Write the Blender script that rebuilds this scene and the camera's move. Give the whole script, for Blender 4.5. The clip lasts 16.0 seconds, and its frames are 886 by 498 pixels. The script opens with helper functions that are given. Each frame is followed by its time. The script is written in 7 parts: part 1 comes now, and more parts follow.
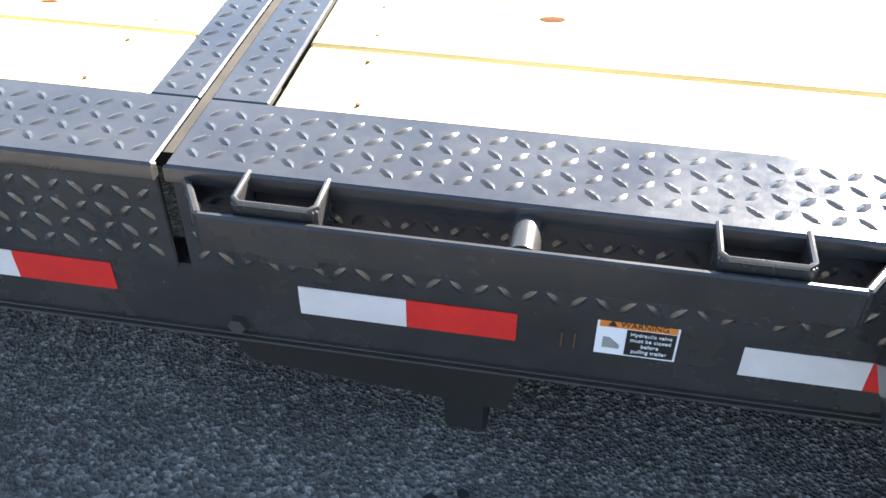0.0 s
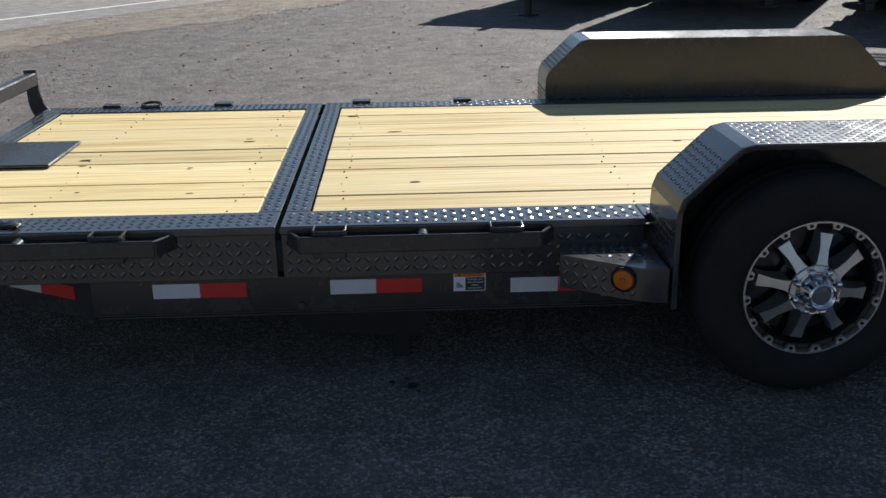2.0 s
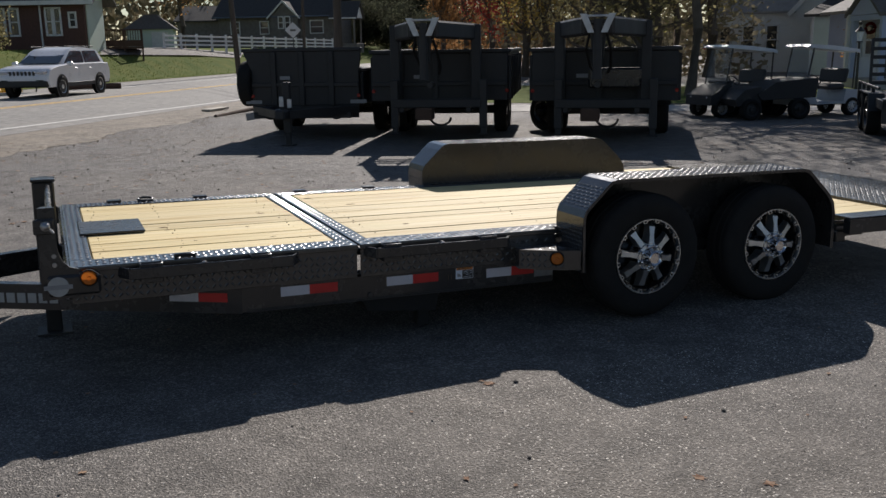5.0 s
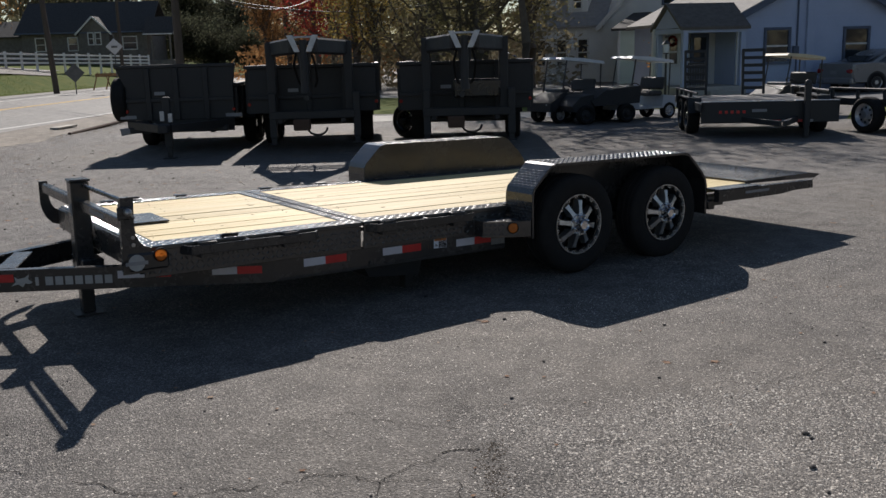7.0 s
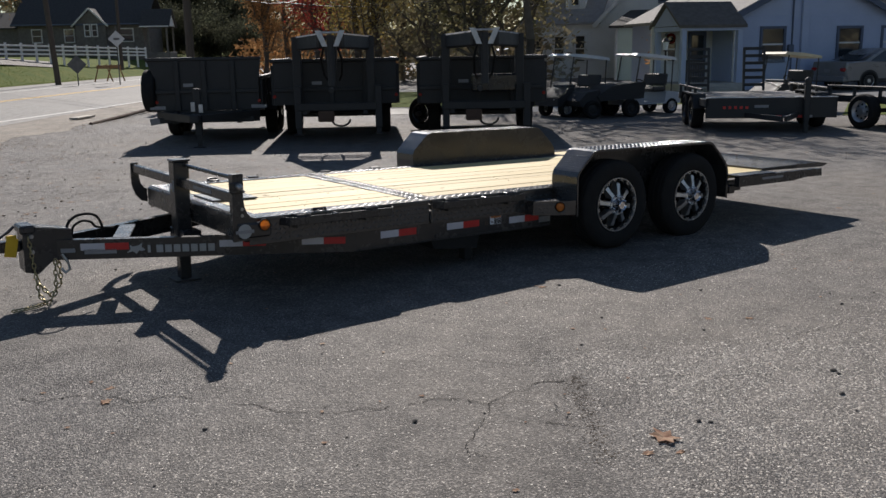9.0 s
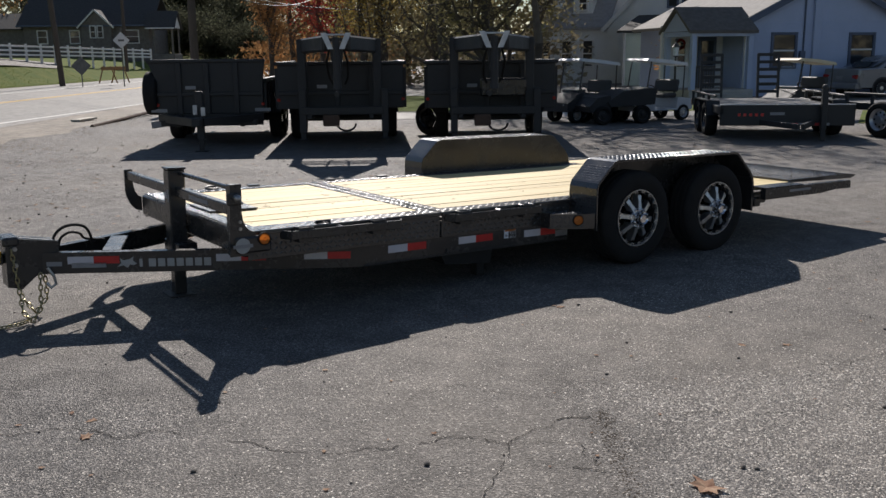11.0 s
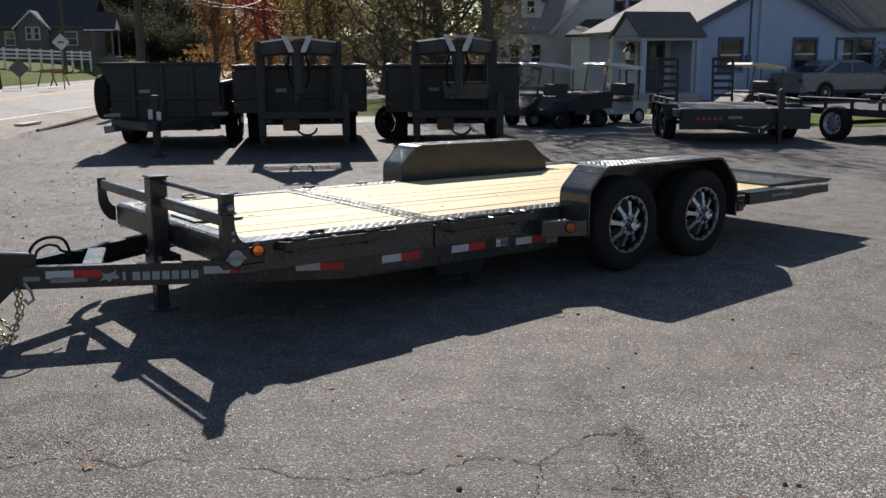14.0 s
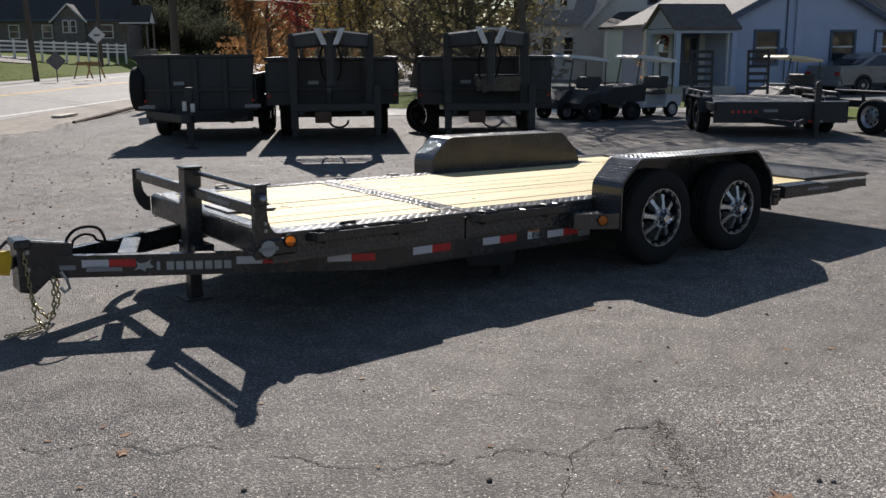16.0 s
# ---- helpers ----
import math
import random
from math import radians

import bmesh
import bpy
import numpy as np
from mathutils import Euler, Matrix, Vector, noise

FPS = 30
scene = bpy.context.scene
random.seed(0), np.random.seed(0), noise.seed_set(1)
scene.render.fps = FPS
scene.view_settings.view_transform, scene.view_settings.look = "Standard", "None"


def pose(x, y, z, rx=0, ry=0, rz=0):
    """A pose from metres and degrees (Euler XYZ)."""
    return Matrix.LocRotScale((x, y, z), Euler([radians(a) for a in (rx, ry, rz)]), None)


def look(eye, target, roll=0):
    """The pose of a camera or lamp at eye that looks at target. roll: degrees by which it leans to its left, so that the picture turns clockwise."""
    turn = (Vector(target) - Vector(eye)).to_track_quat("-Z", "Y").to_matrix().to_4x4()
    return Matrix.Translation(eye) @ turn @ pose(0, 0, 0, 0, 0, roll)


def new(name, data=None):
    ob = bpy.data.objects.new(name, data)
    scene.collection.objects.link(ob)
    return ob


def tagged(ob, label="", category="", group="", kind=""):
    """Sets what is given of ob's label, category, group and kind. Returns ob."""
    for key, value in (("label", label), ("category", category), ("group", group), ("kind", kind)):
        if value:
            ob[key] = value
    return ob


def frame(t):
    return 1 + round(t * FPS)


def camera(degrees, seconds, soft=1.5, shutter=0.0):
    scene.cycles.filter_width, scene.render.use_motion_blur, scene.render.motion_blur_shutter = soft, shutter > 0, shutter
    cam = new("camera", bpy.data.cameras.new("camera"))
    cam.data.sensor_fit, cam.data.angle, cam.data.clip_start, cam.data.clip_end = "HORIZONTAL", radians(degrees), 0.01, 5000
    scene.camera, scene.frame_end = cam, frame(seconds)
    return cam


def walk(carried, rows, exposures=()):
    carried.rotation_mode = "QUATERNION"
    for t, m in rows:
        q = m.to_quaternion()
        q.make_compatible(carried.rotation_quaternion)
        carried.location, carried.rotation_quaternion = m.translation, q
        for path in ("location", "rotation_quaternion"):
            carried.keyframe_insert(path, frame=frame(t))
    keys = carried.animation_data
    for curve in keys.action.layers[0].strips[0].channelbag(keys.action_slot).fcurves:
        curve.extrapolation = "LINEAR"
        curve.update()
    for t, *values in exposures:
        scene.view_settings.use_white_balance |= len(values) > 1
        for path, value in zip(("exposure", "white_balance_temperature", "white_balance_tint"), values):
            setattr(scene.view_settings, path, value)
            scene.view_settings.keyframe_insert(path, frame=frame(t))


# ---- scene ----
cam = camera(51.4, 16.0)
PATH = [
    (0, (0.526, -0.871, 1.161), (0.231, 0.632, -0.125), -1.4),
    (0.5, (0.551, -1.398, 1.321), (0.349, 0.255, 0.214), -1.7),
    (1, (0.551, -1.891, 1.373), (0.293, -0.127, 0.467), -0.0),
    (1.5, (0.563, -2.331, 1.413), (0.497, -0.488, 0.64), 0.4),
    (2, (0.435, -2.749, 1.451), (0.497, -0.876, 0.751), -1.9),
    (2.5, (0.31, -3.158, 1.487), (0.363, -1.262, 0.852), -1.5),
    (3, (0.029, -3.506, 1.471), (0.164, -1.598, 0.887), -0.9),
    (3.5, (-0.252, -3.817, 1.477), (-0.042, -1.902, 0.938), -1.5),
    (4, (-0.576, -4.054, 1.494), (-0.167, -2.160, 0.999), -1.65),
    (4.5, (-1.010, -4.210, 1.510), (-0.374, -2.373, 1.042), -1.35),
    (5, (-1.390, -4.428, 1.516), (-0.626, -2.630, 1.085), -0.95),
    (5.2, (-1.573, -4.508, 1.525), (-0.762, -2.732, 1.093), -0.7),
    (7.3, (-2.956, -5.104, 1.545), (-1.842, -3.494, 1.135), -1.6),
    (7.5, (-3.065, -5.175, 1.56), (-1.967, -3.555, 1.144), -1.5),
    (8, (-3.268, -5.337, 1.574), (-2.217, -3.69, 1.142), -1.6),
    (8.5, (-3.468, -5.347, 1.557), (-2.376, -3.729, 1.123), -1.9),
    (9, (-3.622, -5.348, 1.561), (-2.498, -3.748, 1.14), -1.0),
    (9.2, (-3.637, -5.348, 1.567), (-2.519, -3.742, 1.150), -0.5),
    (11.3, (-3.419, -4.954, 1.554), (-2.300, -3.348, 1.142), -0.6),
    (11.5, (-3.429, -4.934, 1.561), (-2.268, -3.359, 1.145), -0.7),
    (12, (-3.49, -4.747, 1.562), (-2.228, -3.254, 1.141), -1.3),
    (12.5, (-3.55, -4.7, 1.566), (-2.287, -3.204, 1.154), -0.8),
    (13, (-3.577, -4.688, 1.568), (-2.338, -3.17, 1.165), -0.7),
    (13.5, (-3.589, -4.674, 1.563), (-2.361, -3.147, 1.163), -0.5),
    (14, (-3.589, -4.663, 1.563), (-2.374, -3.128, 1.156), -0.4),
    (14.5, (-3.589, -4.659, 1.559), (-2.382, -3.118, 1.149), -0.3),
    (15, (-3.59, -4.659, 1.556), (-2.392, -3.113, 1.14), -0.3),
    (15.5, (-3.587, -4.656, 1.556), (-2.404, -3.1, 1.132), -0.3),
    (16, (-3.592, -4.658, 1.554), (-2.431, -3.085, 1.133), -0.4),
]
# the clip's own exposure: bright at first, settling as the sunlit lot comes into view
EXPOSURES = [(0.0, 3.05, 6800, 10), (0.5, 2.5, 6600, 10), (1.0, 2.3, 6250, 10), (1.5, 1.2, 5850, 10), (2.0, 0.5, 6300, 10), (2.5, 0.3, 6500, 12), (3.0, 0.2, 6500, 13), (3.5, 0.28, 6500, 13), (4.0, 0.25, 6500, 13), (5.0, 0.07, 6500, 13),
             (7.5, 0.07, 6500, 13), (9.0, 0.2, 6500, 13), (11.5, 0.3, 6500, 13), (12.0, 0.4, 6500, 13), (16.0, 0.45, 6500, 13)]
walk(cam, [(t, look(eye, target, roll)) for t, eye, target, roll in PATH], EXPOSURES)

# ---- world and sun ----
SUN_TO = Vector((0.775, 1.35, 1.0)).normalized()
world = bpy.data.worlds.new("world")
scene.world = world
world.use_nodes = True
wn = world.node_tree
sky = wn.nodes.new("ShaderNodeTexSky")
sky.sky_type = "NISHITA"
sky.sun_disc = False
sky.sun_elevation = math.asin(SUN_TO.z)
sky.sun_rotation = math.atan2(SUN_TO.x, SUN_TO.y)
sky.air_density, sky.dust_density = 1.0, 0.05
wn.links.new(sky.outputs[0], wn.nodes["Background"].inputs[0])
wn.nodes["Background"].inputs[1].default_value = 0.061
sun_data = bpy.data.lights.new("sun", "SUN")
sun_data.energy, sun_data.angle, sun_data.color = 4.9, radians(0.53), (1.0, 0.95, 0.88)
sun = new("sun", sun_data)
sun.matrix_world = look(SUN_TO * 60, (0, 0, 0))


# ---- materials ----
def material(name, c1, c2=None, scale=6.0, rough=0.5, rough2=None, metal=0.0, bump=0.0, bump_scale=60.0, stretch=(1, 1, 1),
             spec=0.5, coat=0.0, vary=0.0, trans=0.0):
    """A surface of two mixed colours at two scales, with wear in its gloss and fine relief."""
    m = bpy.data.materials.new(name)
    m.use_nodes = True
    nt = m.node_tree
    b = nt.nodes["Principled BSDF"]
    N, L = nt.nodes.new, nt.links.new
    c2 = c2 or tuple(x * 0.75 for x in c1)
    tc, mp = N("ShaderNodeTexCoord"), N("ShaderNodeMapping")
    mp.inputs["Scale"].default_value = stretch
    L(tc.outputs["Object"], mp.inputs[0])
    info = N("ShaderNodeObjectInfo")
    if vary:
        off = N("ShaderNodeVectorMath")
        off.operation = "MULTIPLY_ADD"
        off.inputs[1].default_value = (17.0, 31.0, 23.0)
        L(info.outputs["Random"], off.inputs[0])
        L(mp.outputs[0], off.inputs[2])
        vec = off.outputs[0]
    else:
        vec = mp.outputs[0]
    n1, n2 = N("ShaderNodeTexNoise"), N("ShaderNodeTexNoise")
    n1.inputs["Scale"].default_value, n1.inputs["Detail"].default_value = scale, 5
    n2.inputs["Scale"].default_value, n2.inputs["Detail"].default_value = scale * 7.3, 4
    L(vec, n1.inputs[0]), L(vec, n2.inputs[0])
    add = N("ShaderNodeMath")
    add.operation = "MULTIPLY_ADD"
    add.inputs[1].default_value = 0.45
    L(n2.outputs[0], add.inputs[0]), L(n1.outputs[0], add.inputs[2])
    ramp = N("ShaderNodeMapRange")
    ramp.inputs[1].default_value, ramp.inputs[2].default_value = 0.48, 0.98
    L(add.outputs[0], ramp.inputs[0])
    mix = N("ShaderNodeMix")
    mix.data_type = "RGBA"
    mix.inputs[6].default_value, mix.inputs[7].default_value = (*c1, 1), (*c2, 1)
    L(ramp.outputs[0], mix.inputs[0])
    col = mix.outputs[2]
    if vary:
        hsv = N("ShaderNodeHueSaturation")
        mr = N("ShaderNodeMapRange")
        mr.inputs[3].default_value, mr.inputs[4].default_value = 1 - vary, 1 + vary
        L(info.outputs["Random"], mr.inputs[0]), L(mr.outputs[0], hsv.inputs["Value"]), L(col, hsv.inputs["Color"])
        col = hsv.outputs[0]
    L(col, b.inputs["Base Color"])
    rr = N("ShaderNodeMapRange")
    rr.inputs[3].default_value, rr.inputs[4].default_value = rough, rough2 if rough2 is not None else min(1, rough * 1.35)
    L(ramp.outputs[0], rr.inputs[0]), L(rr.outputs[0], b.inputs["Roughness"])
    b.inputs["Metallic"].default_value, b.inputs["Specular IOR Level"].default_value = metal, spec
    b.inputs["Coat Weight"].default_value, b.inputs["Coat Roughness"].default_value = coat, 0.08
    if bump:
        n3, bp = N("ShaderNodeTexNoise"), N("ShaderNodeBump")
        n3.inputs["Scale"].default_value, n3.inputs["Detail"].default_value = bump_scale, 3
        bp.inputs["Strength"].default_value, bp.inputs["Distance"].default_value = bump, 0.01
        L(vec, n3.inputs[0]), L(n3.outputs[0], bp.inputs["Height"]), L(bp.outputs[0], b.inputs["Normal"])
    if trans:
        tr, ms, out = N("ShaderNodeBsdfTranslucent"), N("ShaderNodeMixShader"), nt.nodes["Material Output"]
        L(col, tr.inputs[0]), L(b.outputs[0], ms.inputs[1]), L(tr.outputs[0], ms.inputs[2])
        ms.inputs[0].default_value = trans
        L(ms.outputs[0], out.inputs[0])
    return m


def asphalt(name, dark, light, warm, stone=95.0, patch=0.25):
    """Bound stone chips of mixed grey, with worn patches and dust."""
    m = bpy.data.materials.new(name)
    m.use_nodes = True
    nt = m.node_tree
    b = nt.nodes["Principled BSDF"]
    N, L = nt.nodes.new, nt.links.new
    tc = N("ShaderNodeTexCoord")
    P = tc.outputs["Object"]
    v, vc = N("ShaderNodeTexVoronoi"), N("ShaderNodeTexVoronoi")
    v.inputs["Scale"].default_value, vc.inputs["Scale"].default_value = stone, stone * 0.68
    L(P, v.inputs[0]), L(P, vc.inputs[0])
    sep, sep2 = N("ShaderNodeSeparateColor"), N("ShaderNodeSeparateColor")
    L(v.outputs["Color"], sep.inputs[0]), L(vc.outputs["Color"], sep2.inputs[0])
    zone, zr = N("ShaderNodeTexNoise"), N("ShaderNodeMapRange")
    zone.inputs["Scale"].default_value, zone.inputs["Detail"].default_value = 0.55, 5
    zr.inputs[1].default_value, zr.inputs[2].default_value, zr.inputs[4].default_value = 0.36, 0.6, 0.9
    L(P, zone.inputs[0]), L(zone.outputs[0], zr.inputs[0])
    size_mix = N("ShaderNodeMix")
    L(zr.outputs[0], size_mix.inputs[0]), L(sep.outputs[0], size_mix.inputs[2]), L(sep2.outputs[0], size_mix.inputs[3])
    big, mid = N("ShaderNodeTexNoise"), N("ShaderNodeTexNoise")
    big.inputs["Scale"].default_value, big.inputs["Detail"].default_value = patch, 4
    mid.inputs["Scale"].default_value, mid.inputs["Detail"].default_value = 4.5, 6
    L(P, big.inputs[0]), L(P, mid.inputs[0])
    cube = N("ShaderNodeMath")
    cube.operation = "POWER"
    cube.inputs[1].default_value = 3.0
    L(size_mix.outputs[0], cube.inputs[0])
    chip = N("ShaderNodeMix")
    chip.data_type = "RGBA"
    chip.inputs[6].default_value, chip.inputs[7].default_value = (*dark, 1), (*light, 1)
    L(cube.outputs[0], chip.inputs[0])
    wm = N("ShaderNodeMix")
    wm.data_type = "RGBA"
    wm.inputs[7].default_value = (*warm, 1)
    rg = N("ShaderNodeMapRange")
    rg.inputs[1].default_value, rg.inputs[2].default_value, rg.inputs[4].default_value = 0.42, 0.72, 0.65
    L(big.outputs[0], rg.inputs[0]), L(rg.outputs[0], wm.inputs[0]), L(chip.outputs[2], wm.inputs[6])
    val = N("ShaderNodeMapRange")
    val.inputs[1].default_value, val.inputs[2].default_value = 0.3, 0.7
    val.inputs[3].default_value, val.inputs[4].default_value = 0.72, 1.22
    L(mid.outputs[0], val.inputs[0])
    hsv = N("ShaderNodeHueSaturation")
    L(val.outputs[0], hsv.inputs["Value"]), L(wm.outputs[2], hsv.inputs["Color"])
    col = hsv.outputs[0]
    L(col, b.inputs["Base Color"])
    b.inputs["Roughness"].default_value, b.inputs["Specular IOR Level"].default_value = 0.82, 0.35
    bp = N("ShaderNodeBump")
    bp.inputs["Strength"].default_value, bp.inputs["Distance"].default_value = 1.0, 0.007
    hm = N("ShaderNodeMix")
    L(zr.outputs[0], hm.inputs[0]), L(v.outputs["Distance"], hm.inputs[2]), L(vc.outputs["Distance"], hm.inputs[3])
    L(hm.outputs[0], bp.inputs["Height"]), L(bp.outputs[0], b.inputs["Normal"])
    return m


def pine(name):
    """Yellow pine planks: long grain along x, growth bands and board-to-board shade."""
    m = bpy.data.materials.new(name)
    m.use_nodes = True
    nt = m.node_tree
    b = nt.nodes["Principled BSDF"]
    N, L = nt.nodes.new, nt.links.new
    tc, mp, info = N("ShaderNodeTexCoord"), N("ShaderNodeMapping"), N("ShaderNodeObjectInfo")
    mp.inputs["Scale"].default_value = (0.6, 9.0, 9.0)
    off = N("ShaderNodeVectorMath")
    off.operation = "MULTIPLY_ADD"
    off.inputs[1].default_value = (13.0, 29.0, 7.0)
    L(tc.outputs["Object"], mp.inputs[0]), L(info.outputs["Random"], off.inputs[0]), L(mp.outputs[0], off.inputs[2])
    n1, n2 = N("ShaderNodeTexNoise"), N("ShaderNodeTexNoise")
    n1.inputs["Scale"].default_value, n1.inputs["Detail"].default_value, n1.inputs["Distortion"].default_value = 1.4, 6, 1.1
    n2.inputs["Scale"].default_value, n2.inputs["Detail"].default_value = 11.0, 4
    L(off.outputs[0], n1.inputs[0]), L(off.outputs[0], n2.inputs[0])
    cr = N("ShaderNodeValToRGB")
    e = cr.color_ramp.elements
    e[0].position, e[0].color = 0.3, (0.52, 0.34, 0.12, 1)
    e[1].position, e[1].color = 0.72, (0.80, 0.66, 0.38, 1)
    e.new(0.5).color = (0.73, 0.58, 0.29, 1)
    L(n1.outputs[0], cr.inputs[0])
    mx = N("ShaderNodeMix")
    mx.data_type, mx.blend_type = "RGBA", "MULTIPLY"
    mx.inputs[0].default_value = 0.35
    g = N("ShaderNodeMapRange")
    g.inputs[1].default_value, g.inputs[2].default_value, g.inputs[3].default_value = 0.3, 0.65, 0.7
    L(n2.outputs[0], g.inputs[0]), L(cr.outputs[0], mx.inputs[6]), L(g.outputs[0], mx.inputs[7])
    # cathedral figure: bands bent round slow swells, and broad stains between yellow-green and tan
    wob, wv = N("ShaderNodeTexNoise"), N("ShaderNodeTexWave")
    wob.inputs["Scale"].default_value, wob.inputs["Detail"].default_value = 0.9, 2
    wadd = N("ShaderNodeVectorMath")
    wadd.operation = "MULTIPLY_ADD"
    wadd.inputs[1].default_value = (0.0, 1.6, 1.6)
    L(off.outputs[0], wob.inputs[0]), L(wob.outputs["Color"], wadd.inputs[0]), L(off.outputs[0], wadd.inputs[2])
    wv.bands_direction = "Y"
    wv.inputs["Scale"].default_value, wv.inputs["Distortion"].default_value = 1.15, 0.8
    L(wadd.outputs[0], wv.inputs[0])
    fig = N("ShaderNodeMix")
    fig.data_type, fig.blend_type = "RGBA", "MULTIPLY"
    fg = N("ShaderNodeMapRange")
    fg.inputs[1].default_value, fg.inputs[2].default_value, fg.inputs[3].default_value = 0.0, 0.55, 0.80
    L(wv.outputs["Fac"], fg.inputs[0])
    fig.inputs[0].default_value = 0.8
    L(mx.outputs[2], fig.inputs[6]), L(fg.outputs[0], fig.inputs[7])
    st, sm, sr = N("ShaderNodeTexNoise"), N("ShaderNodeMix"), N("ShaderNodeMapRange")
    st.inputs["Scale"].default_value, st.inputs["Detail"].default_value = 2.6, 5
    L(tc.outputs["Object"], st.inputs[0]), L(st.outputs[0], sr.inputs[0])
    sr.inputs[1].default_value, sr.inputs[2].default_value, sr.inputs[4].default_value = 0.45, 0.72, 0.55
    sm.data_type = "RGBA"
    sm.inputs[7].default_value = (0.64, 0.54, 0.26, 1)
    L(sr.outputs[0], sm.inputs[0]), L(fig.outputs[2], sm.inputs[6])
    hsv, mr = N("ShaderNodeHueSaturation"), N("ShaderNodeMapRange")
    mr.inputs[3].default_value, mr.inputs[4].default_value = 0.86, 1.1
    L(info.outputs["Random"], mr.inputs[0]), L(mr.outputs[0], hsv.inputs["Value"]), L(sm.outputs[2], hsv.inputs["Color"])
    L(hsv.outputs[0], b.inputs["Base Color"])
    b.inputs["Roughness"].default_value, b.inputs["Specular IOR Level"].default_value = 0.70, 0.30
    bp = N("ShaderNodeBump")
    bp.inputs["Strength"].default_value, bp.inputs["Distance"].default_value = 0.25, 0.003
    L(n2.outputs[0], bp.inputs["Height"]), L(bp.outputs[0], b.inputs["Normal"])
    return m


def glass(name, tint=(0.02, 0.025, 0.03)):
    """Dark window glass: mirror-like on a dim interior."""
    return material(name, tint, tuple(x * 1.6 for x in tint), 2.0, 0.03, 0.06, spec=0.8)


def clear_pane(name):
    m = bpy.data.materials.new(name)
    m.use_nodes = True
    b = m.node_tree.nodes["Principled BSDF"]
    b.inputs["Base Color"].default_value, b.inputs["Roughness"].default_value = (0.85, 0.9, 0.92, 1), 0.05
    b.inputs["Transmission Weight"].default_value, b.inputs["IOR"].default_value = 0.95, 1.05
    return m


BLACK = material("black_powder_coat", (0.028, 0.027, 0.027), (0.042, 0.040, 0.039), 5, 0.18, 0.34, bump=0.03, bump_scale=350, spec=0.5, coat=0.15)
TREAD = material("black_tread_plate", (0.027, 0.026, 0.027), (0.042, 0.041, 0.041), 9, 0.16, 0.28, bump=0.015, bump_scale=240, spec=0.6, coat=0.5)
DULL = material("dull_black_steel", (0.036, 0.035, 0.034), (0.055, 0.05, 0.047), 4, 0.45, 0.7, bump=0.05)
WOOD = pine("pine_planks")
KNOT = material("pine_knot", (0.055, 0.022, 0.010), (0.13, 0.06, 0.022), 60, 0.9, spec=0.1)
SCREW = material("dark_screw", (0.16, 0.10, 0.05), None, 60, 0.5, metal=0.5)
RUBBER = material("tyre_rubber", (0.017, 0.0165, 0.0165), (0.026, 0.025, 0.024), 12, 0.75, 0.9, bump=0.15, bump_scale=120, spec=0.15)
ALU = material("machined_aluminium", (0.66, 0.66, 0.66), (0.54, 0.54, 0.54), 14, 0.32, 0.46, metal=0.95, bump=0.03, bump_scale=200)
UNDER = material("underbody_steel", (0.012, 0.012, 0.012), (0.018, 0.017, 0.016), 4, 0.6, 0.8, bump=0.05, spec=0.3)
ALU_DARK = material("gloss_black_rim", (0.012, 0.012, 0.013), None, 8, 0.2, 0.3)
CHROME = material("chrome", (0.72, 0.72, 0.74), (0.6, 0.6, 0.62), 20, 0.08, 0.18, metal=1.0)
ZINC = material("zinc_steel", (0.5, 0.5, 0.5), (0.32, 0.31, 0.3), 30, 0.3, 0.5, metal=0.9)
CHAIN = material("yellow_zinc_chain", (0.48, 0.40, 0.22), (0.3, 0.25, 0.14), 40, 0.35, 0.5, metal=0.9)
TAPE_W = material("white_reflective_tape", (0.62, 0.60, 0.63), (0.56, 0.54, 0.57), 30, 0.35, 0.45)
TAPE_R = material("red_reflective_tape", (0.62, 0.03, 0.025), (0.52, 0.02, 0.02), 30, 0.32, 0.42)
TAPE_DIM = material("worn_grey_label", (0.22, 0.22, 0.23), (0.3, 0.3, 0.3), 30, 0.4)
AMBER = material("amber_lens", (0.72, 0.20, 0.02), (0.6, 0.15, 0.015), 40, 0.18, 0.25, trans=0.25)
REDLENS = material("red_lens", (0.45, 0.015, 0.01), None, 40, 0.2, trans=0.2)
LETTER = material("grey_vinyl_lettering", (0.42, 0.42, 0.41), (0.34, 0.34, 0.33), 30, 0.45)
STICK_BLACK = material("sticker_black", (0.015, 0.015, 0.015), None, 20, 0.4)
STICK_ORANGE = material("sticker_orange", (0.75, 0.24, 0.04), None, 20, 0.4)
STICK_WHITE = material("sticker_white", (0.75, 0.77, 0.8), (0.66, 0.7, 0.78), 20, 0.4)
YELLOW = material("yellow_plastic", (0.8, 0.5, 0.02), (0.7, 0.42, 0.02), 15, 0.4)
LOT = asphalt("lot_asphalt", (0.066, 0.062, 0.060), (0.47, 0.43, 0.385), (0.18, 0.155, 0.125), 160)
ROAD = asphalt("road_asphalt", (0.22, 0.21, 0.195), (0.38, 0.36, 0.33), (0.31, 0.29, 0.26), 60, 0.4)
DUST = asphalt("dusty_shoulder", (0.16, 0.135, 0.105), (0.36, 0.31, 0.25), (0.30, 0.25, 0.195), 60, 0.9)
LINE_W = material("white_road_paint", (0.78, 0.76, 0.72), (0.6, 0.58, 0.54), 8, 0.7)
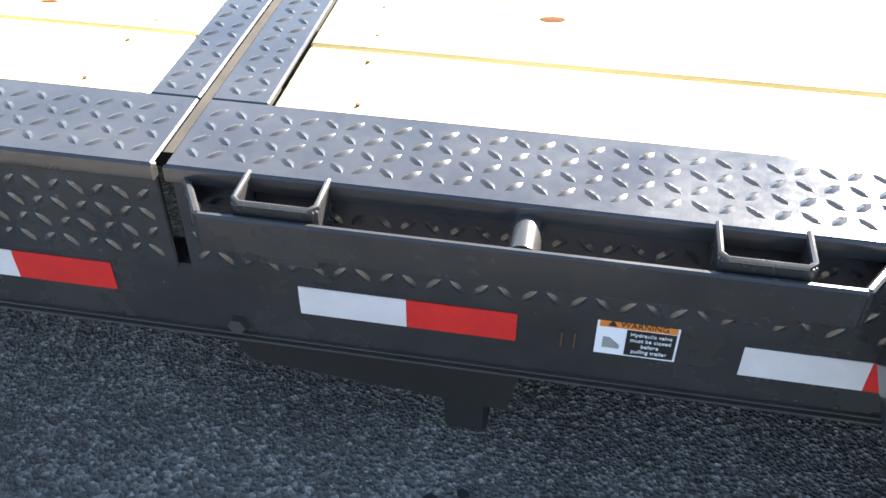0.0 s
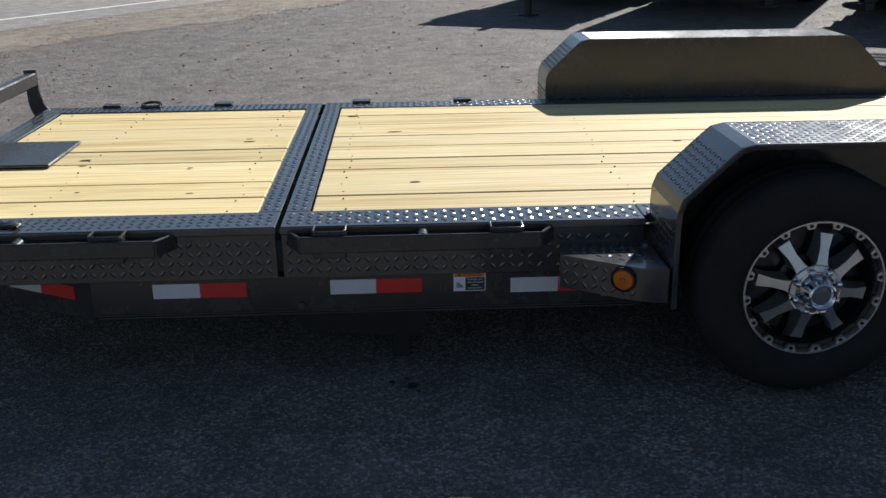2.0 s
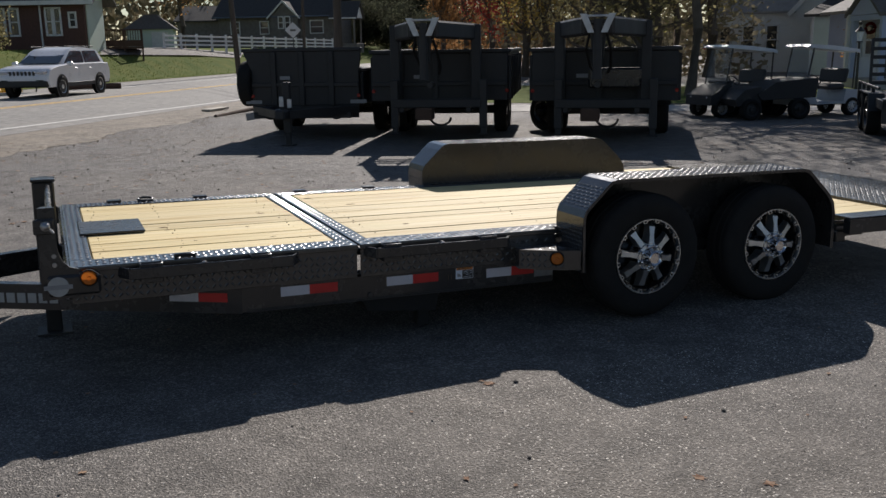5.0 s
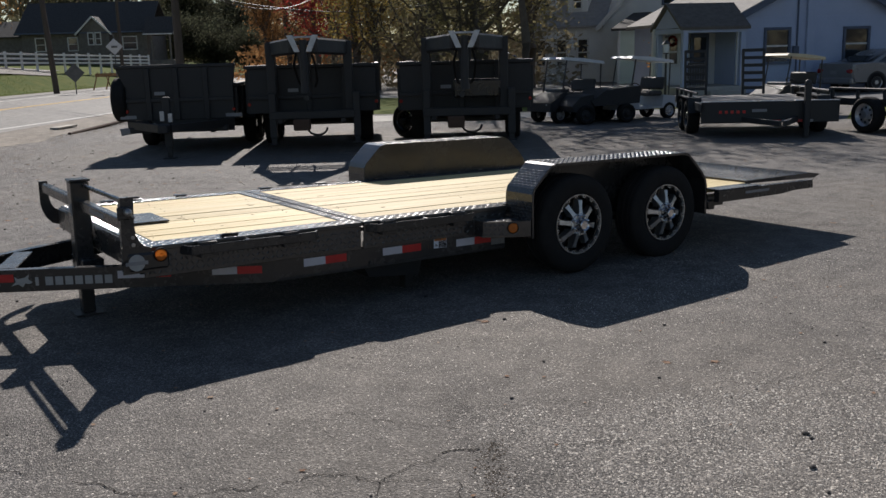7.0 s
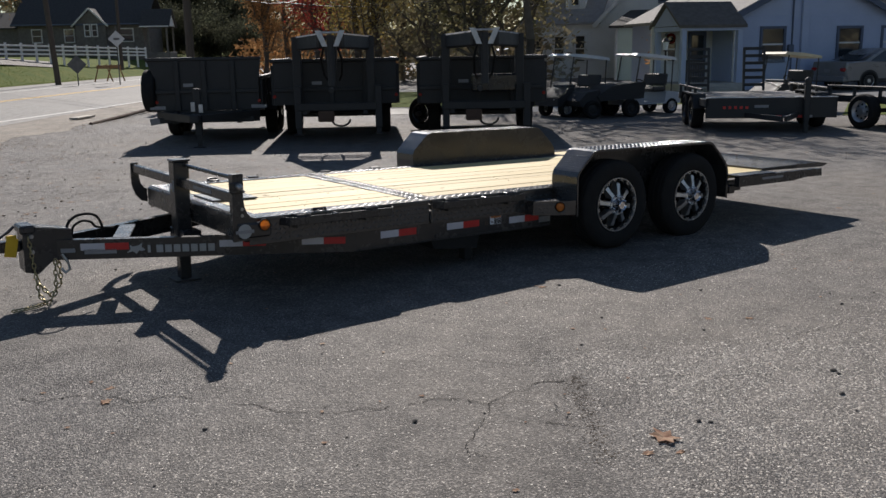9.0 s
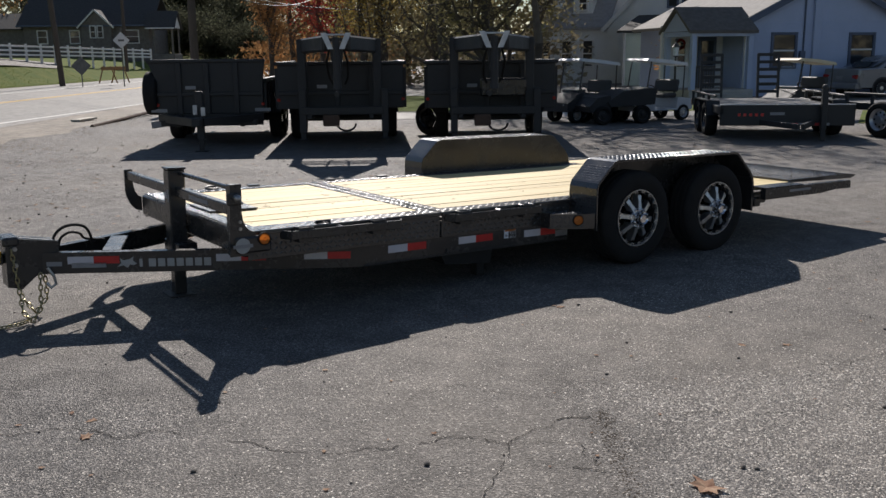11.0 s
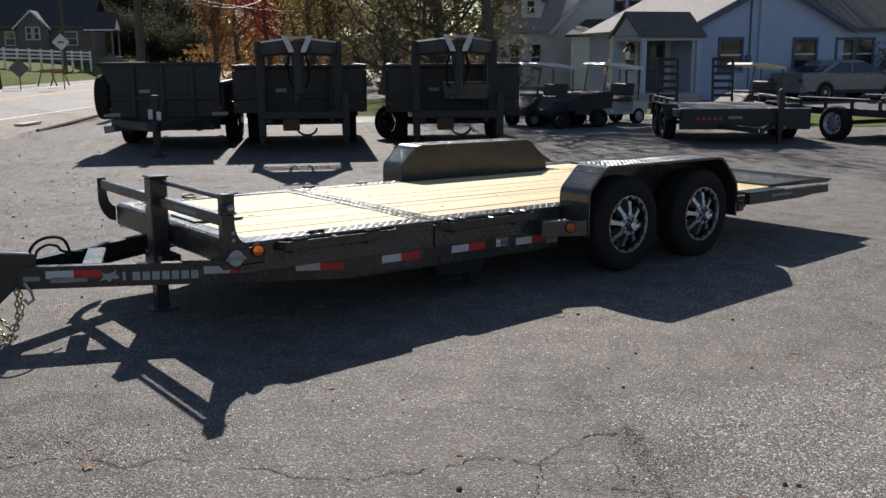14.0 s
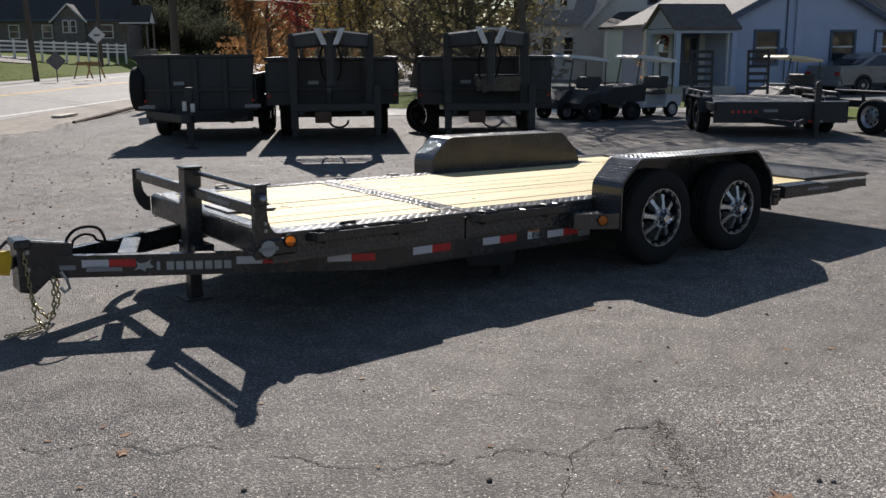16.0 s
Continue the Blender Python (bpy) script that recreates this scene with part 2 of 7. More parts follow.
LINE_Y = material("yellow_road_paint", (0.74, 0.44, 0.09), (0.6, 0.39, 0.12), 8, 0.7)


# ---- mesh building ----
class Shape:
    """Vertices and faces of one part, gathered from simple solids."""

    def __init__(self):
        self.v, self.f = [], []

    def add(self, vs, fs, m=None):
        k = len(self.v)
        self.v += [tuple(m @ Vector(p)) for p in vs] if m else [tuple(p) for p in vs]
        self.f += [tuple(i + k for i in q) for q in fs]
        return self

    def box(self, c, s, rot=(0, 0, 0), bev=0.003):
        x, y, z = s[0] / 2, s[1] / 2, s[2] / 2
        b = min(bev, 0.45 * min(s))
        m = pose(*c, *rot)
        if b <= 0:
            vs = [(i * x, j * y, k * z) for i in (-1, 1) for j in (-1, 1) for k in (-1, 1)]
            return self.add(vs, [(0, 1, 3, 2), (4, 6, 7, 5), (0, 4, 5, 1), (2, 3, 7, 6), (0, 2, 6, 4), (1, 5, 7, 3)], m)
        bm = bmesh.new()
        bmesh.ops.create_cube(bm, size=1)
        bmesh.ops.scale(bm, vec=s, verts=bm.verts)
        bmesh.ops.bevel(bm, geom=bm.edges[:], offset=b, segments=1, affect="EDGES")
        bm.verts.index_update()
        self.add([v.co.copy() for v in bm.verts], [[v.index for v in f.verts] for f in bm.faces], m)
        bm.free()
        return self

    def span(self, lo, hi, bev=0.003):
        return self.box([(a + b) / 2 for a, b in zip(lo, hi)], [abs(b - a) for a, b in zip(lo, hi)], bev=bev)

    def rod(self, p, q, r, r2=None, n=14, cap=True):
        p, q = Vector(p), Vector(q)
        r2 = r if r2 is None else r2
        m = Matrix.Translation(p) @ (q - p).to_track_quat("Z", "Y").to_matrix().to_4x4()
        h = (q - p).length
        vs = [(rr * math.cos(2 * math.pi * i / n), rr * math.sin(2 * math.pi * i / n), z) for rr, z in ((r, 0), (r2, h)) for i in range(n)]
        fs = [(i, (i + 1) % n, n + (i + 1) % n, n + i) for i in range(n)]
        if cap:
            fs += [tuple(range(n - 1, -1, -1)), tuple(range(n, 2 * n))]
        return self.add(vs, fs, m)

    def bar(self, p, q, w, h, up=(0, 0, 1), bev=0.003):
        """A rectangular bar from p to q, w wide and h high."""
        p, q, up = Vector(p), Vector(q), Vector(up)
        x = (q - p).normalized()
        y = up.cross(x).normalized()
        z = x.cross(y)
        m = Matrix((x, y, z)).transposed().to_4x4()
        m.translation = (p + q) / 2
        k = Shape().box((0, 0, 0), ((q - p).length, w, h), bev=bev)
        return self.add(k.v, k.f, m)

    def tube(self, pts, r, n=8, closed=False):
        pts = [Vector(p) for p in pts]
        rings, k = [], len(pts)
        for i, p in enumerate(pts):
            a = pts[(i - 1) % k] if closed or i else pts[i]
            b = pts[(i + 1) % k] if closed or i < k - 1 else pts[i]
            q = (b - a).to_track_quat("Z", "Y").to_matrix()
            rr = r(i / max(1, k - 1)) if callable(r) else r
            rings.append([p + q @ Vector((rr * math.cos(2 * math.pi * j / n), rr * math.sin(2 * math.pi * j / n), 0)) for j in range(n)])
        fs = []
        for i in range(k if closed else k - 1):
            a, b = i * n, ((i + 1) % k) * n
            fs += [(a + j, a + (j + 1) % n, b + (j + 1) % n, b + j) for j in range(n)]
        if not closed:
            fs += [tuple(range(n - 1, -1, -1)), tuple(range((k - 1) * n, k * n))]
        return self.add([p for q in rings for p in q], fs)

    def hose(self, pts, r, n=8, steps=6):
        """A tube along a smooth curve through its points."""
        p = [Vector(q) for q in pts]
        p = [2 * p[0] - p[1]] + p + [2 * p[-1] - p[-2]]
        out = []
        for a, b, c, d in zip(p, p[1:], p[2:], p[3:]):
            out += [0.5 * (2 * b + (c - a) * t + (2 * a - 5 * b + 4 * c - d) * t * t + (3 * b - a - 3 * c + d) * t ** 3) for t in [k / steps for k in range(steps)]]
        return self.tube(out + [p[-2]], r, n)

    def prism(self, poly, lo, hi, axis="y"):
        """A flat outline pushed through from lo to hi along an axis; the outline holds the other two coordinates in order."""
        def put(a, b, t):
            return {"x": (t, a, b), "y": (a, t, b), "z": (a, b, t)}[axis]
        n = len(poly)
        vs = [put(a, b, t) for t in (lo, hi) for a, b in poly]
        fs = [(i, (i + 1) % n, n + (i + 1) % n, n + i) for i in range(n)] + [tuple(range(n - 1, -1, -1)), tuple(range(n, 2 * n))]
        return self.add(vs, fs)

    def lathe(self, prof, c=(0, 0, 0), n=32, axis="y"):
        """A profile of (radius, height) turned round an axis."""
        vs, k = [], len(prof)
        for i in range(n):
            a = 2 * math.pi * i / n
            for r, h in prof:
                p, q = r * math.cos(a), r * math.sin(a)
                o = (p, h, q) if axis == "y" else (p, q, h) if axis == "z" else (h, p, q)
                vs.append((c[0] + o[0], c[1] + o[1], c[2] + o[2]))
        fs = [(i * k + j, ((i + 1) % n) * k + j, ((i + 1) % n) * k + j + 1, i * k + j + 1) for i in range(n) for j in range(k - 1)]
        return self.add(vs, fs)

    def ball(self, c, r, n=10, squash=(1, 1, 1)):
        prof = [(max(1e-4, r * math.sin(math.pi * i / n)), -r * math.cos(math.pi * i / n)) for i in range(n + 1)]
        k = Shape().lathe(prof, n=2 * n, axis="z")
        return self.add(k.v, k.f, Matrix.Translation(c) @ Matrix.Diagonal((*squash, 1)))

    def lugs(self, o, u, v, ulen, vlen, pitch=0.0305, size=0.0285, high=0.0022, first=0):
        """Raised lozenges of tread plate on the rectangle o + u * ulen + v * vlen, turned this way and that."""
        o, u, v = Vector(o), Vector(u).normalized(), Vector(v).normalized()
        nrm = u.cross(v)
        w = size * 0.2
        nu, nv = int(ulen / pitch), int(vlen / pitch)
        du, dv = (ulen - (nu - 1) * pitch) / 2, (vlen - (nv - 1) * pitch) / 2
        for i in range(nu):
            for j in range(nv):
                c = o + u * (du + i * pitch) + v * (dv + j * pitch)
                a = (u + v).normalized() if (i + j + first) % 2 else (u - v).normalized()
                b = nrm.cross(a)
                e = size / 2
                pts = [c - a * e, c - a * e * .45 - b * w, c + a * e * .45 - b * w, c + a * e, c + a * e * .45 + b * w, c - a * e * .45 + b * w,
                       c - a * e * .5 + nrm * high, c + a * e * .5 + nrm * high]
                self.add(pts, [(0, 1, 6), (1, 2, 7, 6), (2, 3, 7), (3, 4, 7), (4, 5, 6, 7), (5, 0, 6)])
        return self

    def mesh(self, name, smooth=35, weld=False):
        me = bpy.data.meshes.new(name)
        me.from_pydata(self.v, [], self.f)
        bm = bmesh.new()
        bm.from_mesh(me)
        if weld:
            bmesh.ops.remove_doubles(bm, verts=bm.verts, dist=0.0002)
        bmesh.ops.recalc_face_normals(bm, faces=bm.faces)
        bm.to_mesh(me)
        bm.free()
        if smooth:
            me.shade_smooth()
            me.set_sharp_from_angle(angle=radians(smooth))
        return me


def part(name, shape, mat, parent=None, label="", smooth=35, at=None):
    """One mesh object under a thing or a part."""
    me = shape.mesh(name, smooth) if isinstance(shape, Shape) else shape
    if not me.materials:
        me.materials.append(mat)
    ob = new(name, me)
    ob.parent = parent
    if at is not None:
        ob.matrix_basis = at
    return tagged(ob, label)


def thing(name, label, category, m=None, group="", kind=""):
    ob = new(name)
    ob.empty_display_size = 0.2
    if m is not None:
        ob.matrix_basis = m
    return tagged(ob, label, category, group, kind)


def solo(name, shape, mat, label, category, m=None, group="", kind="", smooth=35):
    ob = part(name, shape, mat, None, "", smooth, m)
    return tagged(ob, label, category, group, kind)


def lettering(text, size, m, mat, parent, name="lettering", depth=0.0006):
    """Flat words from the built-in font, as a mesh."""
    cu = bpy.data.curves.new(name, "FONT")
    cu.body, cu.size, cu.align_x, cu.align_y, cu.extrude = text, size, "CENTER", "CENTER", depth
    tmp = bpy.data.objects.new(name, cu)
    scene.collection.objects.link(tmp)
    me = bpy.data.meshes.new_from_object(tmp.evaluated_get(bpy.context.evaluated_depsgraph_get()))
    bpy.data.objects.remove(tmp)
    me.materials.clear()
    return part(name, me, mat, parent, at=m)


# ---- ground ----
ROAD_U, ROAD_N = Vector((0.572, 0.820, 0)), Vector((0.820, -0.572, 0))


def on_road(u, n, z=0.0):
    p = ROAD_U * u + ROAD_N * n
    return (p.x, p.y, z)


def strip(name, n0, n1, u0, u1, z, mat, label, category="road", wave=0.0, steps=60, skew=0.0):
    """A long sheet beside the road's line, with a ragged edge where wave is given."""
    s = Shape()
    rows = []
    for i in range(steps + 1):
        u = u0 + (u1 - u0) * i / steps
        a = wave * noise.noise((u * 0.45, 3.1, n0)) + wave * 0.4 * noise.noise((u * 1.9, 7.7, n0))
        b = wave * noise.noise((u * 0.45, 9.3, n1)) + wave * 0.4 * noise.noise((u * 1.9, 1.7, n1))
        a, b = (k + skew * (max(-5.0, min(u, 32.0)) - 12.0) for k in (a, b))
        b += 0.35 * wave * noise.noise((u * 5.3, 2.2, n1))
        rows += [on_road(u, n0 + a, z), on_road(u, n1 + b, z)]
    s.add(rows, [(2 * i, 2 * i + 1, 2 * i + 3, 2 * i + 2) for i in range(steps)])
    return solo(name, s, mat, label, category, kind="structure")


def sheet(name, poly, z, mat, label, category="ground"):
    return solo(name, Shape().add([(x, y, z) for x, y in poly], [tuple(range(len(poly)))]), mat, label, category, kind="structure")


g = Shape()
R = 900
g.add([(-R, -R, 0), (R, -R, 0), (R, R, 0), (-R, R, 0)], [(0, 1, 2, 3)])
solo("ground", g, LOT, "worn grey asphalt parking lot with hairline cracks", "ground", kind="structure")
strip("shoulder", -24.6, -8.2, -60, 120, 0.004, DUST, "pale dusty road shoulder beside the asphalt lot", "shoulder", 0.5, 1000)
strip("road", -23.4, -10.2, -120, 160, 0.008, ROAD, "sun-bleached two-lane asphalt road", "road")
for n, w, mt, lab, k in ((-11.2, 0.15, LINE_W, "solid white edge line on the road", 0.07), (-20.1, 0.15, LINE_W, "solid white edge line on the road", 0.0),
                         (-15.85, 0.15, LINE_Y, "worn yellow centre line on the road", 0.0), (-16.15, 0.15, LINE_Y, "worn yellow centre line on the road", 0.0)):
    strip("road_line", n - w / 2, n + w / 2, -120, 160, 0.012, mt, lab, "road line", steps=140, skew=k)


CRACK = material("crack_shadow", (0.022, 0.020, 0.018), (0.035, 0.032, 0.029), 40, 0.95, spec=0.1)


def crack(ends, width, seed):
    """A hairline crack: a jagged ribbon of changing width from end to end, broken here and there."""
    rnd = random.Random(seed)
    pts = [Vector((*p, 0)) for p in ends]
    for level in range(4):
        fine = [pts[0]]
        for a, b in zip(pts, pts[1:]):
            n = Vector((-(b - a).y, (b - a).x, 0))
            fine += [a.lerp(b, rnd.uniform(0.4, 0.6)) + n * rnd.gauss(0, 0.11), b]
        pts = fine
    s = Shape()
    for i, (a, b) in enumerate(zip(pts, pts[1:])):
        if noise.noise((i * 0.09, seed, 0)) < -0.22:
            continue
        n = Vector((-(b - a).y, (b - a).x, 0)).normalized()
        wa, wb = (width * (0.55 + 0.6 * abs(noise.noise((k * 0.35, seed * 3.3, 2)))) for k in (i, i + 1))
        z = Vector((0, 0, 0.0035))
        s.add([a - n * wa / 2 + z, a + n * wa / 2 + z, b + n * wb / 2 + z, b - n * wb / 2 + z], [(0, 1, 2, 3)])
    return solo("crack", s, CRACK, "thin dark hairline crack in the asphalt", "crack", kind="structure", smooth=0)


for i, (w, ends) in enumerate(((0.0065, ((-3.6, -0.45), (-2.98, -0.78), (-2.6, -1.05), (-2.25, -1.37))), (0.006, ((-2.14, -1.54), (-2.0, -1.77), (-1.82, -1.94), (-1.69, -1.96), (-1.52, -2.04), (-1.37, -2.06), (-1.26, -2.15), (-1.22, -2.26))),
                               (0.0045, ((-1.06, -1.52), (-0.95, -1.65), (-0.87, -1.82), (-0.76, -1.95), (-0.67, -2.09))), (0.0045, ((-1.22, -2.26), (-1.32, -2.36), (-1.42, -2.45), (-1.59, -2.74), (-1.75, -3.1))), (0.005, ((-1.22, -2.26), (-1.03, -2.21), (-0.91, -2.20))),
                               (0.013, ((-0.89, -2.19), (-0.82, -2.20), (-0.75, -2.25))), (0.004, ((-1.22, -2.26), (-1.12, -2.32), (-0.98, -2.44), (-1.05, -2.54), (-1.08, -2.66))), (0.009, ((-1.16, -2.58), (-1.08, -2.68))),
                               (0.004, ((-0.48, -2.39), (-0.39, -2.48), (-0.21, -2.56), (0.01, -2.72))), (0.0035, ((0.55, -2.35), (0.9, -2.52), (1.5, -2.62))),
                               (0.006, ((-3.5, -1.7), (-2.99, -1.9))), (0.006, ((-6.5, 3.2), (-3.4, 5.2), (-1.2, 5.9), (1.6, 7.0))))):
    crack(ends, w, i + 1)
DIRT = material("brown_dirt", (0.17, 0.135, 0.10), (0.24, 0.195, 0.15), 40, 0.95, spec=0.1, bump=0.5, bump_scale=120)
dirt = Shape()
rnd = random.Random(31)
for i in range(620):
    k = rnd.random() ** 1.3
    spread = 0.028 if i % 3 else 0.05
    c = (-0.68 - 0.55 * k + rnd.gauss(0, spread), -2.24 - 0.78 * k + rnd.gauss(0, spread * 0.7))
    r = rnd.uniform(0.002, 0.006)
    dirt.add([(c[0] + r * math.cos(a) * rnd.uniform(.6, 1.1), c[1] + r * math.sin(a) * rnd.uniform(.6, 1.1), 0.001) for a in [j * 1.257 for j in range(5)]] + [(c[0], c[1], 0.0025)], [(j, (j + 1) % 5, 5) for j in range(5)])
SEAM = material("seam_dirt", (0.085, 0.066, 0.05), (0.17, 0.14, 0.11), 60, 0.95, spec=0.1)
solo("dirt_streak", dirt, SEAM, "streak of brown dirt along a seam in the asphalt", "dirt", kind="stuff", smooth=0)


def chip_material():
    """Stone chips of mixed grey, one shade a chip."""
    m = bpy.data.materials.new("aggregate_chips")
    m.use_nodes = True
    nt = m.node_tree
    b = nt.nodes["Principled BSDF"]
    geo, cr = nt.nodes.new("ShaderNodeNewGeometry"), nt.nodes.new("ShaderNodeValToRGB")
    e = cr.color_ramp.elements
    e[0].position, e[0].color = 0.0, (0.07, 0.065, 0.058, 1)
    e[1].position, e[1].color = 1.0, (0.82, 0.75, 0.65, 1)
    e.new(0.3).color = (0.22, 0.195, 0.165, 1)
    e.new(0.72).color = (0.46, 0.405, 0.335, 1)
    nt.links.new(geo.outputs["Random Per Island"], cr.inputs[0])
    nt.links.new(cr.outputs[0], b.inputs["Base Color"])
    b.inputs["Roughness"].default_value, b.inputs["Specular IOR Level"].default_value = 0.6, 0.4
    return m


def chips(count, x0, x1, y0, y1, seed, only_coarse=False):
    """Worn-out stone chips standing proud of the asphalt: fine ones at large, coarse ones right of the seam where the surface is ravelled."""
    rg = np.random.default_rng(seed)
    xy = np.stack([rg.uniform(x0, x1, count), rg.uniform(y0, y1, count)], 1)
    ragged = np.array([0.12 * noise.noise((x * 2.5, y * 2.5, 1.0)) for x, y in xy])
    depth = np.minimum(xy[:, 0] + 0.70 - 0.65 * (xy[:, 1] + 2.18), -1.95 - 0.22 * xy[:, 0] - xy[:, 1]) + 3 * ragged
    coarse = np.clip(depth / 0.6, 0, 1) > rg.random(count)
    # Thinned where y > -0.85, imitating the faint speckle in the trailer's shade.
    keep = np.array([0.5 + 0.8 * noise.noise((x * 0.6, y * 0.6, 5.0)) for x, y in xy]) + 0.5 * coarse - 0.85 * (xy[:, 1] > -0.85) > rg.random(count)
    if only_coarse:
        keep &= coarse
    xy, coarse = xy[keep], coarse[keep]
    n = len(xy)
    r = np.where(coarse, 0.0022 + 0.0062 * rg.random(n) ** 2.4, 0.0016 + 0.005 * rg.random(n) ** 2)
    h, a0 = r * rg.uniform(0.15, 0.4, n), rg.uniform(0, 6.28, n)
    v = np.zeros((n, 5, 3))
    for k in range(4):
        w = r * rg.uniform(0.6, 1.15, n)
        v[:, k, 0], v[:, k, 1] = xy[:, 0] + w * np.cos(a0 + k * 1.571), xy[:, 1] + w * np.sin(a0 + k * 1.571)
    v[:, 4, 0], v[:, 4, 1], v[:, 4, 2] = xy[:, 0] + rg.normal(0, 0.0012, n), xy[:, 1] + rg.normal(0, 0.0012, n), h
    base = np.arange(n)[:, None] * 5
    f = np.concatenate([base + np.array([[k, (k + 1) % 4, 4]]) for k in range(4)])
    me = bpy.data.meshes.new("aggregate")
    me.from_pydata(v.reshape(-1, 3).tolist(), [], f.tolist())
    me.materials.append(chip_material())
    tagged(new("aggregate", me), "loose pale and dark stone chips worn out of the asphalt", "aggregate", "", "stuff")


chips(260000, -4.6, 5.2, -4.0, 0.2, 3)
chips(110000, -1.6, 4.0, -4.0, -1.6, 4, True)


# clumps of dirt and gravel along the ragged edge of the lot
verge = Shape()
rnd = random.Random(52)
for i in range(9000):
    u = rnd.uniform(-14, 26)
    n = -8.25 + rnd.gauss(0, 0.6) + 0.6 * noise.noise((u * 0.45, 9.3, -8.2))
    if noise.noise((u * 0.5, n * 1.5, 4.0)) < -0.05:
        continue
    x, y, _ = on_road(u, n)
    r = 0.006 + 0.035 * rnd.random() ** 4
    verge.add([(x + r * math.cos(a) * rnd.uniform(.6, 1.2), y + r * math.sin(a) * rnd.uniform(.6, 1.2), 0.003) for a in [j * 1.257 for j in range(5)]] + [(x, y, 0.004 + r * 0.22)], [(j, (j + 1) % 5, 5) for j in range(5)])
solo("dirt_verge", verge, DIRT, "clumps of brown dirt along the edge of the lot", "dirt", kind="stuff", smooth=0)

# drops of oil under the deck joint
OIL = material("oil_spot", (0.020, 0.020, 0.021), (0.032, 0.032, 0.032), 40, 0.45, 0.6)
rnd = random.Random(14)
for x, y, r in ((0.41, -0.12, 0.020), (0.345, -0.09, 0.013), (0.39, -0.07, 0.010), (0.43, -0.16, 0.009)):
    s = Shape().add([(r * math.cos(a) * rnd.uniform(.7, 1.15), r * math.sin(a) * rnd.uniform(.7, 1.15), 0) for a in [j * 0.5236 for j in range(12)]], [tuple(range(12))])
    solo("oil_spot", s, OIL, "small dark oil spot on the asphalt", "oil spot", pose(x, y, 0.0045), group="oil spots", kind="structure", smooth=0)


# ---- the equipment trailer: near side at y = 0, nose towards -x, standing slightly nose-high on its jack ----
H, W = 0.533, 1.89            # deck height and width between the outer edges of its steel trim
trailer = thing("equipment_trailer", "black steel tilt-deck equipment trailer with yellow pine deck, parked on asphalt", "trailer", pose(0, 0, 0, 0, 1.2, 0))


def plate(name, lo, hi, label="", sides=()):
    """A steel tread plate with its raised lozenges; sides: lists of (origin, u, v, ulen, vlen) that carry lugs."""
    p = part(name, Shape().span(lo, hi, 0.004), TREAD, trailer, label)
    lz = Shape()
    lz.lugs((lo[0] + 0.004, lo[1] + 0.004, hi[2]), (1, 0, 0), (0, 1, 0), hi[0] - lo[0] - 0.008, hi[1] - lo[1] - 0.008)
    for o, u, v, a, b in sides:
        lz.lugs(o, u, v, a, b, first=1)
    tagged(part("tread_pattern", lz, TREAD, p, smooth=22), kind="stuff")
    return p


T, TF = 0.122, 0.13           # width of the steel trim on the near and the far side
SPLIT0, SPLIT1 = -0.006, 0.010
near_y, side_lo = -0.038, 0.358
# edge trim, folded over the near side where its lozenges run down to the frame
for x0, x1 in ((-1.37, SPLIT0), (SPLIT1, 1.155)):
    plate("edge_trim", (x0, near_y + 0.004, H - 0.006), (x1, T, H), "black tread plate trim along the deck edge")
    part("folded_lip", Shape().prism([(near_y + 0.0035, H - 0.0002), (near_y + 0.001, H - 0.002), (near_y, H - 0.006), (near_y, H - 0.022), (near_y + 0.003, H - 0.025), (near_y + 0.012, H - 0.025), (near_y + 0.012, H - 0.0065), (near_y + 0.0035, H - 0.0065)], x0, x1, "x"), TREAD, trailer,
         "rounded folded lip of the deck edge")
    sp = part("side_plate", Shape().span((x0 + 0.001, -0.026, side_lo), (x1 - 0.001, -0.018, H - 0.0065), 0.002), TREAD, trailer, "black tread plate side skirt")
    tagged(part("tread_pattern", Shape().lugs((x0, -0.026, side_lo), (1, 0, 0), (0, 0, 1), x1 - x0, H - side_lo - 0.03, first=1), TREAD, sp, smooth=22), kind="stuff")
plate("edge_trim", (-1.37, W - TF, H - 0.006), (SPLIT0, W, H))
plate("edge_trim", (SPLIT1, W - TF, H - 0.006), (2.98, W, H))
plate("edge_trim", (1.157, 0.001, H - 0.006), (2.98, T, H))
plate("split_trim", (-0.077, T, H - 0.006), (SPLIT0, W - TF, H), "tread plate strip at the tilt-deck joint")
plate("split_trim", (SPLIT1, T, H - 0.006), (0.090, W - TF, H), "tread plate strip at the tilt-deck joint")
plate("front_trim", (-1.37, T, H - 0.006), (-1.268, W - TF, H), "tread plate strip along the deck front")
part("far_side_plate", Shape().span((-1.37, W - 0.004, side_lo), (2.98, W, H - 0.0065), 0.002), TREAD, trailer)
# tail
TAIL0, TAIL1, WIDE = 3.50, 4.46, 0.30
tail = part("tail_plate", Shape().prism([(TAIL0, H - 0.012), (TAIL0, H + 0.012), (TAIL1 - 0.1, H + 0.016), (TAIL1 + 0.08, H - 0.002), (TAIL1, H - 0.03)], 0.07 - WIDE, W + WIDE - 0.07), TREAD, trailer,
            "tread plate tail with a sharp rear lip")
tagged(part("tread_pattern", Shape().lugs((TAIL0, 0.07 - WIDE, H + 0.014), (1, 0, 0), (0, 1, 0), TAIL1 - 0.1 - TAIL0, W + 2 * WIDE - 0.14, pitch=0.0235, size=0.018, high=0.0013), DULL, tail, smooth=22), kind="stuff")
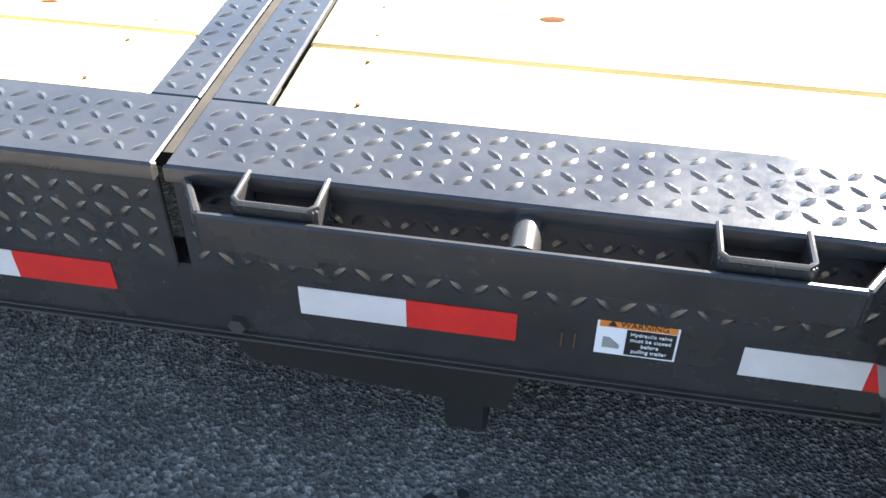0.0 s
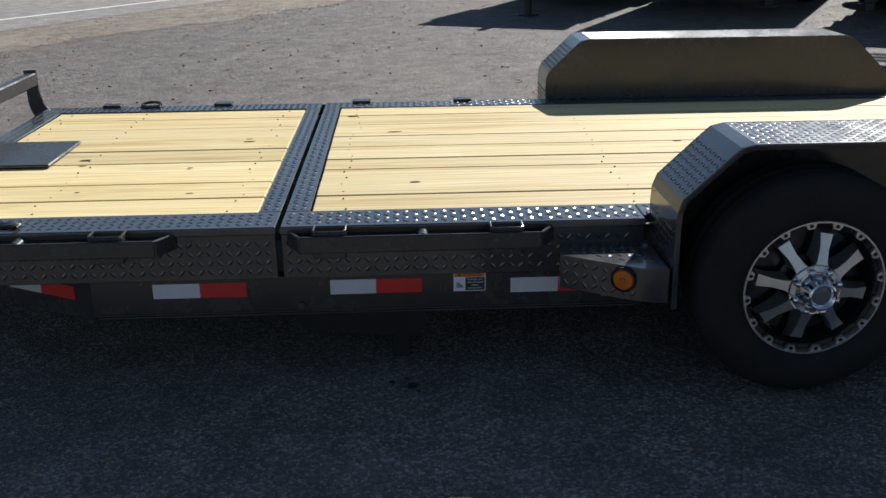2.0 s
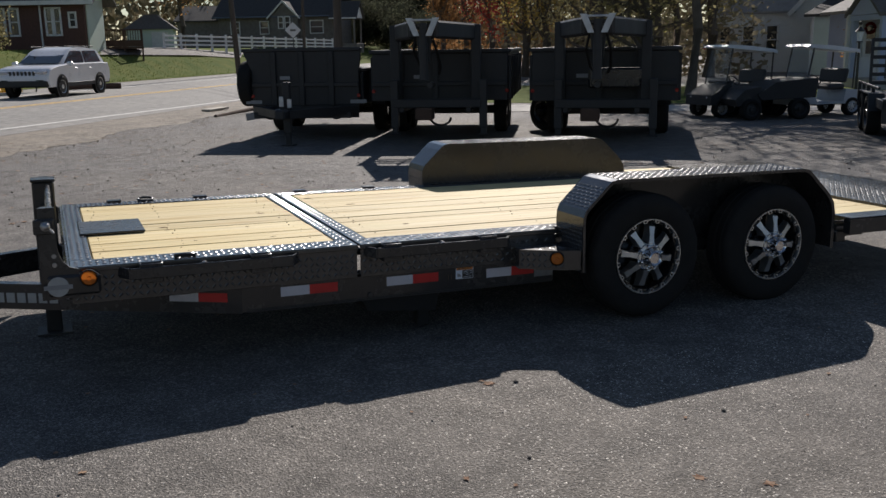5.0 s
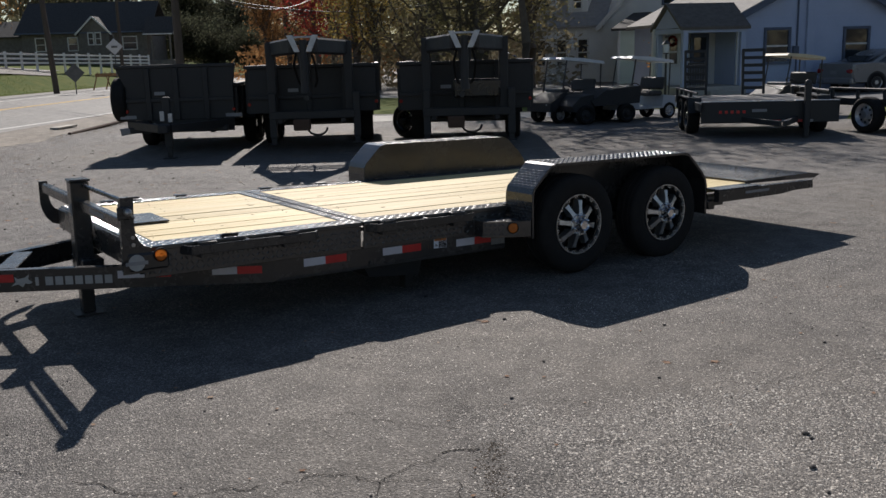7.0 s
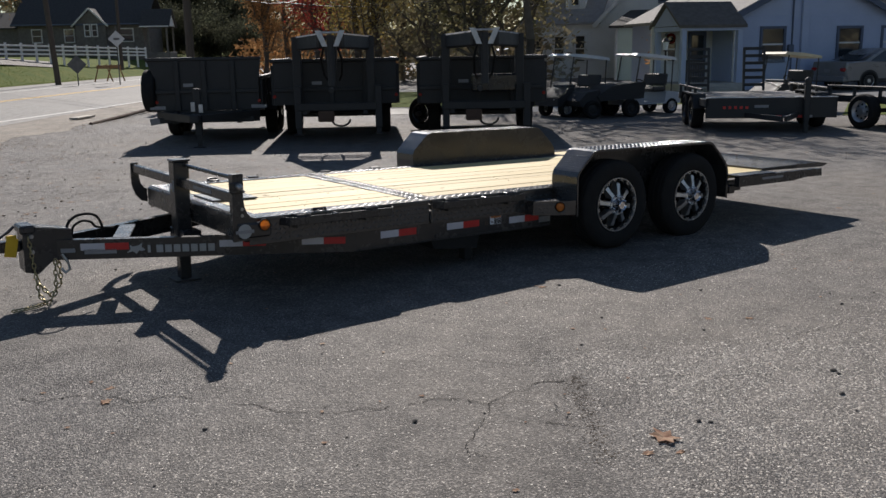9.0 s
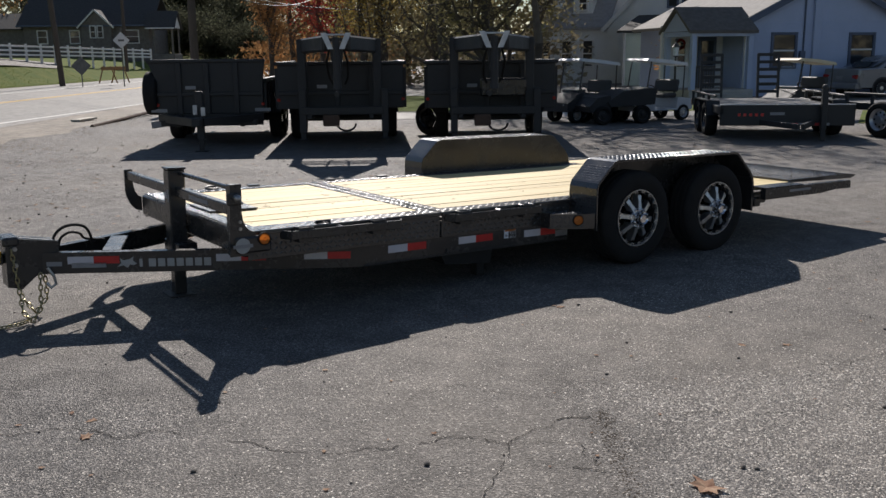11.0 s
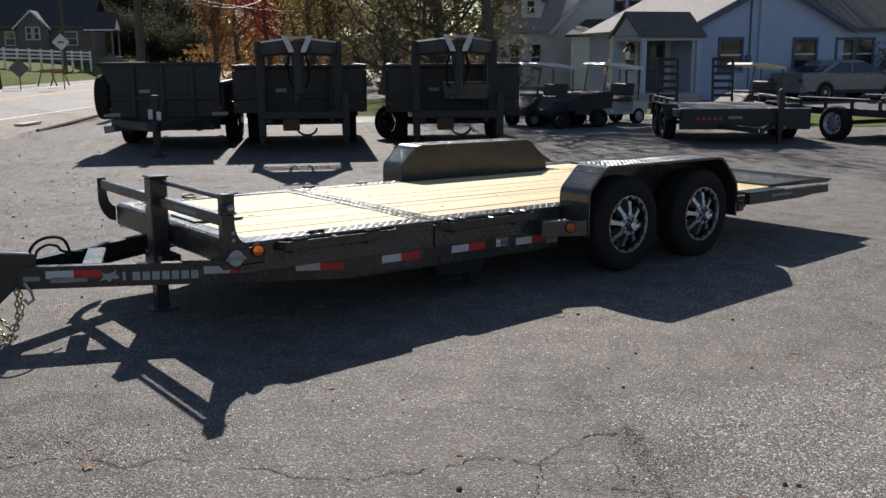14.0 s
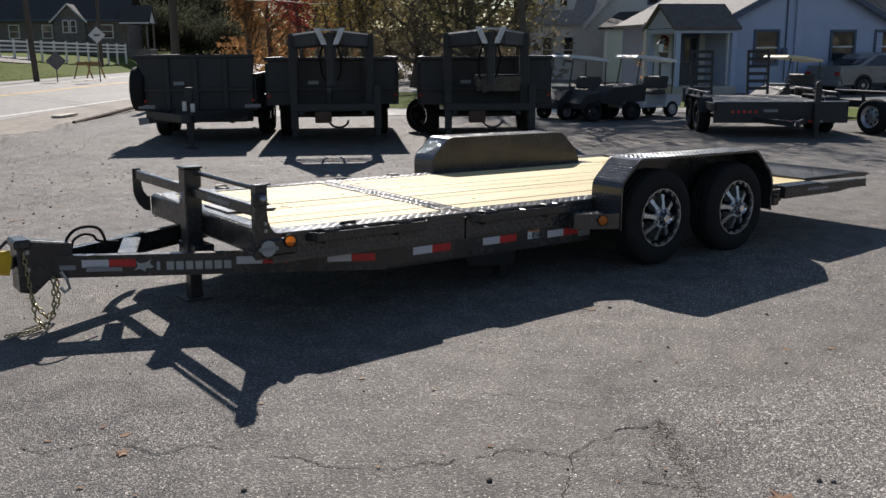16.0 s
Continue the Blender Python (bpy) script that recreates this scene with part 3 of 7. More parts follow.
for y in (-WIDE - 0.09, W + WIDE + 0.04):
    part("tail_rail", Shape().prism([(2.98, 0.43), (2.98, H - 0.012), (TAIL0, H - 0.014), (4.19, H - 0.016), (4.20, 0.45), (3.95, 0.45), (3.75, 0.432)], y, y + 0.05), BLACK, trailer)
    part("rear_edge_trim", Shape().span((2.985, y, H - 0.010), (TAIL0, y + 0.16 if y < 0 else y + 0.05, H - 0.004)).span((2.985, y - (0.11 if y > 0 else 0), H - 0.010), (TAIL0, y + 0.05, H - 0.0045)), TREAD, trailer)
part("rail_label", Shape().span((3.30, -WIDE - 0.0915, 0.474), (3.60, -WIDE - 0.09, 0.494), 0), TAPE_DIM, trailer, "small grey lettering worn to a plain bar")

# planks: each board between its own seams
SEAMS = (T + 0.001, 0.299, 0.488, 0.640, 0.787, 0.980, 1.165, 1.390, 1.590, W - TF - 0.001)


def planks(x0, x1, seams, rows, seed):
    rnd = random.Random(seed)
    screws = Shape()
    made = []
    for y0, y1 in zip(seams, seams[1:]):
        gap = 0.0012 + 0.0022 * rnd.random()
        b = part("plank", Shape().span((x0 + 0.002, y0 + gap / 2, H - 0.045 + rnd.uniform(-.0015, .0015)), (x1 - 0.002, y1 - gap / 2, H - 0.003 + rnd.uniform(-.003, .001)), 0.004), WOOD, trailer)
        made.append(b)
        for f in rows:
            for k in (0.2, 0.75):
                x, y = f + rnd.uniform(-.02, .02), y0 + (k + rnd.uniform(-.06, .06)) * (y1 - y0)
                screws.rod((x, y, H - 0.008), (x, y, H - 0.0018), 0.0032, n=7)
    tagged(part("deck_screws", screws, SCREW, trailer), kind="stuff")
    return made


front_planks = planks(-1.266, -0.079, SEAMS, (-0.17, -0.83, -1.21), 4)
rear_planks = planks(0.092, 2.975, SEAMS, (0.19, 1.18, 2.16, 2.9), 9)
planks(2.985, TAIL0 - 0.002, [-WIDE + 0.052 + i * (W + 2 * WIDE - 0.104) / 12 for i in range(13)], (3.05, 3.45), 12)


def knots(board, pts):
    for x, y, a, b in pts:
        part("knot", Shape().lathe([(1e-4, 0.0022), (0.5, 0.002), (1.0, 0.0)], n=14, axis="z"), KNOT, board, at=pose(x, y, H - 0.0022, 0, 0, 8) @ Matrix.Diagonal((a, b, 0.35, 1)))


knots(rear_planks[1], [(0.437, 0.440, 0.020, 0.010)])
knots(rear_planks[6], [(0.359, 1.234, 0.034, 0.010)])
knots(rear_planks[7], [(0.162, 1.573, 0.026, 0.013)])
knots(rear_planks[4], [(1.541, 0.970, 0.020, 0.009)])
knots(rear_planks[3], [(2.1, 0.72, 0.018, 0.010)])
knots(front_planks[5], [(-0.255, 1.105, 0.026, 0.013), (-0.262, 1.153, 0.016, 0.007)])
knots(front_planks[4], [(-0.86, 0.849, 0.024, 0.008)])
knots(front_planks[3], [(-0.845, 0.771, 0.018, 0.006), (-0.42, 0.70, 0.012, 0.006)])
knots(front_planks[1], [(-0.75, 0.40, 0.010, 0.006), (-0.35, 0.36, 0.016, 0.005)])
part("deck_pan", Shape().span((-1.36, 0.06, H - 0.075), (3.5, W - 0.06, H - 0.05), 0), DULL, trailer)

# main rails: web with a flange above and below
def channel(p, q, zlo, zhi, out, name="frame_rail", mat=BLACK, flange=0.05):
    """A steel channel from p to q, its flat web on the out side (+1: to the left of p -> q)."""
    p, q = Vector((*p, 0)), Vector((*q, 0))
    s = Shape()
    n = Vector((0, 0, 1)).cross((q - p).normalized()) * out
    sec = [(0, zlo), (0, zhi), (flange, zhi), (flange, zhi - 0.01), (0.008, zhi - 0.01), (0.008, zlo + 0.01), (flange, zlo + 0.01), (flange, zlo)]
    s.add([e - n * d + Vector((0, 0, z)) for e in (p, q) for d, z in sec], [(i, (i + 1) % 8, 8 + (i + 1) % 8, 8 + i) for i in range(8)] + [(0, 7, 6, 5), (0, 5, 4, 1), (1, 4, 3, 2), (8, 13, 14, 15), (8, 9, 12, 13), (9, 10, 11, 12)])
    return part(name, s, mat, trailer)


RAIL_LO, RAIL_HI = 0.236, 0.361
channel((-0.60, -0.018), (1.15, -0.018), RAIL_LO, RAIL_HI, -1)
channel((1.15, -0.018), (3.5, -0.018), RAIL_LO + 0.09, RAIL_HI + 0.06, -1)
channel((-0.60, W + 0.018), (3.5, W + 0.018), RAIL_LO + 0.05, RAIL_HI, 1)
part("rail_lip", Shape().span((-0.58, -0.024, RAIL_LO + 0.006), (1.14, -0.0185, RAIL_LO + 0.009), 0).span((-0.58, -0.026, RAIL_LO - 0.003), (1.14, -0.0185, RAIL_LO + 0.001), 0), DULL, trailer, "thin bright seam along the frame rail")
for x in (-0.9, -0.45, 0.5, 0.95, 1.4, 1.85, 2.3, 2.75, 3.2):
    part("crossmember", Shape().span((x - 0.025, 0.0, H - 0.13), (x + 0.025, W, H - 0.076), 0.004), DULL, trailer)
part("front_header", Shape().span((-1.392, 0.0, 0.375), (-1.30, W, H - 0.0065), 0.012), BLACK, trailer)
part("front_fascia", Shape().span((-1.47, -0.086, 0.415), (-1.245, -0.0065, H - 0.022), 0.012), BLACK, trailer)
# hydraulic unit hung under the joint
hyd = part("cylinder_mount", Shape().prism([(0.02, 0.235), (0.46, 0.235), (0.44, 0.13), (0.06, 0.165)], 0.0, 0.28), UNDER, trailer, "dull black hydraulic cylinder mount under the deck joint")
part("mount_leg", Shape().span((0.345, 0.02, 0.045), (0.41, 0.10, 0.14), 0.006), UNDER, hyd)
part("mount_bolt", Shape().rod((0.06, -0.03, 0.262), (0.06, -0.018, 0.262), 0.013, n=6), DULL, hyd)

# tongue
for s, (ax, ay), (bx, by) in ((-1, (-0.60, -0.018), (-2.36, 0.88)), (1, (-0.60, W + 0.018), (-2.36, W - 0.88))):
    channel((bx, by), (ax, ay), 0.228, 0.358, s, "tongue_channel", flange=0.055)
TD = Vector((-1.76, 0.898, 0)).normalized()
TN = Vector((-TD.y, TD.x, 0)) * (1 if Vector((-TD.y, TD.x, 0)).y < 0 else -1)


def on_tongue(x, z, off):
    """A place on the outer face of the near tongue channel."""
    k = (x + 0.60) / TD.x
    return Vector((-0.60, -0.018, z)) + TD * k + TN * off


TONGUE_YAW = math.degrees(math.atan2(-TD.y, -TD.x))


def stick(name, x0, x1, z0, z1, mat, parent=trailer, label="", off=0.001):
    """A flat sticker on the near tongue channel."""
    k = abs((x1 - x0) / TD.x)
    c = on_tongue((x0 + x1) / 2, (z0 + z1) / 2, off)
    return part(name, Shape().box((0, 0, 0), (k, 0.0014, z1 - z0), bev=0), mat, parent, label, at=pose(*c, 0, 0, TONGUE_YAW))


def tape(x0, x1, z0=0.296, z1=0.345, y=-0.0195, red=True, split=None):
    xm = (x0 + x1) / 2 if split is None else split
    part("white_tape", Shape().span((x0, y, z0), (xm, y + 0.0012, z1), 0), TAPE_W, trailer, "white reflective tape")
    if red:
        part("red_tape", Shape().span((xm + 0.0005, y, z0), (x1, y + 0.0012, z1), 0), TAPE_R, trailer, "red reflective tape")


tape(-0.407, -0.112)
tape(0.154, 0.447)
tape(0.733, 1.026, 0.287, 0.337, split=0.886)
part("grey_label", Shape().span((1.03, -0.0205, 0.266), (1.148, -0.019, 0.310), 0), TAPE_DIM, trailer, "small grey label on the frame rail")
for x0, x1 in ((-0.925, -0.665), (-1.405, -1.135), (-2.19, -1.92)):
    xm = (x0 + x1) / 2
    stick("white_tape", x0, xm, 0.286, 0.332, TAPE_W, label="white reflective tape")
    stick("red_tape", xm + 0.001, x1, 0.286, 0.332, TAPE_R, label="red reflective tape")
stick("serial_label", -2.17, -1.99, 0.262, 0.293, TAPE_DIM, label="grey printed label with unreadable lines")
stick("small_label", -2.30, -2.22, 0.275, 0.302, TAPE_DIM)
# maker's lettering as plain blocks, and its emblem as a plain shape
for i in range(8):
    x = -1.815 + i * 0.0492
    stick("letter_block", x, x + (0.016 if i == 0 else 0.038), 0.262, 0.312, LETTER)
emb = Shape().prism([(-0.05, -0.02), (-0.03, 0.0), (-0.035, 0.026), (-0.02, 0.014), (0.01, 0.02), (0.03, 0.034), (0.026, 0.012), (0.044, -0.004), (0.03, -0.012), (0.012, -0.008), (0.0, -0.026), (-0.02, -0.012)], 0, 0.0014)
part("emblem", emb, LETTER, trailer, "plain grey emblem shape", at=pose(*on_tongue(-1.878, 0.287, 0.001), 0, 0, TONGUE_YAW) @ Matrix.Diagonal((1.25, 1, 1.2, 1)))
badge = part("round_badge", Shape().lathe([(1e-4, -0.002), (0.045, -0.002), (0.045, 0)], n=28), LETTER, trailer, "round grey badge on the front fascia", at=pose(-1.425, -0.087, 0.462))
part("badge_bar", Shape().span((-0.06, -0.0035, -0.012), (0.06, -0.002, 0.008), 0), TAPE_DIM, badge)

# warning sticker
stk = part("warning_sticker", Shape().span((0.549, -0.0205, 0.296), (0.652, -0.019, 0.361), 0), STICK_WHITE, trailer, "small rectangular warning sticker with an orange header")
part("sticker_header", Shape().span((0.552, -0.0215, 0.345), (0.649, -0.0204, 0.358), 0), STICK_ORANGE, stk)
part("sticker_text_field", Shape().span((0.587, -0.0215, 0.299), (0.649, -0.0204, 0.343), 0), STICK_BLACK, stk)
lettering("\u25b2 WARNING", 0.0125, pose(0.600, -0.0217, 0.3515, 90), STICK_BLACK, stk)
for i, line in enumerate(("Hydraulic valve", "must be closed", "before", "pulling trailer")):
    lettering(line, 0.0085, pose(0.618, -0.0217, 0.3365 - 0.0098 * i, 90), STICK_WHITE, stk)
part("sticker_picture", Shape().prism([(0.558, 0.308), (0.580, 0.308), (0.580, 0.314), (0.566, 0.326), (0.558, 0.326)], -0.0214, -0.0205), TAPE_DIM, stk)
for x in (0.505, 0.522):
    part("rail_weld_mark", Shape().span((x, -0.0205, 0.297), (x + 0.002, -0.019, 0.325), 0), SCREW, trailer)

# rub rails with stake pockets behind them
def rub_rail(x0, x1, pockets, pin, y=-0.100, z0=0.468, z1=0.521):
    s = Shape()
    zc, h = (z0 + z1) / 2, z1 - z0
    s.bar((x0, y, zc), (x1, y, zc), 0.010, h)
    s.bar((x0 - 0.042, -0.027, zc), (x0 + 0.002, y, zc), 0.010, h)
    s.bar((x1 - 0.002, y, zc), (x1 + 0.046, -0.027, zc), 0.010, h)
    rail = part("rub_rail", s, BLACK, trailer, "bent flat-bar rub rail along the deck side")
    for a in pockets:
        k = Shape()
        for p, q in (((a, -0.027), (a, -0.088)), ((a, -0.088), (a + 0.098, -0.088)), ((a + 0.098, -0.088), (a + 0.098, -0.027))):
            k.bar((*p, 0.488), (*q, 0.488), 0.006, 0.086, bev=0.002)
        pocket = part("stake_pocket", k, BLACK, rail, "open steel stake pocket behind the rail")
        part("pocket_rim", Shape().tube([(a, -0.027, 0.531), (a, -0.080, 0.531), (a + 0.008, -0.088, 0.531), (a + 0.090, -0.088, 0.531), (a + 0.098, -0.080, 0.531), (a + 0.098, -0.027, 0.531)], 0.0042, 8), BLACK, pocket)
    part("pipe_spool", Shape().rod((pin, -0.027, 0.504), (pin, y + 0.005, 0.504), 0.019, n=20), BLACK, rail)


rub_rail(0.074, 0.817, (0.116, 0.663), 0.452)
rub_rail(-1.12, -0.36, (-0.56, -1.07), -0.78)

# lashing rings
def d_ring(x, y, flip):
    base = part("d_ring", Shape().span((x - 0.05, y - 0.02, H), (x + 0.05, y + 0.02, H + 0.008), 0.003), BLACK, trailer, "black lashing D-ring on the deck edge")
    pts = [(x + 0.046 * math.cos(a), y + flip * (0.012 + 0.03 * math.sin(a)), H + 0.011 + 0.007 * math.sin(a)) for a in [i * 2 * math.pi / 18 for i in range(18)]]
    part("ring", Shape().tube(pts, 0.0075, 8, True), BLACK, base)


for x in (-0.855, ):
    d_ring(x, 0.025, -1), d_ring(x, W - 0.03, 1)
for x in (-1.05, -0.50, 0.19, 0.70):
    part("stake_cap", Shape().span((x - 0.045, W - 0.03, H), (x + 0.045, W + 0.03, H + 0.012), 0.003), BLACK, trailer)

# lid of the chain box, lying on the front planks
part("box_lid", Shape().span((-1.30, 0.74, H - 0.001), (-0.965, 1.13, H + 0.011), 0.004), BLACK, trailer, "flat black steel lid on the deck front")

# front rail, jack and brackets
def bracket(y, top):
    pts = [(-1.49, top), (-1.49, 0.55), (-1.482, 0.51), (-1.46, 0.455), (-1.42, 0.41), (-1.372, 0.395), (-1.372, 0.50), (-1.395, 0.512), (-1.418, 0.545), (-1.43, 0.60), (-1.432, top)]
    return part("rail_bracket", Shape().prism(pts, y, y + 0.014), BLACK, trailer, "curved steel end bracket of the front rail")


bracket(W + 0.065, 0.712)
post = part("front_post", Shape().prism([(-1.494, 0.40), (-1.490, 0.70), (-1.486, 0.818), (-1.416, 0.818), (-1.420, 0.66), (-1.413, 0.61), (-1.398, 0.572), (-1.372, 0.545), (-1.335, 0.534), (-1.335, 0.40)], -0.070, -0.056), BLACK, trailer,
            "black end plate of the front rail, curved out to the deck edge")
part("post_tube", Shape().span((-1.482, -0.0555, 0.40), (-1.420, 0.006, 0.814), 0.006), BLACK, post)
part("pin_block", Shape().span((-1.508, -0.086, 0.70), (-1.421, -0.0705, 0.77), 0.006), BLACK, post)
part("spring_pin", Shape().rod((-1.458, -0.116, 0.743), (-1.458, -0.086, 0.743), 0.021).ball((-1.458, -0.118, 0.743), 0.02, 6).rod((-1.458, -0.106, 0.743), (-1.426, -0.106, 0.71), 0.007), ZINC, post, "bright spring pin")
for z in (0.60, 0.56):
    part("post_bolt", Shape().rod((-1.433, -0.079, z), (-1.433, -0.070, z), 0.011, n=6), ZINC, post)
part("post_label", Shape().span((-1.4915, -0.0685, 0.425), (-1.490, -0.0575, 0.53), 0), TAPE_W, post, "small white label")
part("front_rail", Shape().span((-1.479, 0.007, 0.635), (-1.428, W + 0.0645, 0.70), 0.006), BLACK, trailer, "square tube rail across the deck front")
part("upper_rod", Shape().rod((-1.440, -0.01, 0.785), (-1.440, 0.90, 0.787), 0.014), BLACK, trailer)
part("rail_lettering", Shape().span((-1.4805, 0.30, 0.655), (-1.479, 0.62, 0.680), 0), TAPE_DIM, trailer, "faint grey lettering worn to a plain bar")
jack = part("tongue_jack", Shape().span((-1.5150, 0.885, 0.22), (-1.4050, 0.995, 0.812), 0.008), BLACK, trailer, "square black drop-leg tongue jack")
part("jack_cap", Shape().span((-1.5220, 0.878, 0.812), (-1.3980, 1.002, 0.826), 0.004), BLACK, jack)
part("drop_leg", Shape().span((-1.5000, 0.90, -0.02), (-1.4200, 0.98, 0.22), 0.006), BLACK, jack)
part("jack_foot", Shape().span((-1.5500, 0.85, -0.029), (-1.3700, 1.03, -0.018), 0.003), DULL, jack, "steel jack foot on the asphalt")
part("jack_label", Shape().span((-1.5165, 0.90, 0.60), (-1.5150, 0.93, 0.68), 0), TAPE_DIM, jack)
part("jack_label", Shape().span((-1.5165, 0.945, 0.62), (-1.5150, 0.975, 0.66), 0), TAPE_W, jack)
part("jack_plate", Shape().span((-1.50, 0.80, 0.245), (-1.372, 1.08, 0.335), 0.004), BLACK, trailer)
part("tongue_cross", Shape().bar((-1.95, 0.72, 0.354), (-1.76, 1.20, 0.354), 0.11, 0.012), BLACK, trailer, "flat cross plate on the tongue")

# coupler
coup = part("coupler", Shape().prism([(-2.52, 0.44), (-2.50, 0.465), (-2.22, 0.42), (-2.22, 0.25), (-2.36, 0.22), (-2.44, 0.15), (-2.52, 0.17)], 0.86, 1.03), BLACK, trailer, "black steel coupler channel at the tongue nose")
part("coupler_arm", Shape().span((-2.86, 0.905, 0.30), (-2.52, 0.985, 0.37), 0.012).rod((-2.86, 0.945, 0.30), (-2.86, 0.945, 0.40), 0.055, n=18), BLACK, coup)
part("coupler_bolt", Shape().rod((-2.47, 0.84, 0.40), (-2.47, 1.05, 0.40), 0.014, n=6).rod((-2.47, 0.84, 0.30), (-2.47, 1.05, 0.30), 0.014, n=6), ZINC, coup)
part("safety_tag", Shape().box((-2.585, 0.885, 0.335), (0.075, 0.012, 0.12), (0, 12, 10), 0.004).box((-2.58, 0.893, 0.40), (0.06, 0.03, 0.025), (0, 0, 10), 0.004), YELLOW, coup, "yellow plastic tag on the coupler latch")
part("coupler_collar", Shape().span((-2.535, 0.85, 0.415), (-2.44, 1.04, 0.47), 0.012), BLACK, coup)
part("top_edge", Shape().bar((-2.44, 0.862, 0.462), (-2.22, 0.862, 0.425), 0.012, 0.008), ZINC, coup, "pale metal strip along the top edge")
part("latch_lever", Shape().tube([(-2.66, 0.9, 0.39), (-2.60, 0.9, 0.43), (-2.56, 0.89, 0.47)], 0.009), BLACK, coup)


def chain(pts, n, parent):
    """Linked ovals along a bent line."""
    pts = [Vector(p) for p in pts]
    seg = [(b - a).length for a, b in zip(pts, pts[1:])]
    s = Shape()
    total = sum(seg)
    for i in range(n):
        d = total * (i + 0.5) / n
        k = 0
        while d > seg[k] and k < len(seg) - 1:
            d -= seg[k]
            k += 1
        c = pts[k].lerp(pts[k + 1], min(1, d / seg[k]))
        x = (pts[k + 1] - pts[k]).normalized()
        y = (Vector((0, 1, 0)) if i % 2 else Vector((1, 0, 0.1))).cross(x).normalized()
        ring = [c + x * (0.60 * total / n * math.cos(a)) + y * (0.30 * total / n * math.sin(a)) for a in [j * math.pi / 6 for j in range(12)]]
        s.tube(ring, 0.0048, 6, True)
    return part("safety_chain", s, CHAIN, parent, "yellow zinc safety chain hanging to the asphalt")


FLOOR = -0.05
chain([(-2.49, 0.85, 0.40), (-2.47, 0.84, 0.20), (-2.46, 0.80, 0.02), (-2.42, 0.77, FLOOR + 0.02), (-2.36, 0.80, 0.03), (-2.34, 0.84, 0.24)], 22, coup)
chain([(-2.43, 1.05, 0.26), (-2.42, 1.02, 0.06), (-2.36, 0.97, FLOOR + 0.02), (-2.28, 1.0, 0.05), (-2.28, 1.03, 0.25)], 18, coup)
chain([(-2.42, 0.80, FLOOR + 0.02), (-2.50, 0.76, FLOOR + 0.012), (-2.64, 0.74, FLOOR + 0.01)], 9, coup)
part("chain_hook", Shape().tube([(-2.30, 0.83, 0.27), (-2.27, 0.82, 0.22), (-2.26, 0.81, 0.17), (-2.29, 0.81, 0.15), (-2.31, 0.82, 0.18)], 0.010), ZINC, coup)
part("wiring_hose", Shape().hose([(-2.23, 0.92, 0.38), (-2.235, 0.91, 0.44), (-2.19, 0.90, 0.492), (-2.12, 0.90, 0.508), (-2.05, 0.92, 0.488), (-2.01, 0.95, 0.43), (-1.99, 0.98, 0.36)], 0.009), RUBBER, coup, "black coiled wiring hose")
part("wiring_hose", Shape().hose([(-2.20, 0.96, 0.37), (-2.185, 0.95, 0.425), (-2.13, 0.945, 0.455), (-2.07, 0.96, 0.44), (-2.03, 0.99, 0.40), (-1.9, 1.04, 0.372)], 0.008), RUBBER, coup)

# marker lights
def marker(x, y, z, r=0.034, turn=0.0):
    base = part("marker_light", Shape().lathe([(r * 1.15, 0.012), (r * 1.15, 0.0), (r, -0.004)], n=26), RUBBER, trailer, "round amber marker light", at=pose(x, y, z, 0, 0, turn))
    part("lens", Shape().lathe([(1e-4, -0.010), (r * 0.25, -0.0105), (r * 0.28, -0.006), (r * 0.85, -0.004), (r, 0.002)], n=26), AMBER, base, "orange lens")


marker(-1.295, -0.098, 0.494)
marker(1.041, -0.247, 0.414, turn=-30.5)
# step plate between the deck side and the fender
wedge = Shape().prism([(0.885, -0.022), (0.872, -0.135), (1.088, -0.262), (1.168, -0.282), (1.168, -0.022)], 0.350, 0.456, "z")
step = part("fender_step", wedge, TREAD, trailer, "wedge-shaped tread plate step ahead of the fender")
tagged(part("tread_pattern", Shape().lugs((0.89, -0.135, 0.456), (1, 0, 0), (0, 1, 0), 0.27, 0.10).lugs((0.965, -0.170, 0.456), (1, 0, 0), (0, 1, 0), 0.195, 0.035).lugs((1.03, -0.205, 0.456), (1, 0, 0), (0, 1, 0), 0.13, 0.035).lugs((0.872, -0.1352, 0.352), (0.216, -0.127, 0), (0, 0, 1), 0.25, 0.10), TREAD, step, smooth=22), kind="stuff")


# fenders
PROF = [(1.180, 0.33), (1.174, 0.58), (1.176, 0.632), (1.190, 0.670), (1.316, 0.792), (1.345, 0.818), (1.385, 0.828), (2.69, 0.828), (2.732, 0.818), (2.768, 0.79), (2.905, 0.665), (2.945, 0.61), (2.96, 0.55), (2.965, 0.33)]


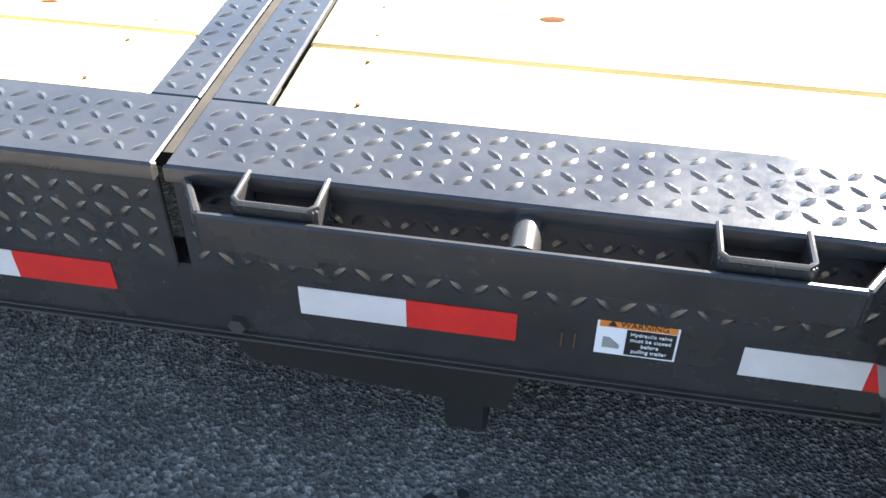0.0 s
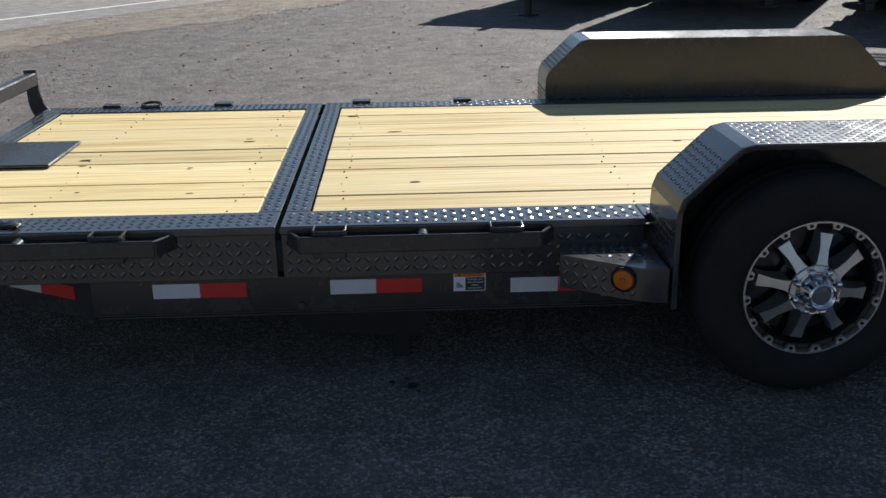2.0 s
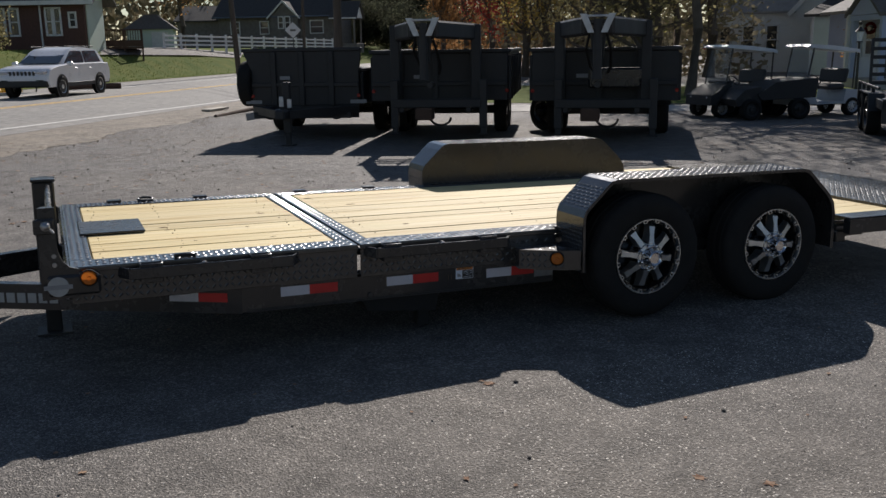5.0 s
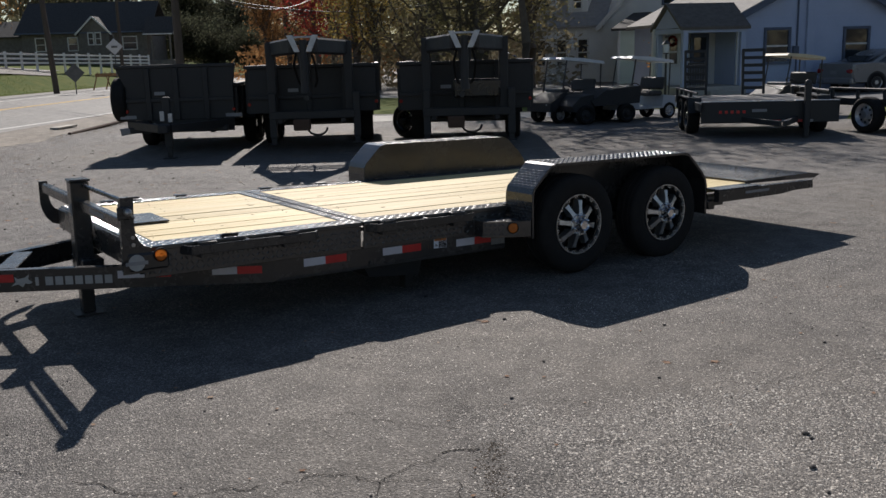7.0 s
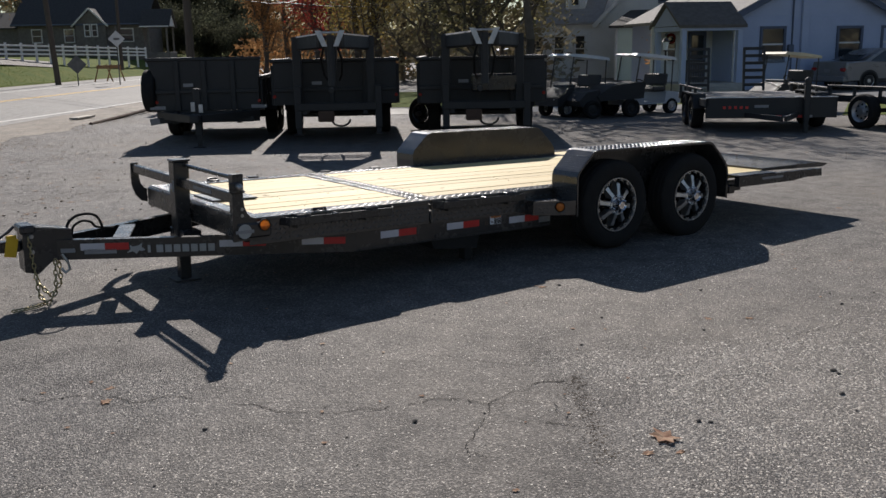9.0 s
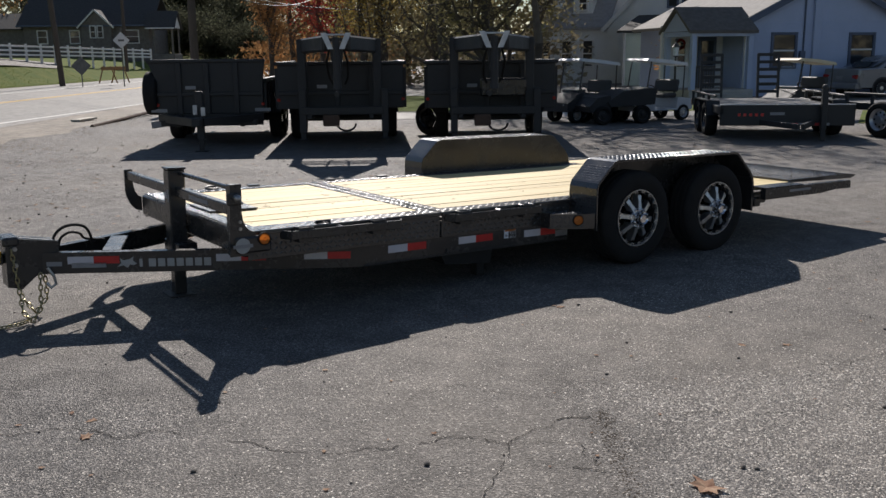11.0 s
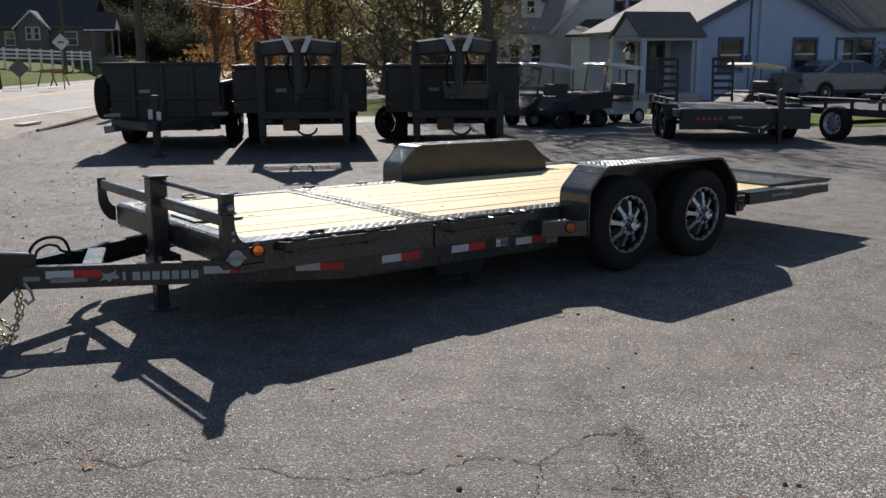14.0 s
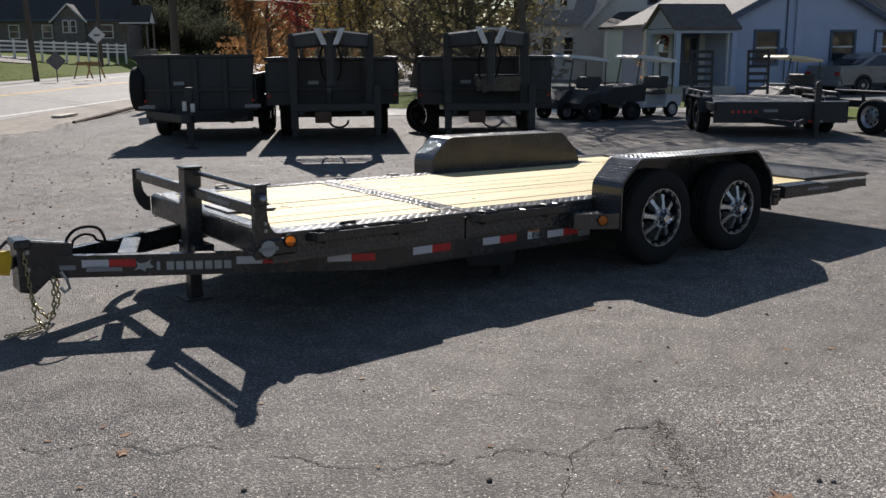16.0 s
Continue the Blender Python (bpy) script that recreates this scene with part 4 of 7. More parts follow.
def fender(mirror, dx):
    def Y(y):
        return W - y if mirror else y
    s = Shape()
    for (a, b), (c, d) in zip(PROF, PROF[1:]):
        n = Vector((b - d, 0, c - a)).normalized() * 0.005
        vs = [(a, Y(-0.285), b), (c, Y(-0.285), d), (c, Y(-0.001), d), (a, Y(-0.001), b)]
        s.add(vs + [(x - n.x, y, z - n.z) for x, y, z in vs], [(0, 1, 2, 3), (7, 6, 5, 4), (0, 4, 5, 1), (2, 6, 7, 3), (1, 5, 6, 2), (0, 3, 7, 4)])
        # folded outer lip
        m = n * 3.5
        s.add([(a, Y(-0.285), b), (c, Y(-0.285), d), (c - m.x, Y(-0.281), d - m.z), (a - m.x, Y(-0.281), b - m.z), (a, Y(-0.280), b), (c, Y(-0.280), d), (c - m.x, Y(-0.276), d - m.z), (a - m.x, Y(-0.276), b - m.z)],
              [(0, 1, 2, 3), (7, 6, 5, 4), (2, 6, 7, 3), (0, 4, 5, 1)])
    fen = part("fender", s.mesh("fender", 35, True), TREAD, trailer, "black tread plate fender over two wheels", at=pose(dx, 0, 0))
    lz = Shape()
    for (a, b), (c, d) in zip(PROF, PROF[1:]):
        u = Vector((c - a, 0, d - b))
        L0 = u.length
        if L0 > 0.06:
            o = Vector((a, Y(-0.278) if not mirror else Y(-0.003), b))
            lz.lugs(o, u, (0, 1, 0), L0, 0.275, pitch=0.0225, size=0.021, high=0.0018)
    tagged(part("tread_pattern", lz, TREAD, fen, smooth=22), kind="stuff")
    poly = [(1.178, 0.40)] + PROF[1:-1] + [(2.965, 0.40)]
    part("inner_panel", Shape().prism(poly, Y(-0.008), Y(0.0)), BLACK, fen)
    part("panel_angle", Shape().span((1.17, Y(0.0), H), (2.965, Y(0.03), H + 0.005), 0.002), BLACK, fen)


fender(False, 0.0)
fender(True, -0.05)

# wheels
WM = {}


def wheel_meshes():
    R = 0.350
    tyre = [(0.200, -0.080), (0.215, -0.098), (0.245, -0.107), (0.285, -0.110), (0.316, -0.104), (0.338, -0.090), (0.347, -0.077)]
    for k, g in ((-0.062, 0), (-0.05, 1), (-0.04, 0), (-0.012, 0), (-0.006, 1), (0.006, 1), (0.012, 0), (0.04, 0), (0.05, 1), (0.062, 0)):
        tyre.append((R - 0.008 * g, k))
    tyre += [(r, -h) for r, h in reversed(tyre[:7])]
    WM["tyre"] = Shape().lathe(tyre, n=48).mesh("tyre")
    WM["barrel"] = Shape().lathe([(0.202, -0.082), (0.190, -0.080), (0.180, -0.045), (0.172, 0.02), (0.172, 0.08), (0.2, 0.09)], n=48).lathe([(0.172, -0.012), (1e-4, -0.012)], n=48).mesh("rim_barrel")
    ring = Shape().lathe([(0.208, -0.086), (0.2125, -0.096), (0.2115, -0.1045), (0.2065, -0.1045), (0.2045, -0.097), (0.204, -0.082)], n=64)
    for i in range(16):
        # a trapezoid tab at each bolt
        a = 2 * math.pi * (i + 0.5) / 16
        t = Shape().prism([(0.189, -0.0095), (0.206, -0.0175), (0.206, 0.0175), (0.189, 0.0095)], -0.1005, -0.088)
        ring.add(t.v, t.f, Matrix.Rotation(a, 4, "Y"))
    WM["ring"] = ring.mesh("rim_ring")
    WM["dot"] = Shape().rod((0.1985, -0.1025, 0), (0.1985, -0.097, 0), 0.0062, n=8).mesh("rim_bolt")
    sp = Shape()
    prof = [(0.058, -0.025), (0.088, -0.0155), (0.125, -0.0135), (0.168, -0.019), (0.168, 0.019), (0.125, 0.0135), (0.088, 0.0155), (0.058, 0.025)]
    n = len(prof)
    face = [(x, -0.112 + (x - 0.055) * 0.28, z) for x, z in prof]
    back = [(x * 1.08, -0.035, z * 1.1) for x, z in prof]
    sp.add(face + back, [(0, 1, 6, 7), (1, 2, 5, 6), (2, 3, 4, 5)] + [(i, n + i, n + (i + 1) % n, (i + 1) % n) for i in range(n)])
    WM["spoke"] = sp.mesh("spoke")
    WM["hub"] = Shape().lathe([(0.084, -0.03), (0.083, -0.098), (0.078, -0.108), (0.060, -0.104), (0.050, -0.100)], n=40).mesh("hub")
    WM["cap"] = Shape().lathe([(0.052, -0.09), (0.051, -0.122), (0.043, -0.150), (0.042, -0.163), (0.037, -0.167), (0.032, -0.163), (0.028, -0.155), (1e-4, -0.155)], n=32).mesh("hub_cap")
    WM["nut"] = Shape().rod((0.066, -0.10, 0), (0.066, -0.126, 0), 0.0115, 0.0115, n=6).ball((0.066, -0.126, 0), 0.0108, 5).mesh("lug_nut")


wheel_meshes()


def wheel(m, parent, turn=0.0):
    w = part("wheel", WM["barrel"], ALU_DARK, parent, "trailer wheel with eight machined spokes", at=m @ pose(0, 0, 0, 0, turn, 0))
    part("tyre", WM["tyre"], RUBBER, w, "black rubber tyre")
    r = part("rim_ring", WM["ring"], ALU, w, "machined rim ring with bolts")
    for i in range(16):
        part("rim_bolt", WM["dot"], ALU_DARK, w, at=Matrix.Rotation(2 * math.pi * (i + 0.5) / 16, 4, "Y"))
    for i in range(8):
        part("spoke", WM["spoke"], ALU, w, at=Matrix.Rotation(2 * math.pi * i / 8 + 0.12, 4, "Y"))
    part("hub", WM["hub"], CHROME, w)
    part("hub_cap", WM["cap"], CHROME, w, "bright round hub cap")
    for i in range(8):
        part("lug_nut", WM["nut"], CHROME, w, at=Matrix.Rotation(2 * math.pi * (i + 0.5) / 8, 4, "Y"))
    return w


for i, x in enumerate((1.60, 2.485)):
    wheel(pose(x, -0.193, 0.389), trailer, 2 - 3 * i)
    wheel(pose(x - 0.03, W + 0.185, 0.386, 0, 0, 180), trailer, 20 * i)
    part("axle", Shape().rod((x, -0.10, 0.372), (x, W + 0.10, 0.372), 0.04), DULL, trailer)
# rear lamp bracket behind the near fender
lamp = part("tail_lamp_box", Shape().span((2.985, -0.29, 0.36), (3.06, -0.21, 0.43), 0.006), BLACK, trailer)
part("lamp_lens", Shape().span((3.06, -0.28, 0.37), (3.068, -0.22, 0.42), 0.003), REDLENS, lamp)
part("hinge_pipe", Shape().rod((3.0, -0.25, 0.45), (3.08, -0.25, 0.45), 0.02), ZINC, lamp)


# ---- far land, houses and planting ----
GRASS = material("lawn_grass", (0.075, 0.115, 0.028), (0.15, 0.16, 0.05), 1.2, 0.95, spec=0.05, bump=0.6, bump_scale=30)
BLADE = material("grass_blades", (0.10, 0.16, 0.035), (0.19, 0.20, 0.07), 3, 0.9, spec=0.1, trans=0.35)
CONC = material("pale_concrete", (0.46, 0.44, 0.40), (0.36, 0.34, 0.31), 2, 0.85, bump=0.2)
BRICK = material("dark_red_brick", (0.13, 0.065, 0.05), (0.09, 0.05, 0.04), 9, 0.85, bump=0.4, bump_scale=40)
STONE = material("grey_field_stone", (0.20, 0.185, 0.165), (0.12, 0.11, 0.10), 3.5, 0.9, bump=0.5, bump_scale=20)
SIDING_B = material("pale_blue_siding", (0.42, 0.49, 0.66), (0.38, 0.45, 0.61), 1.5, 0.6)
SIDING_W = material("white_siding", (0.74, 0.75, 0.74), (0.66, 0.67, 0.66), 1.5, 0.6)
SIDING_G = material("pale_green_siding", (0.56, 0.64, 0.56), (0.5, 0.58, 0.5), 1.5, 0.6)
TRIM_D = material("slate_blue_trim", (0.10, 0.13, 0.19), (0.08, 0.10, 0.15), 4, 0.55)
TRIM_W = material("white_trim", (0.72, 0.72, 0.70), (0.6, 0.6, 0.58), 4, 0.5)
SHINGLE = material("grey_brown_shingle", (0.155, 0.142, 0.13), (0.10, 0.092, 0.086), 6, 0.9, bump=0.4, bump_scale=25)
SHINGLE_L = material("weathered_pale_shingle", (0.36, 0.34, 0.32), (0.27, 0.26, 0.25), 6, 0.9, bump=0.4, bump_scale=25)
SHINGLE_D = material("dark_slate_shingle", (0.075, 0.07, 0.066), (0.05, 0.047, 0.045), 6, 0.9, bump=0.4, bump_scale=25)
PANE = glass("window_glass")
BARK = material("tree_bark", (0.13, 0.108, 0.088), (0.08, 0.066, 0.055), 5, 0.95, bump=0.7, bump_scale=25)
POLE = material("weathered_pole", (0.10, 0.08, 0.065), (0.07, 0.058, 0.048), 3, 0.9, bump=0.4, bump_scale=30, stretch=(6, 6, 0.6))
TIMBER = material("dark_weathered_timber", (0.11, 0.065, 0.045), (0.08, 0.05, 0.035), 5, 0.85, bump=0.3)
FENCE = material("white_vinyl_fence", (0.78, 0.78, 0.78), (0.7, 0.7, 0.7), 3, 0.5)
SIGN_W = material("white_sign_face", (0.62, 0.63, 0.64), (0.52, 0.53, 0.54), 6, 0.45)
SIGN_BACK = material("bare_sign_metal", (0.16, 0.16, 0.16), (0.11, 0.11, 0.11), 6, 0.5, metal=0.6)
BARRIER = material("orange_barricade", (0.32, 0.17, 0.06), (0.24, 0.15, 0.08), 6, 0.6)


def leaf_mat(name, a, b):
    return material(name, a, b, 0.9, 0.75, spec=0.2, trans=0.8)


LEAF = {"green": leaf_mat("dull_green_leaves", (0.25, 0.25, 0.10), (0.38, 0.31, 0.13)), "yellow": leaf_mat("yellow_leaves", (0.44, 0.31, 0.09), (0.24, 0.20, 0.07)),
        "orange": leaf_mat("orange_leaves", (0.40, 0.21, 0.09), (0.28, 0.17, 0.08)), "red": leaf_mat("red_leaves", (0.42, 0.06, 0.05), (0.24, 0.05, 0.04)),
        "dark": leaf_mat("dark_green_leaves", (0.25, 0.245, 0.13), (0.37, 0.30, 0.16)), "far": material("shaded_far_leaves", (0.23, 0.225, 0.16), (0.33, 0.26, 0.165), 0.25, 0.9, spec=0.05, trans=0.5),
        "conifer": leaf_mat("conifer_needles", (0.07, 0.08, 0.05), (0.10, 0.10, 0.068))}


def land_height(x, y):
    """The lawns rise beyond the far edge of the road, less steeply further along it."""
    n = ROAD_N.x * x + ROAD_N.y * y
    a = max(0.0, min(1.0, (-n - 24.0) / 4.2))
    b = max(0.0, min(1.0, (-n - 29.0) / 40.0))
    c = max(0.0, min(1.0, (x - 7.9 - (y - 57.1) * 0.537) / 6)) * max(0.0, min(1.0, (-n - 23.6) / 4.0)) * max(0.0, min(1.0, (y - 74) / 8))
    e = max(0.0, min(1.0, (0.572 * x + 0.820 * y - 52.0) / 12)) * (1 - max(0.0, min(1.0, (-n - 28.0) / 6)))
    return (1.6 - 0.5 * e) * a * a * (3 - 2 * a) + 0.3 * b + 0.65 * c * c * (3 - 2 * c)


lawn = Shape()
nn, uu = [-23.8, -24.2, -24.8, -25.5, -26.4, -27.4, -28.4, -29.5, -33, -40, -50, -65, -85, -120], [i * 6.0 - 60 for i in range(46)]
for u in uu:
    for n in nn:
        w = 0.5 * noise.noise((u * 0.5, 4.0, 0)) if n > -24 else 0
        p = on_road(u, n + w)
        lawn.v.append((p[0], p[1], 0.014 + land_height(p[0], p[1]) + (0.10 * noise.noise((p[0] * 0.3, p[1] * 0.3, 0)) if n < -24.5 else 0)))
k = len(nn)
lawn.f = [(i * k + j, i * k + j + 1, (i + 1) * k + j + 1, (i + 1) * k + j) for i in range(len(uu) - 1) for j in range(k - 1)]
solo("lawn", lawn, GRASS, "green lawn bank rising beyond the road", "lawn", kind="structure")
tufts = Shape()
rnd = random.Random(21)
for i in range(20000):
    u, n = rnd.uniform(-16, 60), -24.1 - 9 * rnd.random() ** 1.6
    x, y, _ = on_road(u, n)
    z, a, h = land_height(x, y), rnd.uniform(0, 6.3), rnd.uniform(0.04, 0.12)
    c, s = math.cos(a) * 0.022, math.sin(a) * 0.022
    tufts.add([(x - c, y - s, z), (x + c, y + s, z), (x + c * 2.5 + s, y + s * 2.5 - c, z + h)], [(0, 1, 2)])
solo("grass_blades", tufts, BLADE, "tufts of green grass on the bank", "grass", kind="stuff", smooth=0)
# driveway beyond the bank and the strips between the lot and the houses
drive = Shape()
d0, d1, d2, d3 = Vector((1.6, 49.4, 0)), Vector((11.8, 63.1, 0)), Vector((3.2, 59.0, 0)), Vector((13.6, 69.5, 0))
for i in range(17):
    for j in range(13):
        p = d0.lerp(d1, i / 16).lerp(d2.lerp(d3, i / 16), j / 12)
        drive.v.append((p.x, p.y, land_height(p.x, p.y) + 0.10))
drive.f = [(i * 13 + j, i * 13 + j + 1, i * 13 + j + 14, i * 13 + j + 13) for i in range(16) for j in range(12)]
solo("driveway", drive, LOT, "grey paved driveway in front of a fence", "driveway", kind="structure")


def view(px, d, t=0):
    """Places in the fan ahead of the walk's last view, by bearing and depth."""
    k = (px - 784) / 1630 * d
    return (-3.59 + 0.617 * d + 0.787 * k, -4.66 + 0.787 * d - 0.617 * k)


sheet("path_strip", [view(380, 22.5), view(1240, 23.5), view(1240, 25.2), view(380, 25)], 0.010, CONC, "pale concrete path behind the parked trailers", "path")
sheet("house_lawn", [view(480, 26), view(1230, 25.3), view(1230, 34), view(480, 37)], 0.012, GRASS, "strip of lawn in front of the houses", "lawn")
sheet("side_street", [view(360, 37.2), view(1060, 34.2), view(1060, 36.4), view(360, 40)], 0.016, CONC, "pale side street beyond the strip of lawn", "street")
sheet("lawn_patch", [view(1440, 20.5), view(1620, 20.5), view(1640, 25), view(1440, 25)], 0.012, GRASS, "small lawn patch beside the parked trailers", "lawn")


# ---- trees ----
def tree(x, y, h, r, kind, label, n=2600, size=0.30, trunk=None, base=0.28, z=0.0, seed=1):
    rnd = random.Random(seed)
    t = thing("tree", label, "tree", pose(x, y, z))
    tr = trunk or h * 0.03
    wood = Shape().tube([(0, 0, -0.1), (0.05 * r, 0, h * 0.2), (-0.03 * r, 0.04 * r, h * 0.5), (0.02 * r, 0, h * 0.9)], lambda s: tr * (1.15 - s) if s < 0.95 else 0.02, 10)
    tips = []
    for i in range(15):
        a, e, k = rnd.uniform(0, 6.28), rnd.uniform(0.2, 1.0), rnd.uniform(0.55, 1.0)
        z0 = h * rnd.uniform(base * 0.8, 0.75)
        p = Vector((0, 0, z0))
        q = p + Vector((math.cos(a) * r * 0.5 * k, math.sin(a) * r * 0.5 * k, h * 0.12 * e))
        s = p + Vector((math.cos(a + .3) * r * k, math.sin(a + .3) * r * k, h * (0.16 + 0.2 * e)))
        wood.tube([p, q, s], lambda f: tr * 0.42 * (1 - 0.85 * f), 6)
        for k in range(5):
            b = q.lerp(s, rnd.uniform(0.2, 1.0))
            e = b + Vector((rnd.gauss(0, 1), rnd.gauss(0, 1), rnd.uniform(-0.2, 1.2))) * r * 0.28
            m = b.lerp(e, 0.5) + Vector((rnd.gauss(0, 1), rnd.gauss(0, 1), rnd.gauss(0, 1))) * r * 0.04
            wood.tube([b, m, e], lambda f: tr * 0.13 * (1 - 0.8 * f), 5)
        tips += [q, s, q.lerp(s, .5), s + Vector((rnd.uniform(-1, 1), rnd.uniform(-1, 1), rnd.uniform(0, 1))) * r * 0.25]
    part("trunk", wood, BARK, t, "grey-brown trunk and limbs")
    for i in range(10):
        a, rad = rnd.uniform(0, 6.28), r * rnd.uniform(0.1, 0.75)
        tips.append(Vector((math.cos(a) * rad, math.sin(a) * rad, h * rnd.uniform(base + 0.15, 0.95))))
    leaf = Shape()
    for i in range(n):
        c = tips[i % len(tips)]
        g = r * 0.20
        p = Vector((c.x + rnd.gauss(0, g), c.y + rnd.gauss(0, g), max(h * base, c.z + rnd.gauss(0, g * 0.8))))
        u = Vector((rnd.gauss(0, 1), rnd.gauss(0, 1), rnd.gauss(0, 1))).normalized()
        v = u.orthogonal().normalized()
        s = size * rnd.uniform(0.5, 1.2)
        leaf.add([p - u * s * 0.5, p + v * s * 0.28, p + u * s * 0.5, p - v * s * 0.28], [(0, 1, 2, 3)])
    tagged(part("crown", leaf, LEAF[kind], t, "loose crown of " + kind + " leaves", smooth=0), kind="stuff")
    return t


for a in ((785, 33, 8.0, 2.9, "dark", "large oak with dark green crown behind the trailers"), (705, 37, 8.0, 2.8, "dark", "large oak with dark green crown behind the trailers"), (690, 41, 8.5, 3.4, "dark", "large oak with dark green crown behind the trailers"), (790, 38, 8.5, 3.2, "dark", "large oak with dark green crown behind the trailers"),
          (868, 44, 9, 3.2, "green", "tall tree with dull green crown"), (600, 45, 8, 2.7, "yellow", "tree with thin yellow autumn leaves"),
          (565, 46, 8, 2.1, "yellow", "tree with thin yellow autumn leaves"), (520, 56, 8, 2.6, "red", "maple with red autumn leaves"), (640, 52, 8.5, 3.0, "yellow", "tree with thin yellow autumn leaves"), (490, 60, 8.5, 2.8, "red", "maple with red autumn leaves"),
          (436, 72, 9, 2.7, "orange", "tree with orange autumn leaves"), (400, 66, 8, 1.5, "orange", "tree with orange autumn leaves"), (236, 99, 4.8, 2.6, "conifer", "dark evergreen shrub at the end of the lawn"), (278, 100, 4.9, 2.8, "conifer", "dark evergreen shrub at the end of the lawn"), (318, 98, 4.7, 2.6, "conifer", "dark evergreen shrub at the end of the lawn"), (352, 101, 4.5, 2.4, "conifer", "dark evergreen shrub at the end of the lawn"),
          (300, 116, 9.5, 4.6, "conifer", "dark evergreen tree behind the lawn"), (225, 118, 9.5, 4.2, "conifer", "dark evergreen tree behind the lawn"),
          (365, 112, 9.0, 4.0, "conifer", "dark evergreen tree behind the lawn"), (640, 62, 9, 4.2, "green", "tall tree with dull green crown"),
          (740, 66, 9.5, 4.6, "green", "tall tree with dull green crown"), (560, 80, 9.5, 4.8, "dark", "tall dark tree in the distance"), (480, 95, 10, 5.5, "green", "tall tree with dull green crown"),
          (60, 110, 12, 6.5, "conifer", "dark evergreen tree behind the stone house"), (150, 113, 12, 6.0, "dark", "dark tree behind the stone house"), (-40, 107, 12, 6.5, "dark", "dark tree behind the stone house")):
    x, y = view(a[0], a[1])
    tree(x, y, a[2], a[3], a[4], a[5], n=4600 if a[1] < 50 else 9000 if a[4] == "conifer" else 6500, base=0.05 if a[4] == "conifer" else 0.12 if a[4] == "dark" else 0.22, size=0.17 if a[1] < 50 else (0.5 if a[2] > 8 else 0.3) if a[4] == "conifer" else 0.20, z=land_height(x, y) if y > 45 else 0, seed=int(a[0]))
# First two: high crowns out of view, added to cast shade over the carts.
for x, y, h, r, kd, lab in ((15.6, 17.3, 9.4, 3.8, "green", "tall tree with a high green crown behind the parked trailers"), (21.5, 26.0, 10.0, 3.7, "green", "tall tree with a high green crown"), (9.6, 76, 9, 3.4, "orange", "tree with rust-coloured autumn leaves"), (2.5, 76, 13, 5.0, "dark", "tall dark tree beside the brick house"), (-8, 66, 13, 6, "green", "tall tree behind the brick house"),
                            (36, 40, 12, 4.5, "green", "tall tree behind the white house"), (41, 24, 12, 5, "dark", "tall dark tree behind the blue house"), (-18, 52, 11, 5, "green", "tall tree behind the hedge")):
    tree(x, y, h, r, kd, lab, n=11000 if x in (15.6, 21.5) else 3600, size=0.24 if x in (15.6, 21.5) else 0.3, base=0.42 if x in (15.6, 21.5) else 0.28, trunk=0.17 if x in (15.6, 21.5) else None, z=land_height(x, y) if x < 30 else 0, seed=int(x * 7 + 400))
for x, y, h, r, kd, lab in ((-8.6, 40, 2.6, 1.8, "green", "round garden shrub on the lawn"), (-6.6, 41, 2.4, 1.6, "yellow", "yellowing garden shrub on the lawn"), (-11.0, 38, 2.8, 1.8, "green", "round garden shrub on the lawn"),
                            (-3.4, 43.5, 2.0, 1.0, "dark", "dark shrub beside the steps"), (25.0, 19.9, 1.9, 0.62, "orange", "small rust-leaved shrub by the house"), (31.3, 12.0, 1.7, 0.9, "dark", "low dark shrub under the window")):
    tree(x, y, h, r, kd, lab, n=1500, size=0.16, trunk=0.05, base=0.06, z=land_height(x, y) if x < 20 else 0, seed=int(x * 5 + 90))


def thicket(name, label, spots, kind, seed, size=0.5):
    """Undergrowth or far woods: many loose leaf clumps over upright stems."""
    rnd = random.Random(seed)
    s = Shape()
    for x, y, h, r, n in spots:
        z0 = land_height(x, y) if y > 45 else 0.0
        for i in range(n):
            k = rnd.random()
            rad = r * (1 - 0.6 * k * k) * rnd.uniform(0.2, 1.0)
            a = rnd.uniform(0, 6.28)
            p = Vector((x + rad * math.cos(a), y + rad * math.sin(a), z0 + h * k))
            u = Vector((rnd.gauss(0, 1), rnd.gauss(0, 1), rnd.gauss(0, 1))).normalized()
            v = u.orthogonal().normalized()
            q = size * rnd.uniform(0.5, 1.3)
            s.add([p - u * q * .5, p + v * q * .3, p + u * q * .5, p - v * q * .3], [(0, 1, 2, 3)])
    return solo(name, s, LEAF[kind], label, "woods", kind="stuff", smooth=0)


rw = random.Random(8)
far = []
for i in range(46):
    px = -2600 + i * 105
    x, y = view(px, 0)
    b = math.atan((px - 784) / 1630) * 1.0
    d = 142 + rw.uniform(-8, 14)
    ang = math.atan2(0.617, 0.787) + b
    far.append((-3.59 + d * math.sin(ang), -4.66 + d * math.cos(ang), rw.uniform(3.5, 6.5) if 330 < px < 1100 else rw.uniform(12, 19), 8.0, 1000))
# Unseen woods behind the camera, added for the window panes to reflect.
for i in range(44):
    ang, d = math.atan2(0.617, 0.787) + 1.15 + (2 * math.pi - 2.3) * i / 43, 105 + rw.uniform(-8, 14)
    far.append((-3.59 + d * math.sin(ang), -4.66 + d * math.cos(ang), rw.uniform(10, 16), 7.0, 420))
thicket("far_woods", "distant dark woods behind the houses", far[::2], "far", 3, 1.5)
